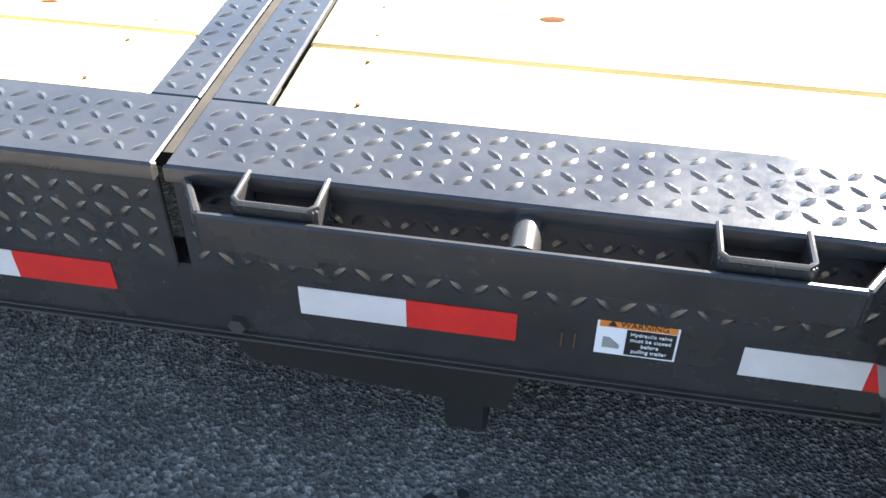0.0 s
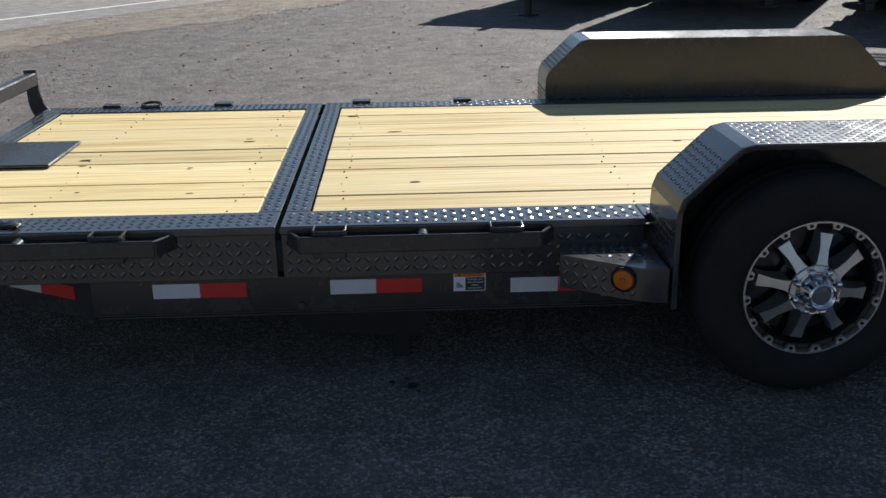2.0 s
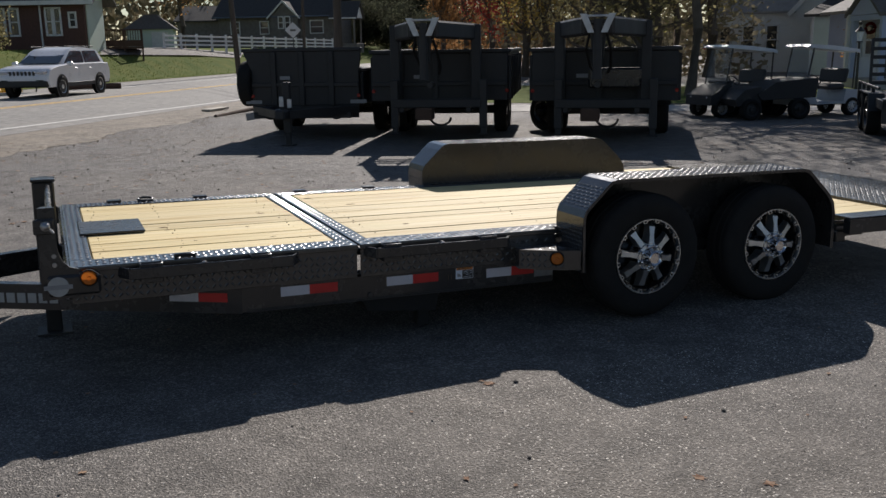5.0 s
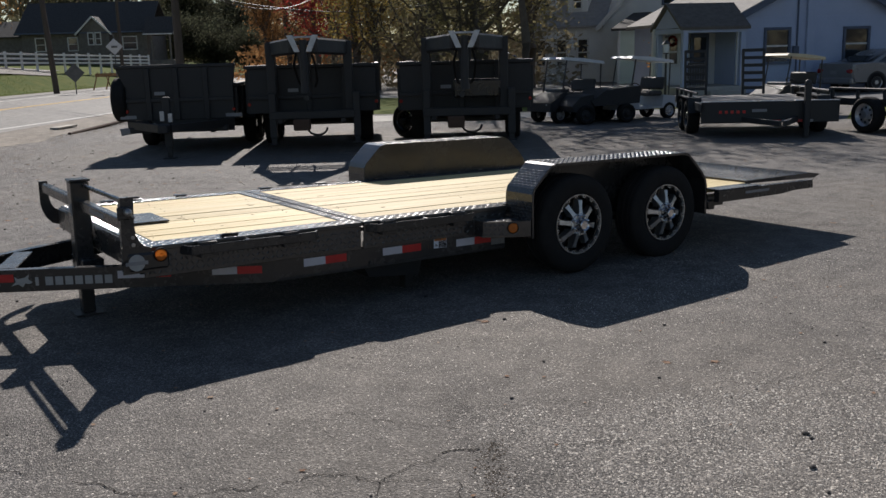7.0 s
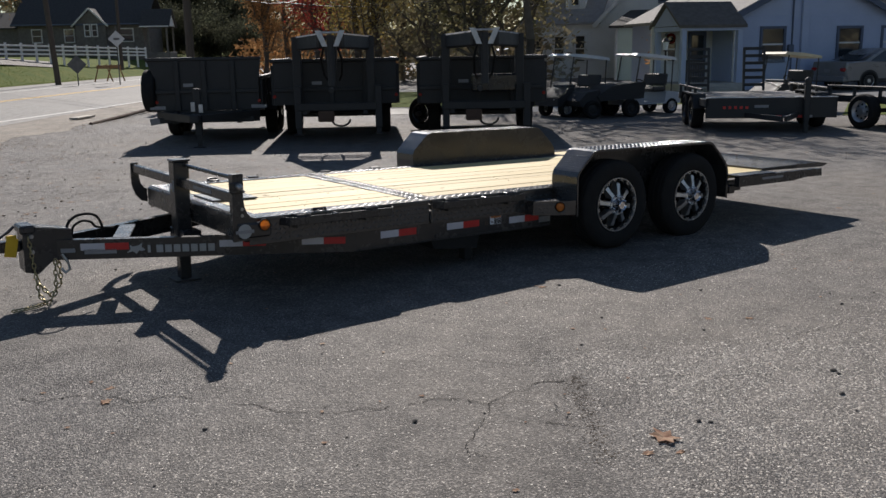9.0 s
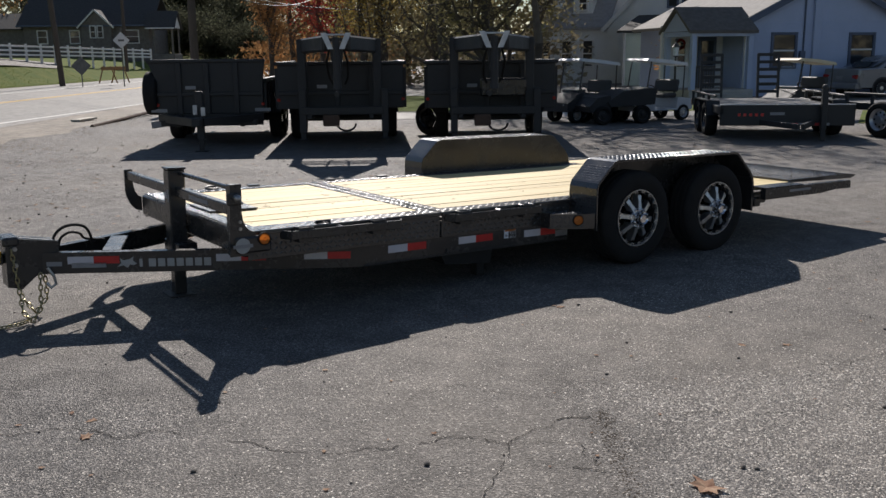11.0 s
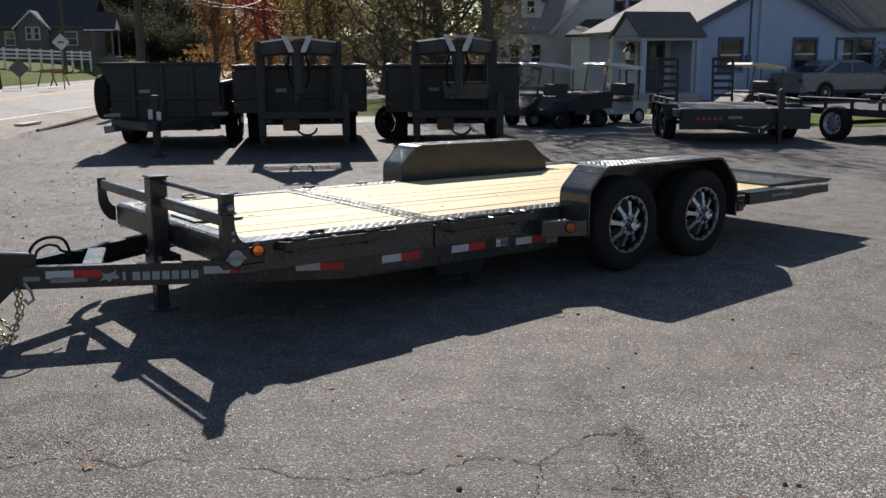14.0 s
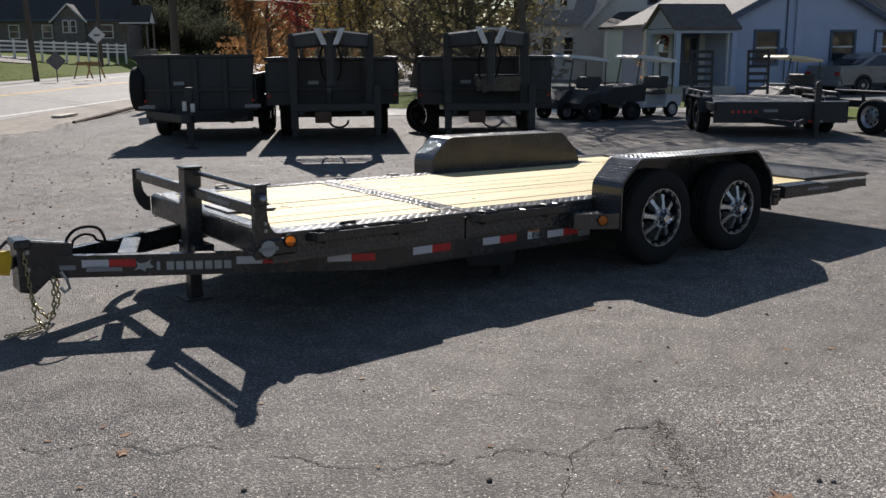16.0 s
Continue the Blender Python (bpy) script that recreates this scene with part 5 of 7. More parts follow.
thicket("autumn_woods", "distant rust-coloured autumn woods", far[1::2], "far", 4, 1.5)
thicket("undergrowth", "dark undergrowth behind the parked trailers", [(*view(px, 46 + 5 * rw.random()), rw.uniform(2.5, 5.5), 2.2, 700) for px in range(560, 900, 42)], "far", 5, 0.34)
thicket("autumn_shrubs", "orange and brown shrubs behind the road", [(*view(px, 70 + 8 * rw.random()), rw.uniform(2.0, 4.5), 2.6, 420) for px in range(380, 640, 44)], "orange", 6, 0.45)


# ---- houses ----
def window(house, x, z0, z1, w, y=-0.02, trim=TRIM_D, mullion=True):
    """A sash window with its frame, set into a wall that faces -y."""
    fr = Shape()
    t = 0.10
    for lo, hi in (((x, z0), (x + w, z0 + t)), ((x, z1 - t), (x + w, z1)), ((x, z0 + t), (x + t, z1 - t)), ((x + w - t, z0 + t), (x + w, z1 - t))):
        fr.span((lo[0], y - 0.05, lo[1]), (hi[0], y + 0.06, hi[1]), 0.01)
    wd = part("window", fr, trim, house)
    if mullion:
        part("sash_bar", Shape().span((x + t, y - 0.02, (z0 + z1) / 2 - 0.03), (x + w - t, y + 0.03, (z0 + z1) / 2 + 0.03), 0.005), TRIM_W, wd)
    part("pane", Shape().span((x + t, y, z0 + t), (x + w - t, y + 0.012, z1 - t), 0), PANE, wd)


def gable_roof(s, x0, x1, y0, y1, eave, peak, over=0.3, th=0.12, along="y"):
    """Two roof slopes; along: the ridge's direction."""
    if along == "y":
        xm = (x0 + x1) / 2
        dz = (peak - eave) / (xm - x0) * over
        for xa, sgn in ((x0, -1), (x1, 1)):
            s.prism([(xa + sgn * over, eave - dz), (xm, peak), (xm, peak + th), (xa + sgn * over, eave - dz + th)], y0 - over, y1 + over, "y")
    else:
        ym = (y0 + y1) / 2
        dz = (peak - eave) / (ym - y0) * over
        for ya, sgn in ((y0, -1), (y1, 1)):
            s.prism([(ya + sgn * over, eave - dz), (ym, peak), (ym, peak + th), (ya + sgn * over, eave - dz + th)], x0 - over, x1 + over, "x")
    return s


def clapboards(parent, x0, x1, z0, z1, y, mat, step=0.16):
    """Lapped boards on a wall that faces -y."""
    s = Shape()
    z = z0
    while z < z1:
        h = min(step, z1 - z)
        s.add([(x0, y - 0.018, z), (x1, y - 0.018, z), (x1, y - 0.004, z + h), (x0, y - 0.004, z + h), (x0, y, z), (x1, y, z)], [(0, 1, 2, 3), (0, 4, 5, 1)])
        z += step
    return tagged(part("siding", s, mat, parent, smooth=0), kind="stuff")


blue = thing("blue_house", "pale blue house with a gabled front wall and slate-blue trim", "house", pose(24.12, 16.08, 0, 0, 0, -24))
part("wall", Shape().prism([(0, 0), (6.3, 0), (6.3, 2.60), (3.15, 4.15), (0, 2.60)], 0, 9, "y"), SIDING_B, blue, "pale blue gabled wall")
clapboards(blue, 0.02, 6.28, 0.3, 2.6, 0, SIDING_B)
part("wing_wall", Shape().span((6.3, 0.02, 0), (13.0, 8, 2.58), 0), SIDING_B, blue)
clapboards(blue, 6.32, 12.9, 0.3, 2.56, 0.02, SIDING_B)
part("roof", gable_roof(Shape(), 0, 6.3, 0, 9, 2.60, 4.15), SHINGLE_L, blue, "weathered pale shingle roof")
part("wing_roof", gable_roof(Shape(), 6.65, 13.0, 0, 8, 2.60, 4.9, along="x"), SHINGLE, blue, "brown shingle roof")
for a, b in (((-0.3, 2.44), (3.15, 4.16)), ((6.6, 2.44), (3.15, 4.16))):
    part("verge_board", Shape().bar((a[0], -0.32, a[1] - 0.02), (b[0], -0.32, b[1] - 0.02), 0.04, 0.2), TRIM_D, blue)
window(blue, 1.07, 0.95, 2.22, 1.02), window(blue, 4.11, 1.0, 2.20, 1.06)
window(blue, 5.92, 1.0, 2.20, 0.84, y=0.0), window(blue, 6.76, 1.0, 2.20, 0.88, y=0.0), window(blue, 9.4, 1.0, 2.20, 0.9, y=0.0)
part("conduit", Shape().rod((2.33, -0.04, 0.4), (2.33, -0.04, 3.7), 0.03).box((2.27, -0.08, 1.40), (0.22, 0.12, 0.34), bev=0.02), TRIM_D, blue)
part("corner_pipe", Shape().rod((0.06, -0.05, 0.1), (0.06, -0.05, 2.5), 0.04), TRIM_W, blue)
part("chimney_breast", Shape().span((2.66, -0.12, 0), (2.95, 0.0, 3.85), 0.01), SIDING_B, blue)
# porch beside the gabled wall
part("porch_floor", Shape().span((-2.4, -0.95, 0), (-0.02, 1.4, 0.3), 0.02), CONC, blue)
part("porch_step", Shape().span((-1.5, -1.3, 0), (-0.4, -0.96, 0.16), 0.02), CONC, blue)
part("porch_back_wall", Shape().span((-2.4, 1.4, 0), (-0.02, 1.55, 2.5), 0), SIDING_W, blue)
part("porch_roof", gable_roof(Shape(), -2.3, -0.1, -0.8, 1.4, 2.28, 3.0, 0.16, 0.10, along="x"), SHINGLE, blue, "brown shingle porch roof")
part("porch_gable", Shape().prism([(-0.8, 2.26), (1.4, 2.26), (0.3, 2.97)], -2.34, -2.26, "x"), SIDING_B, blue, "pale blue porch gable")
part("porch_beam", Shape().span((-2.34, -0.88, 2.08), (-0.02, -0.70, 2.24), 0.01), SIDING_B, blue)
part("side_beam", Shape().span((-2.34, -0.70, 2.08), (-2.18, 1.4, 2.24), 0.01), SIDING_B, blue)
for x, y in ((-2.32, -0.88), (-2.32, 1.18), (-0.24, -0.88)):
    part("porch_column", Shape().span((x, y, 0.3), (x + 0.18, y + 0.18, 2.09), 0.01), SIDING_B, blue)
window(blue, -1.9, 0.95, 2.0, 0.5, y=1.38, trim=TRIM_W)
dr = part("front_door", Shape().span((-1.0, 1.32, 0.3), (-0.3, 1.4, 2.1), 0.01), TRIM_D, blue, "dark front door under the porch")
part("door_glass", Shape().span((-0.88, 1.30, 1.1), (-0.42, 1.32, 1.95), 0), PANE, dr)
part("door_shutter", Shape().span((-1.32, 1.33, 0.5), (-1.08, 1.39, 2.05), 0.01), TRIM_D, blue)
part("wreath", Shape().tube([(-1.72 + 0.15 * math.cos(a), 1.28, 1.85 + 0.15 * math.sin(a)) for a in [i * 0.524 for i in range(12)]], 0.05, 8, True), LEAF["red"], blue, "small red wreath")
for i in range(8):
    part("porch_baluster", Shape().span((-2.1 + i * 0.09, -0.82, 0.35), (-2.06 + i * 0.09, -0.78, 1.05), 0), DULL, blue)
part("porch_rail", Shape().span((-2.14, -0.84, 1.05), (-1.4, -0.76, 1.10), 0.01), DULL, blue)

white = thing("white_house", "white two-storey house with steep pale roof and dormers", "house", pose(30.2, 34.6, 0, 0, 0, -64))
part("wall", Shape().span((0, 0, 0), (4.3, 8, 3.0), 0), SIDING_W, white, "white boarded wall")
clapboards(white, 0.0, 4.28, 0.3, 3.0, 0, SIDING_W, 0.2)
part("upper_gable", Shape().prism([(0, 3.0), (8, 3.0), (4, 7.2)], 0.02, 4.28, "x"), SIDING_W, white)
part("roof", gable_roof(Shape(), 0, 4.2, 0, 8, 3.0, 7.2, 0.2, along="x"), SHINGLE_L, white, "steep weathered pale roof")
for x in (0.4, 2.2):
    d = part("dormer", Shape().prism([(x, 3.6), (x + 1.1, 3.6), (x + 1.1, 4.6), (x + 0.55, 5.1), (x, 4.6)], 0.5, 2.4, "y"), SIDING_W, white)
    part("dormer_roof", gable_roof(Shape(), x, x + 1.1, 0.5, 2.6, 4.6, 5.15, 0.15, 0.08), SHINGLE, d)
    window(white, x + 0.25, 3.75, 4.6, 0.6, y=0.48, trim=TRIM_W)
for x in (0.5, 1.7, 2.9):
    window(white, x, 0.8, 2.3, 0.7, trim=TRIM_W)
part("cross_wing", Shape().prism([(4.32, 0), (12.3, 0), (12.3, 2.9), (8.3, 6.9), (4.32, 2.9)], -0.1, 6.5, "y"), SIDING_W, white, "tall white gabled cross wing")
part("cross_roof", gable_roof(Shape(), 4.32, 12.3, -0.1, 6.5, 2.9, 6.95, 0.25), SHINGLE_L, white, "steep weathered pale roof")
part("rake_board", Shape().bar((4.1, -0.37, 2.66), (8.3, -0.37, 6.92), 0.04, 0.22), TRIM_W, white)
clapboards(white, 4.34, 12.2, 0.3, 2.9, -0.1, SIDING_W, 0.2)
for x in (7.45, 8.2):
    window(white, x, 3.75, 4.95, 0.6, y=-0.12, trim=TRIM_D)
part("extension_wall", Shape().span((6.27, -3.2, 0), (8.24, -0.12, 2.55), 0), SIDING_G, white, "pale green side wing")
clapboards(white, 6.30, 8.22, 0.3, 2.5, -3.2, SIDING_G, 0.18)
part("corner_board", Shape().span((6.24, -3.24, 0), (6.36, -3.18, 2.55), 0.005), TRIM_W, white)
part("extension_roof", Shape().prism([(-3.5, 2.5), (-3.5, 2.62), (-0.12, 3.45), (-0.12, 3.33)], 6.0, 8.6, "x"), SHINGLE_D, white, "dark shingle lean-to roof")
window(white, 7.6, 1.3, 2.1, 0.5, y=-3.22, trim=TRIM_W)

brick = thing("brick_house", "dark red brick house with white-framed windows above the lawn", "house", pose(-9.77, 53.7, 1.6, 0, 0, -23.2))
part("wall", Shape().span((0, 0, -0.9), (11.7, 2.65, 2.7), 0), BRICK, brick, "dark red brick wall")
part("roof", gable_roof(Shape(), 0, 11.9, 0, 2.65, 2.7, 3.7, 0.5, along="x"), SHINGLE, brick, "dark shingle roof")
part("fascia", Shape().span((-0.5, -0.56, 2.34), (12.4, -0.51, 2.56), 0.01), TRIM_W, brick)
for x, w in ((0.8, 0.9), (2.6, 0.9), (4.72, 0.75), (6.66, 0.9), (7.70, 0.58), (9.62, 0.44), (10.06, 0.44)):
    window(brick, x, 0.75, 2.25, w, trim=TRIM_W)
window(brick, 10.85, 1.15, 2.0, 0.46, trim=TRIM_W)
part("end_siding", Shape().span((11.7, 0.25, -0.9), (11.76, 2.65, 2.7), 0), SIDING_G, brick, "pale boarded end wall")
part("gable_end", Shape().prism([(0.0, 2.7), (2.65, 2.7), (1.32, 3.68)], 11.68, 11.74, "x"), SIDING_G, brick)
part("downpipe", Shape().rod((9.40, -0.06, -0.6), (9.40, -0.06, 2.4), 0.05), TRIM_W, brick)
part("downpipe", Shape().rod((6.46, -0.06, -0.3), (6.46, -0.06, 2.4), 0.05), TRIM_W, brick)
part("front_door", Shape().span((5.85, -0.06, 0.0), (6.3, 0.02, 2.0), 0.01), TIMBER, brick)
deckp = thing("wooden_deck", "dark weathered timber deck with railings beside the brick house", "deck", pose(1.03, 52.2, 1.045, 0, 0, -5) @ Matrix.Scale(1.08, 4))
part("floor", Shape().span((0, 0, 0.55), (2.9, 2.0, 0.67), 0.01), TIMBER, deckp)
for x in (0.05, 0.95, 1.9, 2.8):
    part("post", Shape().span((x, 0, -0.9), (x + 0.09, 0.09, 1.55), 0.005), TIMBER, deckp)
part("handrail", Shape().span((0, -0.02, 1.5), (2.9, 0.11, 1.56), 0.005), TIMBER, deckp)
for i in range(22):
    part("baluster", Shape().span((0.08 + i * 0.128, 0.02, 0.66), (0.12 + i * 0.128, 0.06, 1.5), 0), TIMBER, deckp)
part("lattice", Shape().span((0.1, 0.03, 0.68), (2.8, 0.05, 1.0), 0), TIMBER, deckp)
steps = thing("porch_steps", "white-railed porch steps in front of a hedge", "steps", pose(-5.2, 41.5, 1.0, 0, 0, -20))
for i in range(4):
    part("tread", Shape().span((0, i * 0.28, 0), (1.2, (i + 1) * 0.28, 0.18 * (i + 1)), 0.01), CONC, steps)
for x in (0.0, 1.15):
    part("handrail", Shape().bar((x, 0, 0.9), (x, 1.12, 1.6), 0.06, 0.06), TRIM_W, steps)

stone = thing("stone_house", "grey field-stone house with a small front gable on a rise", "house", pose(15.3, 90.9, 1.9, 0, 0, -31))
part("wall", Shape().span((0, 0, -0.9), (11.6, 8, 2.9), 0), STONE, stone, "grey field-stone wall")
part("roof", gable_roof(Shape(), 0, 11.6, 0, 8, 2.9, 5.6, 0.5, along="x"), SHINGLE_D, stone, "dark shingle roof")
for a, b in (((5.15, 2.45), (6.85, 4.12)), ((8.55, 2.45), (6.85, 4.12))):
    part("verge_board", Shape().bar((a[0], -0.74, a[1]), (b[0], -0.74, b[1]), 0.05, 0.15), TRIM_W, stone)
part("fascia", Shape().span((-0.5, -0.56, 2.60), (12.0, -0.51, 2.74), 0.01), TRIM_D, stone)
part("front_gable", Shape().prism([(5.45, -0.6), (8.25, -0.6), (8.25, 2.65), (6.85, 4.0), (5.45, 2.65)], -0.5, 2.0, "y"), STONE, stone)
part("gable_roof", gable_roof(Shape(), 5.45, 8.25, -0.5, 3.0, 2.65, 4.05, 0.2), SHINGLE_D, stone)
for x, w in ((1.2, 1.0), (4.2, 1.0), (9.3, 1.4)):
    window(stone, x, 1.0, 2.3, w, trim=TRIM_W)
for x in (6.25, 6.92):
    window(stone, x, 1.5, 2.7, 0.6, y=-0.52, trim=TRIM_W)
# end porch under a cross gable
part("porch_roof", gable_roof(Shape(), 11.9, 14.2, -1.6, 1.6, 2.5, 3.9, 0.25, along="x"), SHINGLE_D, stone)
part("porch_gable", Shape().prism([(-1.6, 2.4), (1.6, 2.4), (0, 3.8)], 14.15, 14.25, "x"), TRIM_W, stone)
part("porch_floor", Shape().span((11.6, -1.6, -0.9), (14.3, 1.6, 0.0), 0.02), STONE, stone)
part("porch_fascia", Shape().span((11.7, -1.9, 2.30), (14.4, -1.84, 2.42), 0.01), TRIM_W, stone)
for x, y in ((14.0, -1.5), (14.0, 1.4), (12.3, -1.5)):
    part("porch_post", Shape().span((x, y, 0.0), (x + 0.15, y + 0.15, 2.45), 0.01), STONE, stone)
part("lower_wing", Shape().span((-4.6, 0.6, -0.9), (0.0, 6.5, 2.5), 0), STONE, stone, "lower stone wing")
part("lower_roof", gable_roof(Shape(), -4.6, -0.5, 0.6, 6.5, 2.5, 3.9, 0.3, along="x"), SHINGLE_D, stone)

# low shed with a hipped roof behind the timber deck
shed = thing("garden_shed", "small pale shed with a dark hipped roof beside a house", "shed", pose(5.2, 75.1, 1.7, 0, 0, -12))
part("wall", Shape().span((0, 0, -0.3), (3.6, 3.0, 1.55), 0), SIDING_G, shed, "pale boarded wall")
clapboards(shed, 0.0, 3.6, 0.0, 1.5, 0, SIDING_G, 0.2)
part("roof", Shape().add([(-0.25, -0.25, 1.5), (3.85, -0.25, 1.5), (3.85, 3.25, 1.5), (-0.25, 3.25, 1.5), (1.3, 1.5, 2.7), (2.3, 1.5, 2.7)], [(0, 1, 5, 4), (1, 2, 5), (2, 3, 4, 5), (3, 0, 4), (3, 2, 1, 0)]), SHINGLE, shed, "dark hipped roof")
part("door", Shape().span((1.9, -0.05, -0.25), (3.2, 0.02, 1.3), 0.01), TRIM_W, shed)

# white rail fence
fence = thing("rail_fence", "white vinyl rail fence along the far lawn", "fence")
f0, f1 = Vector((5.9, 57.1, 1.66)), Vector((23.4, 79.0, 1.40))
for i in range(15):
    p = f0.lerp(f1, i / 14)
    low = min(p.z, land_height(p.x, p.y)) - 0.1
    part("post", Shape().span((p.x - 0.075, p.y - 0.075, low), (p.x + 0.075, p.y + 0.075, p.z + 0.95), 0.02), FENCE, fence)
    if i < 14:
        q = f0.lerp(f1, (i + 1) / 14)
        for hh in (0.22, 0.50, 0.78):
            part("rail", Shape().bar((p.x, p.y, p.z + hh), (q.x, q.y, q.z + hh), 0.05, 0.12), FENCE, fence)

# utility poles, wires, road signs
def pole(x, y, h, r, z=0.0, lean=0.0, arm=True):
    t = thing("utility_pole", "weathered wooden utility pole beside the road", "utility pole", pose(x, y, z, 0, lean, 0))
    part("shaft", Shape().rod((0, 0, -0.2), (0, 0, h), r, r * 0.75, 14), POLE, t)
    if not arm:
        return
    part("crossarm", Shape().bar((-1.1, 0, h - 0.7), (1.1, 0, h - 0.7), 0.09, 0.11), POLE, t)
    for k in (-1.0, -0.4, 0.4, 1.0):
        part("insulator", Shape().rod((k, 0, h - 0.64), (k, 0, h - 0.48), 0.035), TRIM_W, t)


pole(7.4, 24.5, 4.4, 0.15, arm=False)
pole(9.4, 51.5, 9.5, 0.17, 0.1, -3)
pole(16.5, 63.0, 8.0, 0.13, 0.8)
for a, b, sag in (((7.4, 24.5, 4.2), (9.0, 51.5, 8.8), 1.1), ((7.4, 24.5, 3.9), (9.0, 51.5, 7.2), 1.0), ((7.4, 24.5, 4.1), (24.0, 46.0, 5.6), 1.0), ((7.4, 24.5, 3.8), (30.0, 40.0, 5.2), 0.9)):
    a, b = Vector(a), Vector(b)
    solo("overhead_wire", Shape().tube([a.lerp(b, i / 16) - Vector((0, 0, sag * 4 * (i / 16) * (1 - i / 16))) for i in range(17)], 0.018, 5), DULL, "thin overhead utility wire", "wire")


def diamond(x, y, z, size, turn, face, lab, post_h):
    t = thing("road_sign", lab, "road sign", pose(x, y, 0, 0, 0, turn))
    part("post", Shape().span((-0.03, 0.02, 0), (0.03, 0.07, post_h), 0.005), SIGN_BACK, t)
    part("panel", Shape().box((0, 0, z), (size, 0.02, size), (0, 45, 0), 0.02), face, t)
    return t


sg = diamond(11.9, 48.0, 2.52, 0.64, -12, SIGN_W, "pale diamond road sign on a metal post", 3.2)
part("sign_bar", Shape().span((-0.16, -0.018, 2.46), (0.16, -0.012, 2.57), 0), SIGN_BACK, sg)
diamond(9.9, 49.0, 1.16, 0.74, -12, SIGN_BACK, "dark diamond temporary road sign on a low stand", 1.1)
for i in range(2):
    t = thing("barricade", "small folding barricade on the verge", "barricade", pose(11.9 + i * 0.85, 51.2 + i * 0.5, 0.12, 0, 0, -12), group="barricades")
    for s in (-1, 1):
        part("leg", Shape().bar((-0.5, 0.2 * s, 0), (-0.2, 0, 1.0), 0.06, 0.04), BARRIER, t)
        part("leg", Shape().bar((0.5, 0.2 * s, 0), (0.2, 0, 1.0), 0.06, 0.04), BARRIER, t)
    part("board", Shape().span((-0.35, -0.03, 0.75), (0.35, 0.03, 0.95), 0.005), BARRIER, t)
ml = thing("street_lamp", "black garden lamp post with a white lantern", "lamp post", pose(19.8, 15.3, 0))
part("post", Shape().rod((0, 0, 0), (0, 0, 1.45), 0.04, 0.03).ball((0, 0, 1.95), 0.05), DULL, ml)
part("lantern_cap", Shape().rod((0, 0, 1.72), (0, 0, 1.86), 0.14, 0.02, 8).rod((0, 0, 1.42), (0, 0, 1.46), 0.09, 0.07, 8), DULL, ml)
part("lantern", Shape().rod((0, 0, 1.46), (0, 0, 1.72), 0.06, 0.10, 8), STICK_WHITE, ml, "white glass lantern")

# garden things on the near-left lawn
mbx = thing("mailbox", "black mailbox on a wooden post with a red flag", "mailbox", pose(-6.5, 31.2, land_height(-6.5, 31.2)))
part("post", Shape().span((-0.05, -0.05, -0.1), (0.05, 0.05, 1.0), 0.005), TIMBER, mbx)
part("box", Shape().prism([(-0.12, 1.0), (0.12, 1.0), (0.12, 1.14), (0.07, 1.22), (-0.07, 1.22), (-0.12, 1.14)], -0.25, 0.25, "y"), DULL, mbx)
part("flag", Shape().span((0.125, -0.1, 1.12), (0.14, 0.1, 1.34), 0.004), TAPE_R, mbx, "red flag")
tp = thing("timber_brace", "dark timber bracing posts on the lawn edge", "timber brace", pose(-7.6, 30.4, 0.05))
part("upright", Shape().rod((0, 0, -0.1), (0, 0, 2.2), 0.09), TIMBER, tp)
part("brace", Shape().bar((-0.9, 0, 0), (0, 0, 1.1), 0.1, 0.1), TIMBER, tp)
part("brace", Shape().bar((0.9, 0, 0), (0, 0, 1.1), 0.1, 0.1), TIMBER, tp)
part("ground_beam", Shape().bar((-1.1, 0, 0.06), (1.1, 0, 0.06), 0.12, 0.12), TIMBER, tp)
flw = Shape()
rnd = random.Random(5)
for i in range(220):
    c = Vector((rnd.gauss(0, .35), rnd.gauss(0, .25), rnd.uniform(0.05, 0.32)))
    u = Vector((rnd.gauss(0, 1), rnd.gauss(0, 1), rnd.gauss(0, 1))).normalized() * 0.06
    v = u.orthogonal().normalized() * 0.05
    flw.add([c - u, c + v, c + u, c - v], [(0, 1, 2, 3)])
solo("flower_clump", flw, YELLOW, "clump of bright yellow flowers on the lawn", "flowers", pose(-2.9, 35.3, land_height(-2.9, 35.3)), kind="stuff", smooth=0)
solo("log", Shape().tube([(0, 0, 0.12), (1.2, 0.1, 0.14), (2.6, 0.0, 0.12)], 0.12, 10), TIMBER, "dark log lying on the lawn", "log", pose(-1.0, 36.4, land_height(-1, 36.4)))
solo("kerb_board", Shape().span((0, 0, 0), (3.2, 0.15, 0.12), 0.01), CONC, "pale board edging across the lawn", "edging", pose(-5.5, 33.2, land_height(-5.5, 33.2), 0, 0, -8))
gr = thing("barbecue_grill", "black kettle grill on thin legs", "grill", pose(-1.4, 35.8, land_height(-1.4, 35.8)))
part("bowl", Shape().ball((0, 0, 0.95), 0.28, 8, (1, 1, 0.75)), DULL, gr)
for s in (-1, 1):
    part("leg", Shape().rod((0.25 * s, 0, 0), (0.1 * s, 0, 0.8), 0.03), DULL, gr)


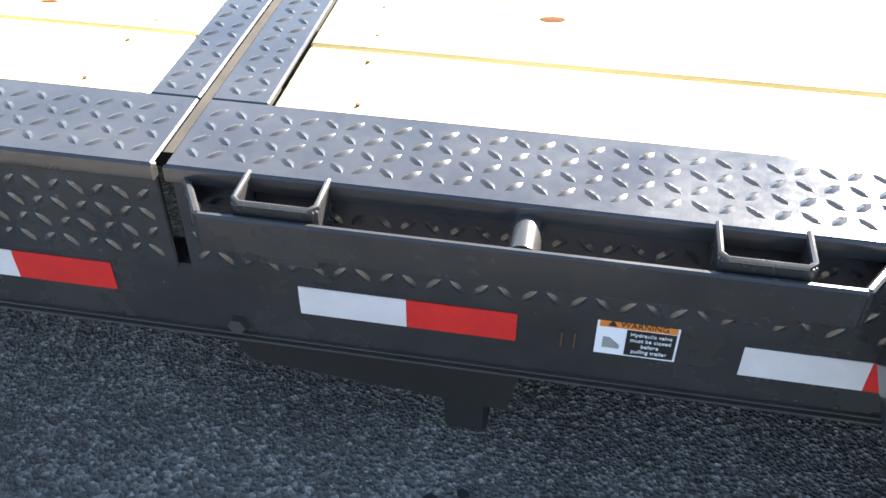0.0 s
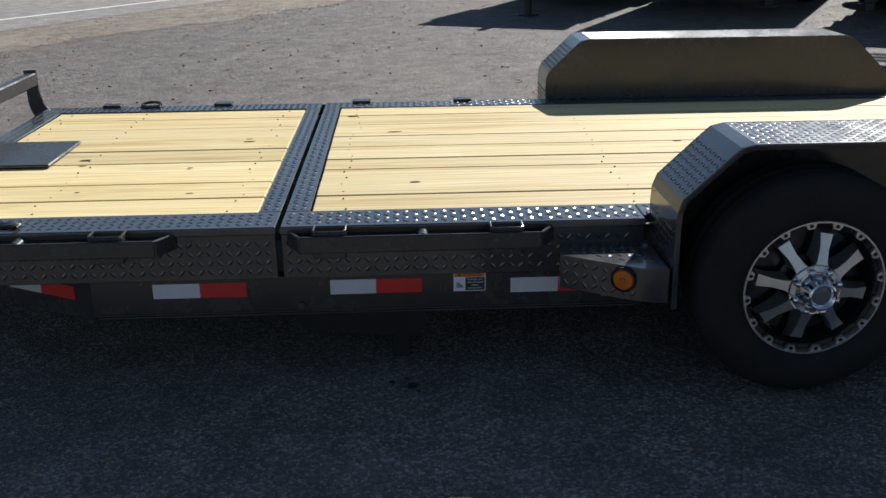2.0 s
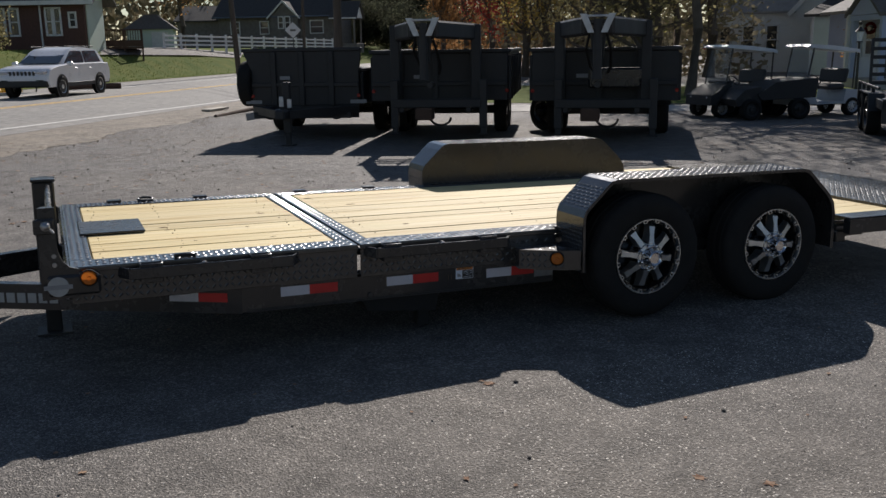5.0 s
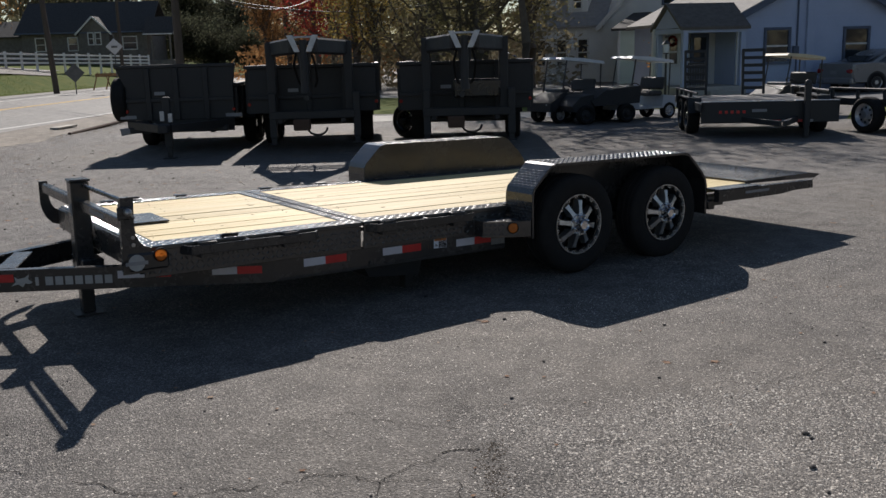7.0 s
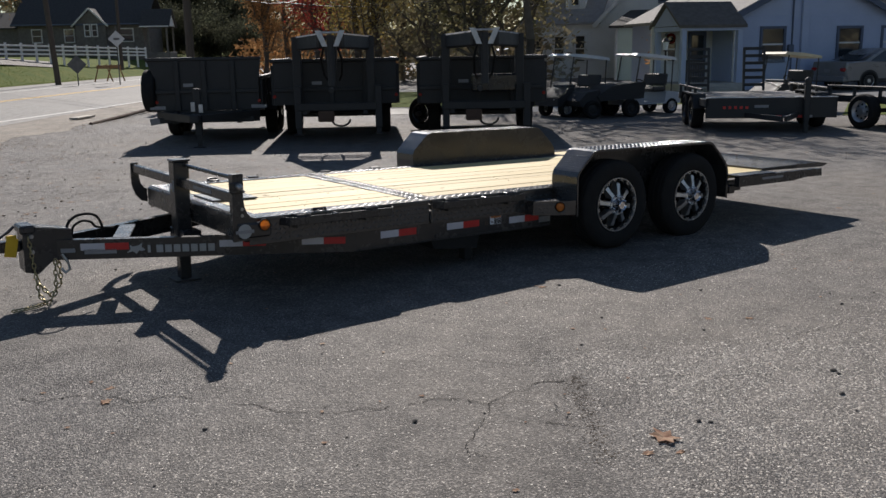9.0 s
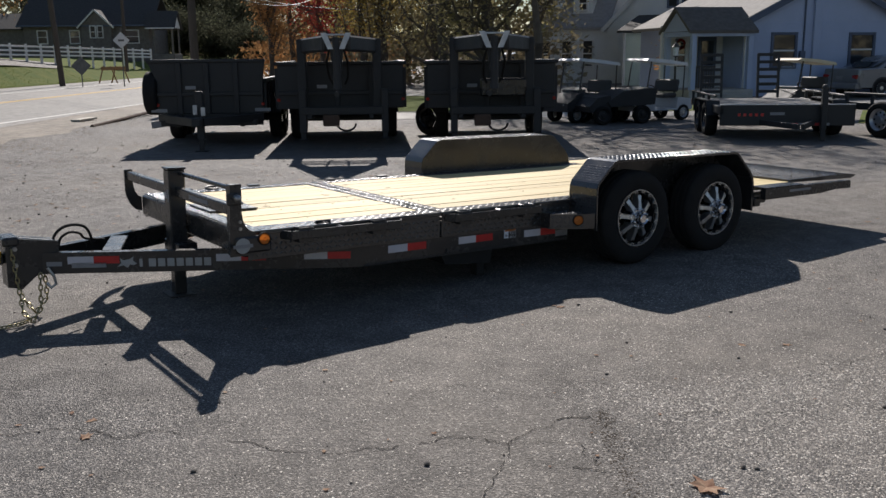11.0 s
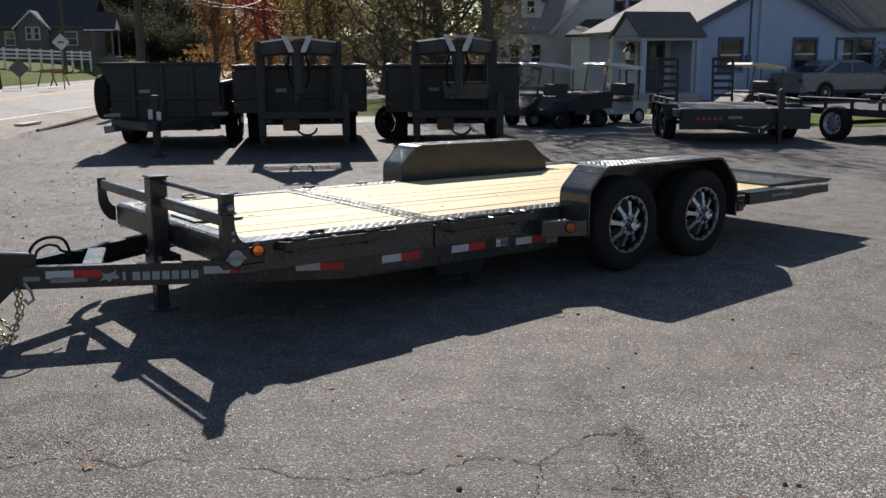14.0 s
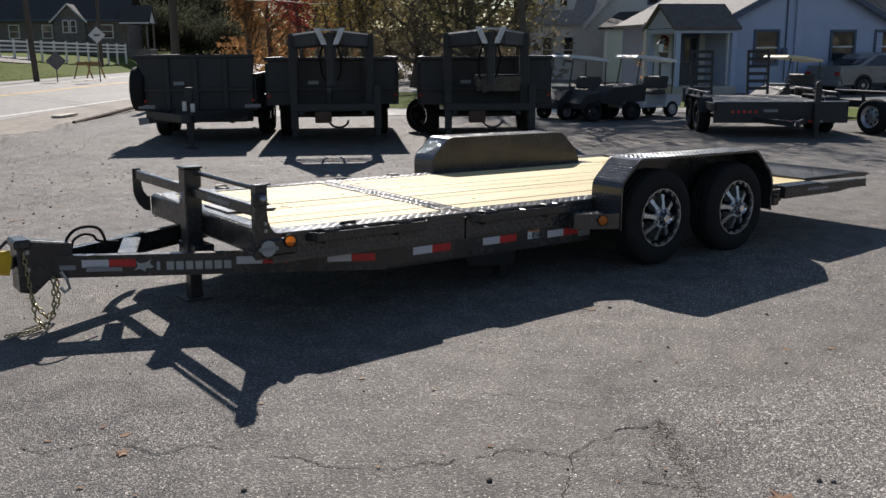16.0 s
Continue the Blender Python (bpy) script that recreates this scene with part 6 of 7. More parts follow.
# ---- parked vehicles ----
SILVER = material("silver_car_paint", (0.23, 0.23, 0.235), (0.20, 0.20, 0.205), 3, 0.25, 0.35, metal=0.15, coat=0.6)
WHITEPAINT = material("white_car_paint", (0.76, 0.76, 0.78), (0.72, 0.72, 0.74), 3, 0.25, 0.35, coat=0.6)
GREYBLUE = material("grey_blue_car_paint", (0.22, 0.27, 0.33), (0.19, 0.24, 0.3), 3, 0.3, 0.4, metal=0.4, coat=0.5)
TRIMBLACK = material("black_plastic_trim", (0.02, 0.02, 0.021), (0.03, 0.03, 0.03), 6, 0.5, 0.65)
LIGHTLENS = material("clear_lamp_lens", (0.6, 0.6, 0.62), (0.5, 0.5, 0.52), 12, 0.1, 0.2, metal=0.4)
CARTWHITE = material("white_cart_body", (0.40, 0.45, 0.52), (0.35, 0.4, 0.46), 4, 0.3, 0.45, coat=0.4)
CARTDARK = material("dark_cart_body", (0.028, 0.028, 0.029), (0.042, 0.041, 0.041), 4, 0.6, 0.75, spec=0.3)
ROOF_W = material("white_cart_roof", (0.70, 0.72, 0.74), (0.6, 0.62, 0.64), 4, 0.4, 0.5)
ROOF_T = material("tan_cart_roof", (0.66, 0.58, 0.42), (0.58, 0.5, 0.36), 4, 0.45, 0.55)
SEAT = material("dark_vinyl_seat", (0.03, 0.03, 0.032), (0.05, 0.048, 0.045), 8, 0.55)
SHEET = clear_pane("windscreen_sheet")
OLDBLACK = material("weathered_black_paint", (0.026, 0.026, 0.027), (0.040, 0.039, 0.039), 3, 0.42, 0.62, bump=0.05, bump_scale=60, spec=0.35)
GLOSSBOX = material("glossy_black_box", (0.016, 0.016, 0.017), (0.026, 0.025, 0.025), 5, 0.2, 0.35, coat=0.5)
GALV = material("galvanised_plate", (0.55, 0.56, 0.58), (0.42, 0.43, 0.45), 9, 0.35, 0.5, metal=0.7)


def plain_wheel(parent, x, y, z, r, w, rim=ALU, side=-1, label="black tyre on a steel wheel"):
    """A smaller-detail wheel: rounded tyre, dished rim with holes, hub."""
    t = part("wheel", Shape().lathe([(r * .62, -w * .4), (r * .7, -w * .5), (r * .9, -w * .5), (r * .98, -w * .4), (r, -w * .25), (r, w * .25), (r * .98, w * .4), (r * .9, w * .5), (r * .7, w * .5), (r * .62, w * .4)], n=28), RUBBER, parent, label, at=pose(x, y, z))
    s = Shape().lathe([(r * .63, side * w * .46), (r * .58, side * w * .40), (r * .5, side * w * .2), (r * .25, side * w * .28), (r * .2, side * w * .45), (1e-4, side * w * .46)], n=28)
    part("rim", s, rim, t)
    h = Shape()
    for i in range(8):
        a = i * math.pi / 4
        h.rod((r * .4 * math.cos(a), side * w * .20, r * .4 * math.sin(a)), (r * .4 * math.cos(a), side * w * .262, r * .4 * math.sin(a)), r * .07, n=7)
    tagged(part("rim_holes", h, TRIMBLACK, t), kind="stuff")
    return t


def dump_trailer(m, label, goose, L=3.9, W2=2.24, lo=0.64, hi=1.40, spare=False, track=1.6, wx=-2.0, box=False):
    """Local axes: x towards the tongue, origin on the ground under the bed's front."""
    t = thing("dump_trailer", label, "dump trailer", m, group="parked dump trailers")
    h = W2 / 2
    back = pose(-0.4, 0, 0) if goose else pose(0, 0, 0)
    bed = part("bed_front", Shape().span((-0.06, -h, lo), (0, h, hi), 0.01), OLDBLACK, t, "black steel bed front wall", at=back)
    for y in (-h, h - 0.05):
        sd = part("bed_side", Shape().span((-L, y, lo), (-0.06, y + 0.05, hi if goose or y < 0 else hi - 0.34), 0.01), OLDBLACK, t, at=back)
        for i in range(7):
            yy = y - 0.05 if y < 0 else y + 0.05
            part("side_stake", Shape().span((-L + 0.1 + i * (L - 0.3) / 6, yy, lo), (-L + 0.2 + i * (L - 0.3) / 6, yy + 0.05, hi - (0.05 if goose or y < 0 else 0.36)), 0.006), OLDBLACK, sd)
    part("bed_floor", Shape().span((-L, -h + 0.05, lo), (-0.06, h - 0.05, lo + 0.06), 0), OLDBLACK, t, at=back)
    part("tail_gate", Shape().span((-L - 0.05, -h, lo), (-L, h, hi if goose else hi - 0.34), 0.01), OLDBLACK, t, at=back)
    part("top_rail", Shape().span((-0.09, -h - (0.05 if goose else 0.15), hi), (0.03, h + 0.05, hi + 0.06), 0.012), OLDBLACK, t, at=back)
    for y, zt in ((-h - (0.05 if goose else 0.15), hi), (h - 0.03, hi if goose else hi - 0.34)):
        part("top_rail", Shape().span((-L - 0.05, y, zt), (-0.09, y + 0.08, zt + 0.06), 0.012), OLDBLACK, t, at=back)
    for y in (-h * .62, -h * .1, h * .45):
        part("front_stake", Shape().span((0.0, y, lo), (0.05, y + 0.09, hi), 0.008), OLDBLACK, bed)
    part("front_cross", Shape().span((0.0, -h, 0.88), (0.045, h, 0.95), 0.008), OLDBLACK, bed)
    for y in (-track * .33, track * .33):
        part("chassis_rail", Shape().span((-L, y - 0.04, lo - (0.14 if goose else 0.22)), (0.25, y + 0.04, lo - 0.01), 0.008), OLDBLACK, t)
    part("front_crossmember", Shape().span((0.17, -h * (0.62 if goose else .9), lo - (0.07 if goose else 0.2)), (0.27, h * (0.66 if goose else .9), lo + (0.06 if goose else -0.1)), 0.01), OLDBLACK, t)
    for y in () if goose else (-h * .98, h * .98):
        part("white_tape", Shape().span((0.0, y - 0.14, lo + 0.03), (0.004, y + 0.14, lo + 0.09), 0), TAPE_DIM, t)
    for y in (-h - 0.02, h + 0.02):
        part("marker_light", Shape().rod((0.0, y * 0.97, lo + 0.16), (0.03, y * 0.97, lo + 0.16), 0.03), REDLENS, t, "small red side lamp", at=back)
    part("white_label", Shape().span((0.051, -0.42, 1.0), (0.054, -0.24, 1.06), 0), TAPE_DIM, bed)
    for i in range(2):
        for y, sgn in ((-track / 2 - 0.1, -1), (track / 2 + 0.1, 1)):
            plain_wheel(t, wx - 0.85 * i, y, 0.37, 0.37, 0.23, ALU_DARK, sgn)
        part("axle", Shape().rod((wx - 0.85 * i, -track / 2, 0.37), (wx - 0.85 * i, track / 2, 0.37), 0.05), DULL, t)
    for y in (-track / 2 - 0.22, track / 2 - 0.0):
        part("wheel_fender", Shape().prism([(wx - 1.35, 0.5), (wx - 1.2, 0.77), (wx + 0.35, 0.77), (wx + 0.5, 0.5), (wx + 0.47, 0.5), (wx + 0.32, 0.75), (wx - 1.18, 0.75), (wx - 1.32, 0.5)], y, y + 0.24), OLDBLACK, t)
    if goose:
        for sgn in (-1, 1):
            part("neck_post", Shape().span((-0.08, 0.64 * sgn - 0.075, lo - 0.1), (0.12, 0.64 * sgn + 0.075, 1.84), 0.015), OLDBLACK, t, "black steel gooseneck post")
            part("neck_beam", Shape().bar((-0.08, 0.64 * sgn, 1.72), (1.30, 0.16 * sgn, 1.75), 0.12, 0.25, bev=0.03), OLDBLACK, t, "deep black gooseneck beam")
            part("rack_arm", Shape().bar((-0.56, 0.62 * sgn, 1.81), (-0.08, 0.64 * sgn, 1.81), 0.07, 0.05, bev=0.006), OLDBLACK, t)
            part("hitch_plate", Shape().prism([(0.045 * sgn, 1.66), (0.13 * sgn, 1.66), (0.24 * sgn, 1.91), (0.15 * sgn, 1.91)], 1.38, 1.41, "x"), GALV, t, "bright slanted hitch plate")
            part("landing_leg", Shape().span((0.13, 0.06 + 0.70 * sgn - 0.06, 0.26), (0.25, 0.06 + 0.70 * sgn + 0.06, 1.0), 0.01).span((0.15, 0.06 + 0.70 * sgn - 0.045, 0.17), (0.23, 0.06 + 0.70 * sgn + 0.045, 0.26), 0.008).span((0.11, 0.06 + 0.70 * sgn - 0.08, 0.15), (0.27, 0.06 + 0.70 * sgn + 0.08, 0.17), 0.004), OLDBLACK, t, "square drop leg, drawn up")
            part("hose", Shape().tube([(1.28, 0.1 * sgn, 1.70), (1.15, 0.17 * sgn, 1.45), (0.6, 0.15 * sgn, 1.2), (0.41, 0.1 * sgn, 1.10)], 0.02, 6), RUBBER, t)
        part("coupler_tube", Shape().rod((1.33, 0, 1.12), (1.33, 0, 1.84), 0.06), OLDBLACK, t)
        part("coupler_gusset", Shape().prism([(-0.11, 1.66), (0.11, 1.66), (0.07, 1.30), (-0.07, 1.30)], 1.19, 1.27, "x"), OLDBLACK, t, "tapered black plate behind the coupler")
        part("coupler_socket", Shape().rod((1.33, 0, 1.04), (1.33, 0, 1.14), 0.07, 0.06), OLDBLACK, t)
        part("hitch_cross", Shape().span((1.36, -0.16, 1.865), (1.41, 0.16, 1.895), 0.008), GALV, t)
        for i in range(6):
            part("neck_slat", Shape().span((0.14 + i * 0.19, -0.56 + 0.07 * i, 1.78), (0.27 + i * 0.19, 0.56 - 0.07 * i, 1.83), 0.005), OLDBLACK, t)
        for x in (-0.54, -0.36, -0.18):
            part("rack_slat", Shape().span((x, -0.59, 1.785), (x + 0.07, 0.59, 1.82), 0.004), OLDBLACK, t)
        if box:
            part("pump_box", Shape().span((0.06, -0.20, 0.86), (0.20, 0.58, 1.16), 0.03), GLOSSBOX, t, "glossy black pump box")
        part("box_latch", Shape().rod((0.05, -0.05, 0.92), (0.40, -0.05, 0.92), 0.045), DULL, t)
        part("looped_cable", Shape().tube([(0.3, 0.1 + 0.16 * math.cos(a), 0.42 + 0.12 * math.sin(a)) for a in [math.pi + i * math.pi / 8 for i in range(9)]], 0.02, 6), RUBBER, t)
        part("hung_box", Shape().span((0.1, -0.30, 0.38), (0.35, -0.02, 0.57), 0.02), TIMBER, t)
    else:
        for y in (-0.9, 0.9):
            part("tongue_channel", Shape().bar((0.0, y, 0.5), (1.25, y * 0.08, 0.5), 0.07, 0.13), OLDBLACK, t)
        part("coupler", Shape().span((1.2, -0.08, 0.44), (1.5, 0.08, 0.58), 0.02), OLDBLACK, t)
        part("jack", Shape().span((1.02, -0.06, 0.2), (1.12, 0.06, 1.0), 0.01).span((1.04, -0.04, 0.02), (1.10, 0.04, 0.2), 0.005).span((0.98, -0.1, 0.0), (1.16, 0.1, 0.02), 0.003), OLDBLACK, t, "drop-leg jack")
        part("hanging_bracket", Shape().span((1.13, -0.10, 0.62), (1.16, -0.03, 0.78), 0.004).span((1.13, 0.03, 0.6), (1.16, 0.10, 0.74), 0.004), GALV, t)
        part("mud_board", Shape().box((0.03, -0.75, 0.42), (0.03, 0.62, 0.12), (8, 0, 0), 0.006), TAPE_DIM, t)
        # Dark sheet stands in for the shade under the bed.
        part("front_apron", Shape().span((-0.03, -h + 0.02, 0.36), (-0.002, h - 0.02, lo - 0.002), 0.005), OLDBLACK, t, "dark sheet standing in for the shade below the bed front")
        part("flared_front", Shape().prism([(-h, hi - 0.30), (-h - 0.13, hi), (h + 0.04, hi), (h, hi - 0.30)], -0.07, 0.005, "x"), OLDBLACK, t, "flared upper front board")
        part("flared_side", Shape().prism([(-h, hi - 0.30), (-h - 0.13, hi), (-h - 0.09, hi + 0.02), (-h + 0.04, hi - 0.28)], -L, -0.07, "x"), OLDBLACK, t, "flared upper side board")
    if spare:
        s = plain_wheel(t, 0, 0, 0, 0.385, 0.23, ALU_DARK, 1, "spare tyre hung on the bed side")
        s.matrix_basis = pose(-0.25, -h - 0.12, 0.93)
    return t


dump_trailer(pose(2.68, 10.98, 0, 0, 0, -121), "black steel bumper-pull dump trailer with a spare tyre on its side", False, W2=1.86, lo=0.57, hi=1.46, spare=True, wx=-1.75, track=1.72)
dump_trailer(pose(4.36, 9.26, 0, 0, 0, -120.5), "black steel gooseneck dump trailer parked on asphalt", True, W2=2.22)
dump_trailer(pose(6.38, 7.60, 0, 0, 0, -126), "black steel gooseneck dump trailer beside a spare wheel", True, box=True)


def flatbed(m, label, ramps=True, rim=ALU_DARK, w=1.85, z=0.60, wx=0.0, rear=-2.2, wheel_y=1.06, fenders=True):
    """Local axes: x towards the tongue, origin under the axle centre."""
    t = thing("flatbed_trailer", label, "flatbed trailer", m, group="parked flatbed trailers")
    h = w / 2
    for y in (-h, h - 0.06):
        part("side_rail", Shape().span((rear, y, z - 0.14), (1.2, y + 0.06, z), 0.008), TRIMBLACK, t)
    for i in range(9):
        part("plank", Shape().span((rear + 0.05, -h + 0.065 + i * (w - 0.13) / 9, z - 0.05), (1.13, -h + 0.058 + (i + 1) * (w - 0.13) / 9, z - 0.01), 0.004), DULL, t)
    part("front_rail", Shape().span((1.14, -h, z - 0.34), (1.2, h, z + 0.025), 0.008), TRIMBLACK, t)
    # Pale strips paint in the broken sunlit line along the header top.
    for a, b in ((0.0, 0.40), (0.43, 0.60), (0.68, 1.0)):
        part("header_edge", Shape().span((1.13, -h + w * a, z + 0.026), (1.21, -h + w * b, z + 0.040), 0.003), GALV, t, "pale metal strip along the top edge")
    for y in (-h - 0.02, h - 0.04):
        part("top_pipe", Shape().rod((rear + 0.2, y + 0.03, z + 0.16), (0.6, y + 0.03, z + 0.16), 0.022), TRIMBLACK, t)
        for i in range(4):
            part("stake", Shape().span((rear + 0.25 + i * 0.62, y, z - 0.1), (rear + 0.30 + i * 0.62, y + 0.05, z + 0.15), 0.004), TRIMBLACK, t)
    for y in (-0.45, 0.45):
        part("tongue_channel", Shape().bar((1.2, y, z - 0.28), (2.1, y * .07, z - 0.29), 0.06, 0.09), TRIMBLACK, t)
    jy = 0.6 if fenders else h - 0.15
    part("jack", Shape().span((1.22, jy - 0.05, 0.2), (1.32, jy + 0.05, 0.94), 0.01).span((1.23, jy - 0.04, 0.0), (1.31, jy + 0.04, 0.2), 0.005), TRIMBLACK, t, "drop-leg jack")
    part("jack_cap", Shape().ball((1.27, jy, 0.93), 0.06, 6), DULL, t)
    part("jack_crank", Shape().bar((1.27, jy, 0.86), (1.40, jy - 0.16, 0.86), 0.02, 0.02), DULL, t)
    for i in range(2 if fenders else 1):
        for y, s in ((-wheel_y, -1), (wheel_y, 1)):
            plain_wheel(t, wx - 0.8 * i, y, 0.32, 0.32, 0.22, rim, s)
    part("axle", Shape().rod((wx, -wheel_y, 0.32), (wx, wheel_y, 0.32), 0.04), DULL, t)
    for y in (-wheel_y - 0.12, wheel_y - 0.12) if fenders else ():
        part("fender", Shape().prism([(wx - 1.25, 0.4), (wx - 1.1, 0.67), (wx + 0.3, 0.67), (wx + 0.45, 0.4), (wx + 0.42, 0.4), (wx + 0.28, 0.65), (wx - 1.08, 0.65), (wx - 1.22, 0.4)], y, y + 0.24), TRIMBLACK, t)
    part("white_tape", Shape().span((1.202, -0.30, z - 0.15), (1.206, -0.05, z - 0.10), 0), TAPE_DIM, t)
    for i in range(5):
        part("red_tape", Shape().span((1.202, -h + 0.30 + i * 0.10, z - 0.17), (1.206, -h + 0.35 + i * 0.10, z - 0.12), 0), TAPE_R, t)
    for i in range(4):
        part("low_tape", Shape().span((1.202, 0.02 + i * 0.18, z - 0.335), (1.206, 0.19 + i * 0.18, z - 0.29), 0), TAPE_DIM if i % 2 else TAPE_R, t)
    if ramps:
        for y in (-0.95, 0.22):
            r = part("loading_ramp", Shape().bar((-2.22, y, z), (-2.32, y, z + 0.92), 0.05, 0.05, up=(1, 0, 0)).bar((-2.22, y + 0.42, z), (-2.32, y + 0.42, z + 0.92), 0.05, 0.05, up=(1, 0, 0)), TRIMBLACK, t, "upright ladder-type loading ramp")
            for i in range(6):
                k = (i + 0.5) / 6
                part("ramp_rung", Shape().span((-2.25 - 0.1 * k, y, z + 0.92 * k + 0.02), (-2.20 - 0.1 * k, y + 0.42, z + 0.92 * k + 0.085), 0.006), TRIMBLACK, r)
    return t


flatbed(pose(11.80, 5.92, 0, 0, 0, -131), "black flatbed trailer with two upright loading ramps", w=2.32, wheel_y=1.14)
flatbed(pose(13.88, 4.05, 0, 0, 0, -104), "low black flatbed trailer with pale steel wheels", False, GALV, rear=-1.3, fenders=False)


# ---- golf carts ----
def golf_cart(m, label, body, roof, dark_cowl=False, roof_z=1.52):
    t = thing("golf_cart", label, "golf cart", m, group="parked golf carts")
    part("body", Shape().prism([(-1.05, 0.30), (-1.1, 0.62), (-0.5, 0.68), (-0.45, 0.36), (0.35, 0.33), (0.45, 0.72), (0.80, 0.74), (1.12, 0.56), (1.15, 0.32)], -0.52, 0.52), body, t, "moulded cart body")
    part("front_cowl", Shape().prism([(0.45, 0.7), (0.5, 0.86), (0.72, 0.80), (1.1, 0.58)], -0.46, 0.46), CARTDARK if dark_cowl else body, t)
    part("seat", Shape().span((-0.5, -0.5, 0.66), (0.02, 0.5, 0.80), 0.05), SEAT, t)
    part("backrest", Shape().box((-0.52, 0, 1.0), (0.1, 1.0, 0.36), (0, -10, 0), 0.04), SEAT, t)
    part("floor", Shape().span((-0.05, -0.5, 0.28), (0.5, 0.5, 0.33), 0), TRIMBLACK, t)
    part("roof", Shape().prism([(-0.92, roof_z - 0.14), (-0.88, roof_z - 0.05), (-0.1, roof_z + 0.05), (0.58, roof_z + 0.09), (0.68, roof_z + 0.03), (0.6, roof_z + 0.01), (-0.8, roof_z - 0.12)], -0.46, 0.46), roof, t, "moulded flat roof")
    for y in (-0.43, 0.41):
        part("front_post", Shape().bar((0.62, y, 0.8), (0.45, y, roof_z), 0.03, 0.03), DULL, t)
        part("rear_post", Shape().bar((-0.78, y, 0.66), (-0.82, y, roof_z - 0.08), 0.03, 0.03), DULL, t)
    part("windscreen", Shape().bar((0.60, 0, 0.84), (0.46, 0, roof_z - 0.03), 0.9, 0.006, up=(1, 0, 0)), SHEET, t, "clear plastic windscreen").visible_shadow = False
    part("dash", Shape().span((0.38, -0.4, 0.84), (0.56, 0.4, 0.92), 0.02), TRIMBLACK, t)
    part("steering_column", Shape().rod((0.5, 0.22, 0.6), (0.22, 0.22, 0.92), 0.022), TRIMBLACK, t)
    part("steering_wheel", Shape().tube([(0.22 + 0.11 * math.sin(a), 0.22 + 0.16 * math.cos(a), 0.92 + 0.11 * math.sin(a)) for a in [i * math.pi / 8 for i in range(16)]], 0.016, 6, True), TRIMBLACK, t)
    for x in (-0.72, 0.78):
        for y, s in ((-0.45, -1), (0.45, 1)):
            plain_wheel(t, x, y, 0.23, 0.23, 0.2, GALV, s)
    for y in (-0.33, 0.33):
        part("headlight", Shape().ball((1.1, y, 0.5), 0.06, 6, (0.5, 1.3, 1)), LIGHTLENS, t)
    return t


def at_view(px, d, turn, scale=1.0):
    x, y = view(px, d)
    return pose(x, y, 0, 0, 0, turn) @ Matrix.Scale(scale, 4)


golf_cart(at_view(968, 21.8, 178, 0.80), "dark golf cart with a white roof parked beside trailers", CARTDARK, ROOF_W, True, 1.72)
golf_cart(at_view(1084, 22, 174, 0.80), "pale blue-white golf cart with a white roof", CARTWHITE, ROOF_W, True, 1.70)
golf_cart(at_view(1336, 23, 172, 0.80), "golf cart with a tan roof behind a flatbed trailer", CARTDARK, ROOF_T, False, 1.66)
golf_cart(at_view(1622, 24, 178, 0.82), "golf cart with a white roof behind parked trailers", CARTDARK, ROOF_W, False, 1.7)
util = thing("utility_cart", "dark low utility cart with a tipping cargo bed", "utility cart", at_view(1022, 21.2, 165, 0.8))
part("cargo_bed", Shape().prism([(-0.9, 0.52), (-0.95, 0.98), (0.15, 0.90), (0.6, 0.62), (0.5, 0.48)], -0.6, 0.6), CARTDARK, util)
part("bed_trim", Shape().bar((-0.95, -0.62, 0.96), (0.5, -0.62, 0.66), 0.03, 0.04), GALV, util)
part("nose", Shape().prism([(0.5, 0.36), (0.5, 0.8), (0.9, 0.74), (1.15, 0.5), (1.1, 0.34)], -0.55, 0.55), CARTDARK, util)
for x in (-0.5, 0.75):
    for y, s in ((-0.55, -1), (0.55, 1)):
        plain_wheel(util, x, y, 0.26, 0.26, 0.22, TRIMBLACK, s)
sp = thing("spare_wheel", "loose trailer wheel standing beside a dump trailer", "wheel", pose(*view(700, 18.2), 0.33, 0, 0, -75))
plain_wheel(sp, 0, 0, 0, 0.33, 0.21, ALU_DARK, -1)
part("hub_stub", Shape().rod((0, -0.1, 0), (0, -0.2, 0), 0.05), DULL, sp)


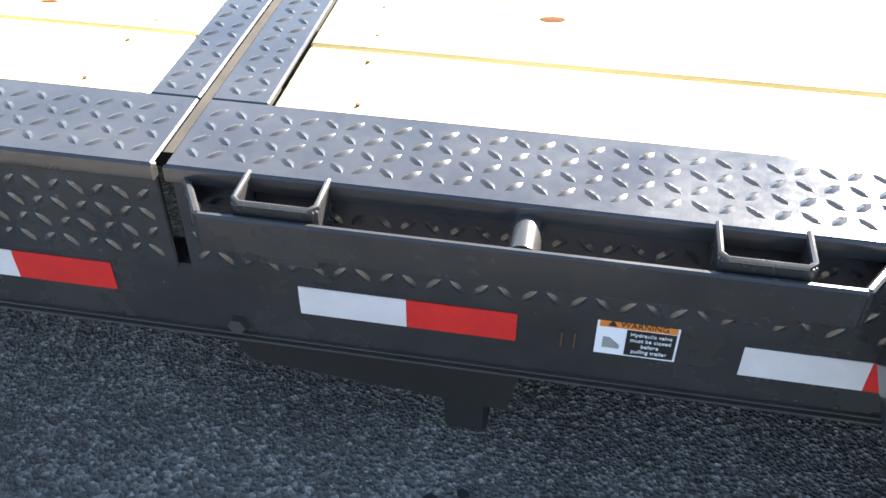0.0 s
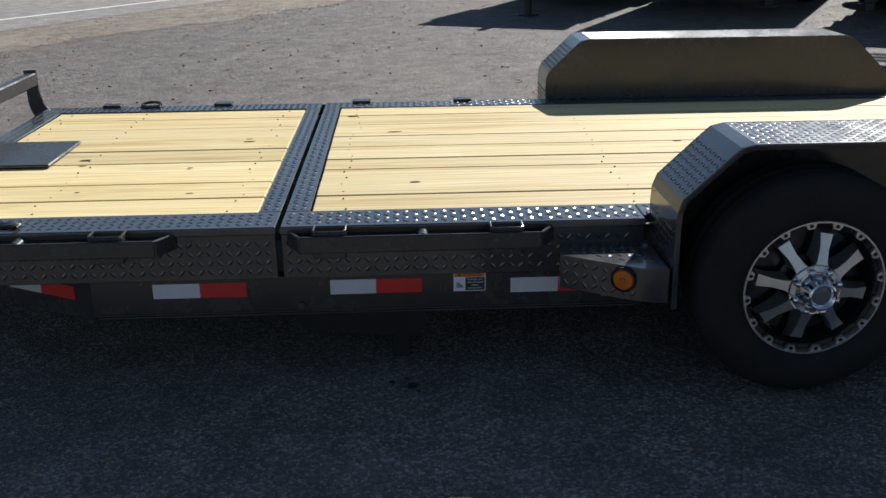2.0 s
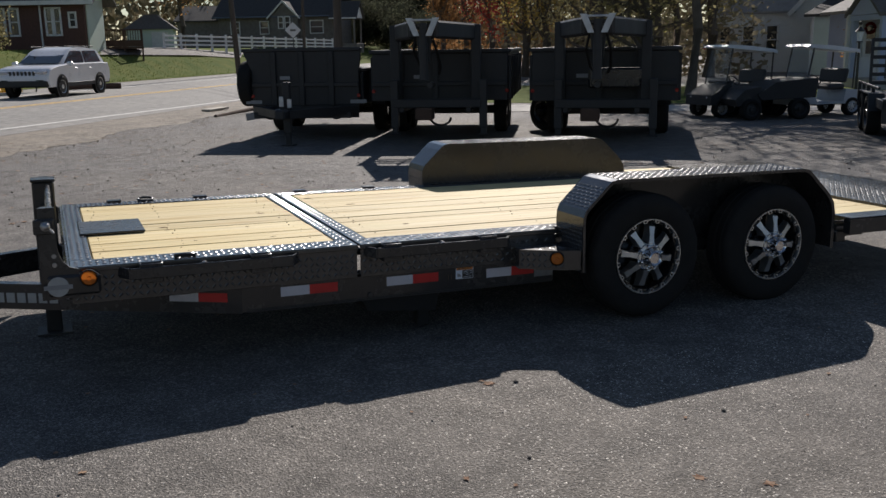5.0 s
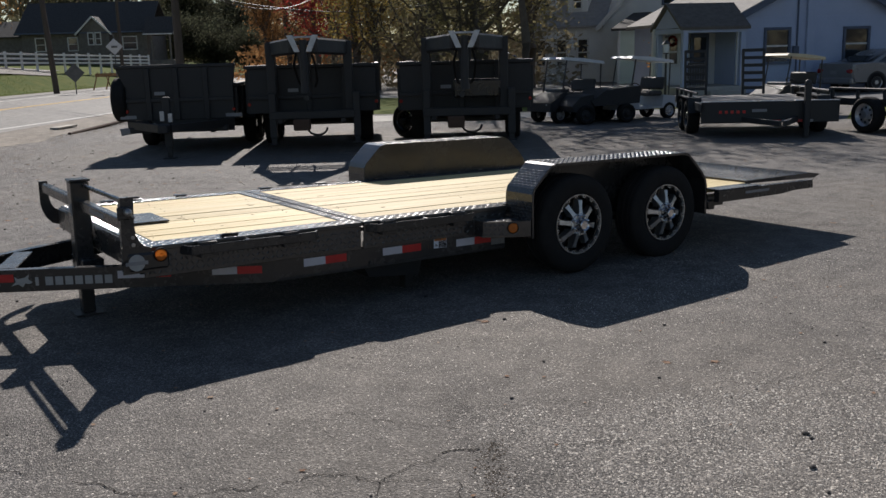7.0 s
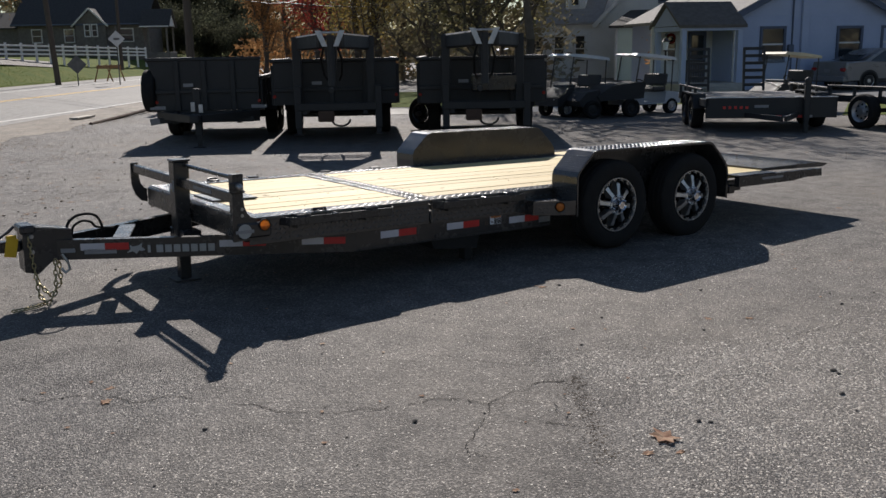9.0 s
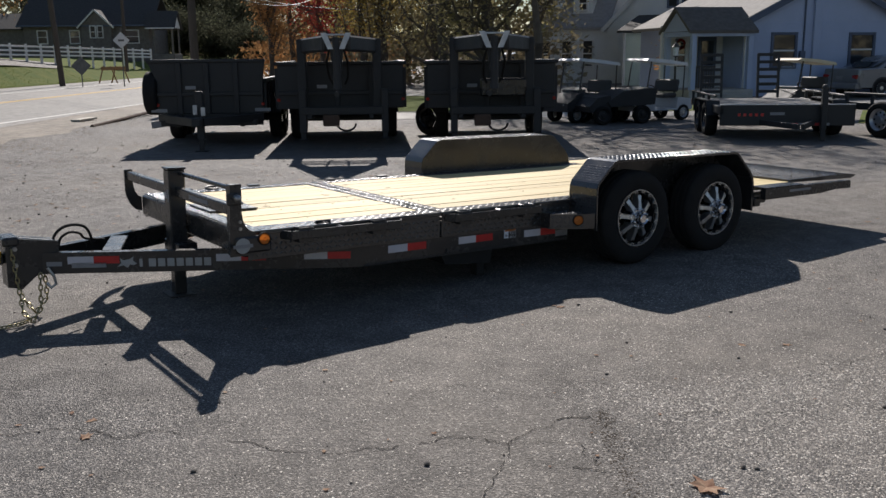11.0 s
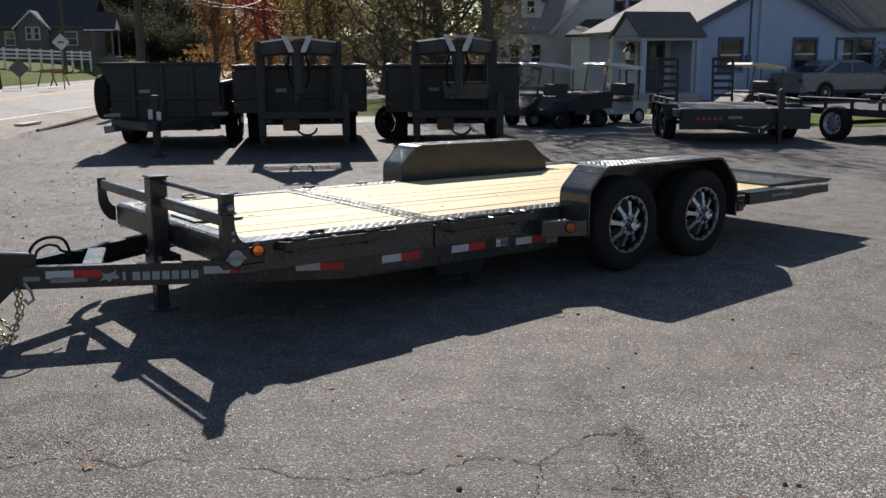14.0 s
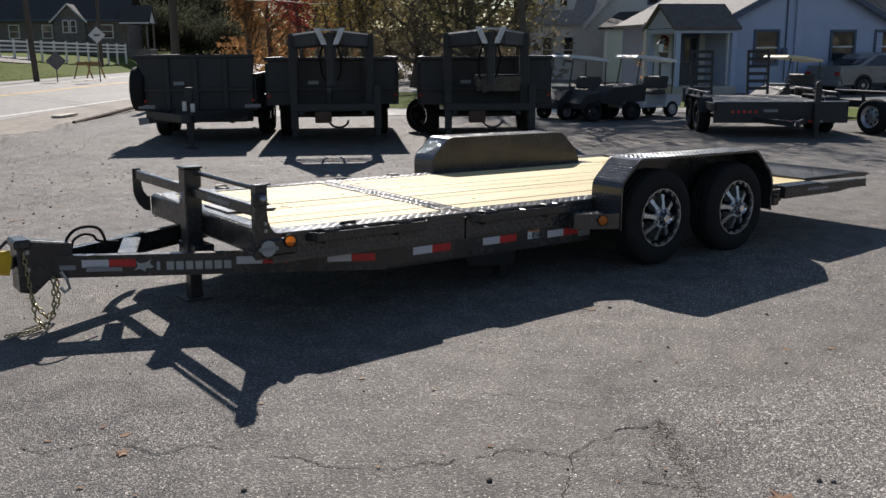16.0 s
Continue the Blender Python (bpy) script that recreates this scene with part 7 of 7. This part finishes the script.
# ---- cars ----
def car(m, label, paint, L, Wd, Ht, prof, house, wheel_x, wr, category="car", suv=False):
    """Local axes: x forward, origin on the ground under the middle. prof: side outline of the lower body; house: outline of the cabin."""
    t = thing("suv" if suv else "sedan", label, category, m)
    h = Wd / 2
    def loft(sections, name, mat, lab):
        s = Shape()
        n = len(sections[0])
        for sec in sections:
            s.v += sec
        for i in range(len(sections) - 1):
            s.f += [(i * n + j, i * n + (j + 1) % n, (i + 1) * n + (j + 1) % n, (i + 1) * n + j) for j in range(n)]
        s.f += [tuple(range(n - 1, -1, -1)), tuple(range((len(sections) - 1) * n, len(sections) * n))]
        return part(name, s, mat, t, lab, smooth=40)
    low = min(z for x, z in prof)
    loft([[(x * 0.975, y * k, low + (z - low) * (0.96 if abs(y) > h * .97 else 1.0)) if abs(y) > h * .97 else (x, y, z) for x, z in prof] for y, k in ((-h, 1), (-h * .93, 1), (-h * .6, 1), (0, 1), (h * .6, 1), (h * .93, 1), (h, 1))], "body", paint, "painted car body")
    zb = min(z for x, z in house)
    cab = loft([[(x * (0.93 if abs(y) > h * .8 else 0.975 if abs(y) > h * .6 else 1), y * (1 - 0.16 * (z - zb) / (Ht - zb)), zb + (z - zb) * (0.955 if abs(y) > h * .8 else 1)) for x, z in house] for y in (-h * .9, -h * .72, -h * .4, h * .4, h * .72, h * .9)], "cabin", paint, "painted roof and pillars")
    # glass let into the cabin, a few millimetres proud
    (rx, rz), (rtx, rtz), (ftx, ftz), (fx, fz) = house[0], house[1], house[-2], house[-1]
    for s in (-1, 1):
        y0, y1 = s * h * .905, s * h * (.905 - .9 * 0.16)
        def P(x, f):
            return (x, y0 + (y1 - y0) * f + s * 0.004, zb + (Ht - zb) * f)
        xa, xb = rx * .80, fx * .86
        mid = (xa + xb) / 2 - 0.1
        g1 = Shape().add([P(xa, .12), P(mid - .04, .12), P(mid - .04, .80), P(rtx * .80, .80)], [(0, 1, 2, 3)])
        g2 = Shape().add([P(mid + .04, .12), P(xb, .12), P(ftx * .9, .80), P(mid + .04, .80)], [(0, 1, 2, 3)])
        part("side_window", g1, PANE, cab), part("side_window", g2, PANE, cab)
    w0, w1 = h * .80, h * .66
    part("windscreen", Shape().add([(fx + .012, -w0, fz + .06), (fx + .012, w0, fz + .06), (ftx + .03, w1, ftz - .05), (ftx + .03, -w1, ftz - .05)], [(0, 1, 2, 3)]), PANE, cab)
    part("rear_window", Shape().add([(rx - .012, -w0, rz + .06), (rx - .012, w0, rz + .06), (rtx - .03, w1, rtz - .05), (rtx - .03, -w1, rtz - .05)], [(0, 3, 2, 1)]), PANE, cab)
    for x in wheel_x:
        for y, s in ((-h + 0.10, -1), (h - 0.10, 1)):
            # Flat black disc stands in for the shaded wheel well.
            part("wheel_arch", Shape().lathe([(wr * 1.16, s * 0.105), (1e-4, s * 0.105)], (x, y, wr), 24), TRIMBLACK, t)
            plain_wheel(t, x, y + s * 0.02, wr, wr, 0.21, ALU, s)
    xf, xr = max(x for x, z in prof), min(x for x, z in prof)
    part("front_bumper", Shape().span((xf - 0.25, -h * .96, low), (xf + 0.02, h * .96, low + 0.24), 0.05), TRIMBLACK if suv else paint, t)
    part("rear_bumper", Shape().span((xr - 0.02, -h * .96, low), (xr + 0.25, h * .96, low + 0.24), 0.05), TRIMBLACK if suv else paint, t)
    part("sill", Shape().span((-L * .28, -h * 1.005, low - 0.01), (L * .28, h * 1.005, low + 0.14), 0.02), TRIMBLACK, t)
    hz = 0.86 if suv else 0.66
    for s in (-1, 1):
        part("headlight", Shape().box((xf - 0.10, s * h * .72, hz), (0.2, 0.40, 0.10), (0, 10, -14 * s), 0.03), LIGHTLENS, t, "slim headlight")
        part("tail_light", Shape().box((xr + 0.10, s * h * .78, hz + 0.06), (0.22, 0.34, 0.14), (0, 0, 12 * s), 0.03), REDLENS, t, "red tail light")
        part("door_mirror", Shape().box((fx * .78, s * (h + 0.08), zb + 0.06), (0.14, 0.2, 0.15), bev=0.04), paint, t)
        for k in (0.30, -0.75):
            part("door_handle", Shape().box((k, s * (h - 0.005), zb - 0.10), (0.18, 0.03, 0.03), bev=0.01), CHROME if not suv else paint, t)
        if suv:
            part("roof_rail", Shape().bar((-L * .36, s * h * .66, Ht + 0.02), (L * .10, s * h * .66, Ht + 0.03), 0.04, 0.04), TRIMBLACK, t)
            part("fog_light", Shape().box((xf - 0.02, s * h * .68, 0.56), (0.08, 0.26, 0.1), bev=0.02), TRIMBLACK, t)
    if suv:
        for i in range(7):
            part("grille_slot", Shape().box((xf - 0.04, -h * .44 + i * h * .147, 0.82), (0.05, 0.085, 0.15), (0, 8, 0), 0.015), TRIMBLACK, t)
    else:
        part("grille", Shape().span((xf - 0.06, -h * .4, 0.5), (xf + 0.005, h * .4, 0.64), 0.02), TRIMBLACK, t)
    # number plate as a plain bar
    part("number_plate", Shape().span((xr - 0.03, -0.16, 0.62), (xr - 0.018, 0.16, 0.74), 0.002), TAPE_DIM, t)
    return t


SUVP = [(-2.2, 0.42), (-2.3, 0.62), (-2.30, 0.90), (-2.2, 1.10), (-1.6, 1.14), (0.6, 1.12), (1.05, 1.10), (1.6, 1.06), (2.0, 1.00), (2.20, 0.90), (2.30, 0.70), (2.28, 0.50), (2.2, 0.36)]
SUVC = [(-2.24, 1.06), (-1.98, 1.46), (-1.75, 1.60), (-1.2, 1.67), (-0.4, 1.69), (0.05, 1.64), (0.34, 1.55), (1.12, 1.08)]
car(pose(-0.9, 31.8, 0.01, 0, 0, -119), "white compact SUV with black lower trim on the road", WHITEPAINT, 4.62, 1.86, 1.67, SUVP, SUVC, (-1.40, 1.38), 0.36, "SUV", True)
SEDP = [(-2.32, 0.36), (-2.40, 0.66), (-2.34, 0.98), (-1.7, 1.02), (0.9, 0.97), (1.9, 0.84), (2.30, 0.66), (2.38, 0.46), (2.3, 0.28)]
SEDC = [(-1.72, 0.98), (-0.95, 1.37), (-0.5, 1.44), (0.15, 1.44), (0.42, 1.37), (1.25, 0.94)]
car(pose(28.2, 12.6, 0.0, 0, 0, -20) @ Matrix.Diagonal((1, 1, 0.97, 1)), "silver sedan parked in front of a blue house", SILVER, 4.8, 1.84, 1.45, SEDP, SEDC, (-1.45, 1.42), 0.33)
car(pose(50.0, 61.0, 0.0, 0, 0, 52), "grey-blue SUV parked on the far street", GREYBLUE, 4.62, 1.86, 1.67, SUVP, SUVC, (-1.40, 1.38), 0.36, "SUV", True)

# ---- litter on the asphalt ----
LEAF_DRY = material("dry_brown_leaf", (0.46, 0.30, 0.18), (0.20, 0.09, 0.055), 22, 0.75, trans=0.2)
PEBBLE = material("dark_pebble", (0.07, 0.062, 0.055), (0.14, 0.125, 0.11), 30, 0.8, bump=0.4)
PALE = material("pale_scrap", (0.55, 0.5, 0.42), (0.45, 0.4, 0.33), 20, 0.7)


def leaf_shape(rnd, size):
    """A curled, lobed dry leaf."""
    s = Shape()
    pts = []
    for i in range(12):
        a = i * math.pi / 6
        r = size * (0.55 if i % 2 else 1.0) * rnd.uniform(0.75, 1.1)
        pts.append((r * math.cos(a), r * 0.7 * math.sin(a), size * 0.14 * rnd.random()))
    s.add([(0, 0, size * 0.02)] + pts, [(0, i + 1, (i + 1) % 12 + 1) for i in range(12)])
    return s


rnd = random.Random(77)
for x, y, sz, lab in ((-0.878, -2.99, 0.105, "large curled brown leaf on the asphalt"), (0.355, -0.84, 0.04, "curled brown leaf at the shadow edge"), (0.81, -2.14, 0.035, "small dark curled leaf"), (-0.93, -3.12, 0.03, "small pale leaf fragment"),
                      (0.62, -2.0, 0.035, "small dry brown leaf scrap"), (-3.2, 3.4, 0.06, "orange fallen leaf on the lot"), (-1.2, 5.2, 0.05, "orange fallen leaf on the lot"), (-0.4, 7.1, 0.06, "yellow fallen leaf on the lot"), (4.6, -0.35, 0.04, "pale curled leaf on asphalt"), (-2.53, -0.99, 0.035, "small pale leaf beside the trailer shadow"), (-2.6, -1.16, 0.045, "small dark curled leaf"), (-1.04, -3.05, 0.04, "small dry brown leaf scrap")):
    solo("fallen_leaf", leaf_shape(rnd, sz), LEAF_DRY, lab, "leaf", pose(x, y, 0.001, 0, 0, rnd.uniform(0, 360)), group="fallen leaves", smooth=0)
for x, y, r in ((-1.591, -2.224, 0.018), (0.473, -0.874, 0.014), (-2.35, -1.75, 0.014), (-0.3, -1.9, 0.012), (0.15, -1.6, 0.012), (1.5, -2.3, 0.013), (1.1, -1.55, 0.013), (0.42, -2.13, 0.012), (0.38, -2.95, 0.017), (0.36, -2.99, 0.012), (0.13, -3.15, 0.018), (-0.63, -2.96, 0.016), (-0.60, -3.0, 0.012), (0.0, -3.3, 0.01)):
    solo("stone", Shape().ball((0, 0, r * 0.35), r * 0.75, 5, (1.3, 0.9, 0.55)), PEBBLE, "small dark stone lying on the asphalt", "stone", pose(x, y, 0, 0, 0, rnd.uniform(0, 360)), group="loose stones")
solo("edging_pipe", Shape().tube([(5.5, 22.2, 0.07), (4.4, 20.4, 0.08), (3.2, 18.7, 0.04), (2.2, 17.3, 0.01)], 0.045, 8), TIMBER, "dark pipe lying along the edge of the lot", "pipe")
solo("pipe_scrap", Shape().bar((-0.45, 0, 0.04), (0.4, 0.1, 0.05), 0.25, 0.05), PALE, "pale debris lying by the road edge", "debris", pose(*on_road(17.5, -9.0)[:2], 0, 0, 0, 40))
scatter = Shape()
for i in range(1500):
    x, y = rnd.uniform(-9, 10), -4.2 + 18 * rnd.random() ** 0.7
    k = leaf_shape(rnd, rnd.uniform(0.008, 0.022) if y < 2 else rnd.uniform(0.015, 0.045))
    scatter.add(k.v, k.f, pose(x, y, 0.004, 0, 0, rnd.uniform(0, 360)))
solo("leaf_litter", scatter, LEAF_DRY, "scattered bits of dry leaf on the asphalt", "leaf litter", kind="stuff", smooth=0)
grit = Shape()
for i in range(3200):
    x, y = rnd.uniform(-9, 10), -4.2 + 17 * rnd.random() ** 0.75
    r = rnd.uniform(0.002, 0.006) if y < 1.5 else 0.003 + 0.009 * rnd.random() ** 3
    k = Shape().ball((x, y, r * 0.5), r, 3, (1.2, 1, 0.7))
    grit.add(k.v, k.f)
solo("loose_grit", grit, PEBBLE, "loose grit and small stones on the asphalt", "grit", kind="stuff")
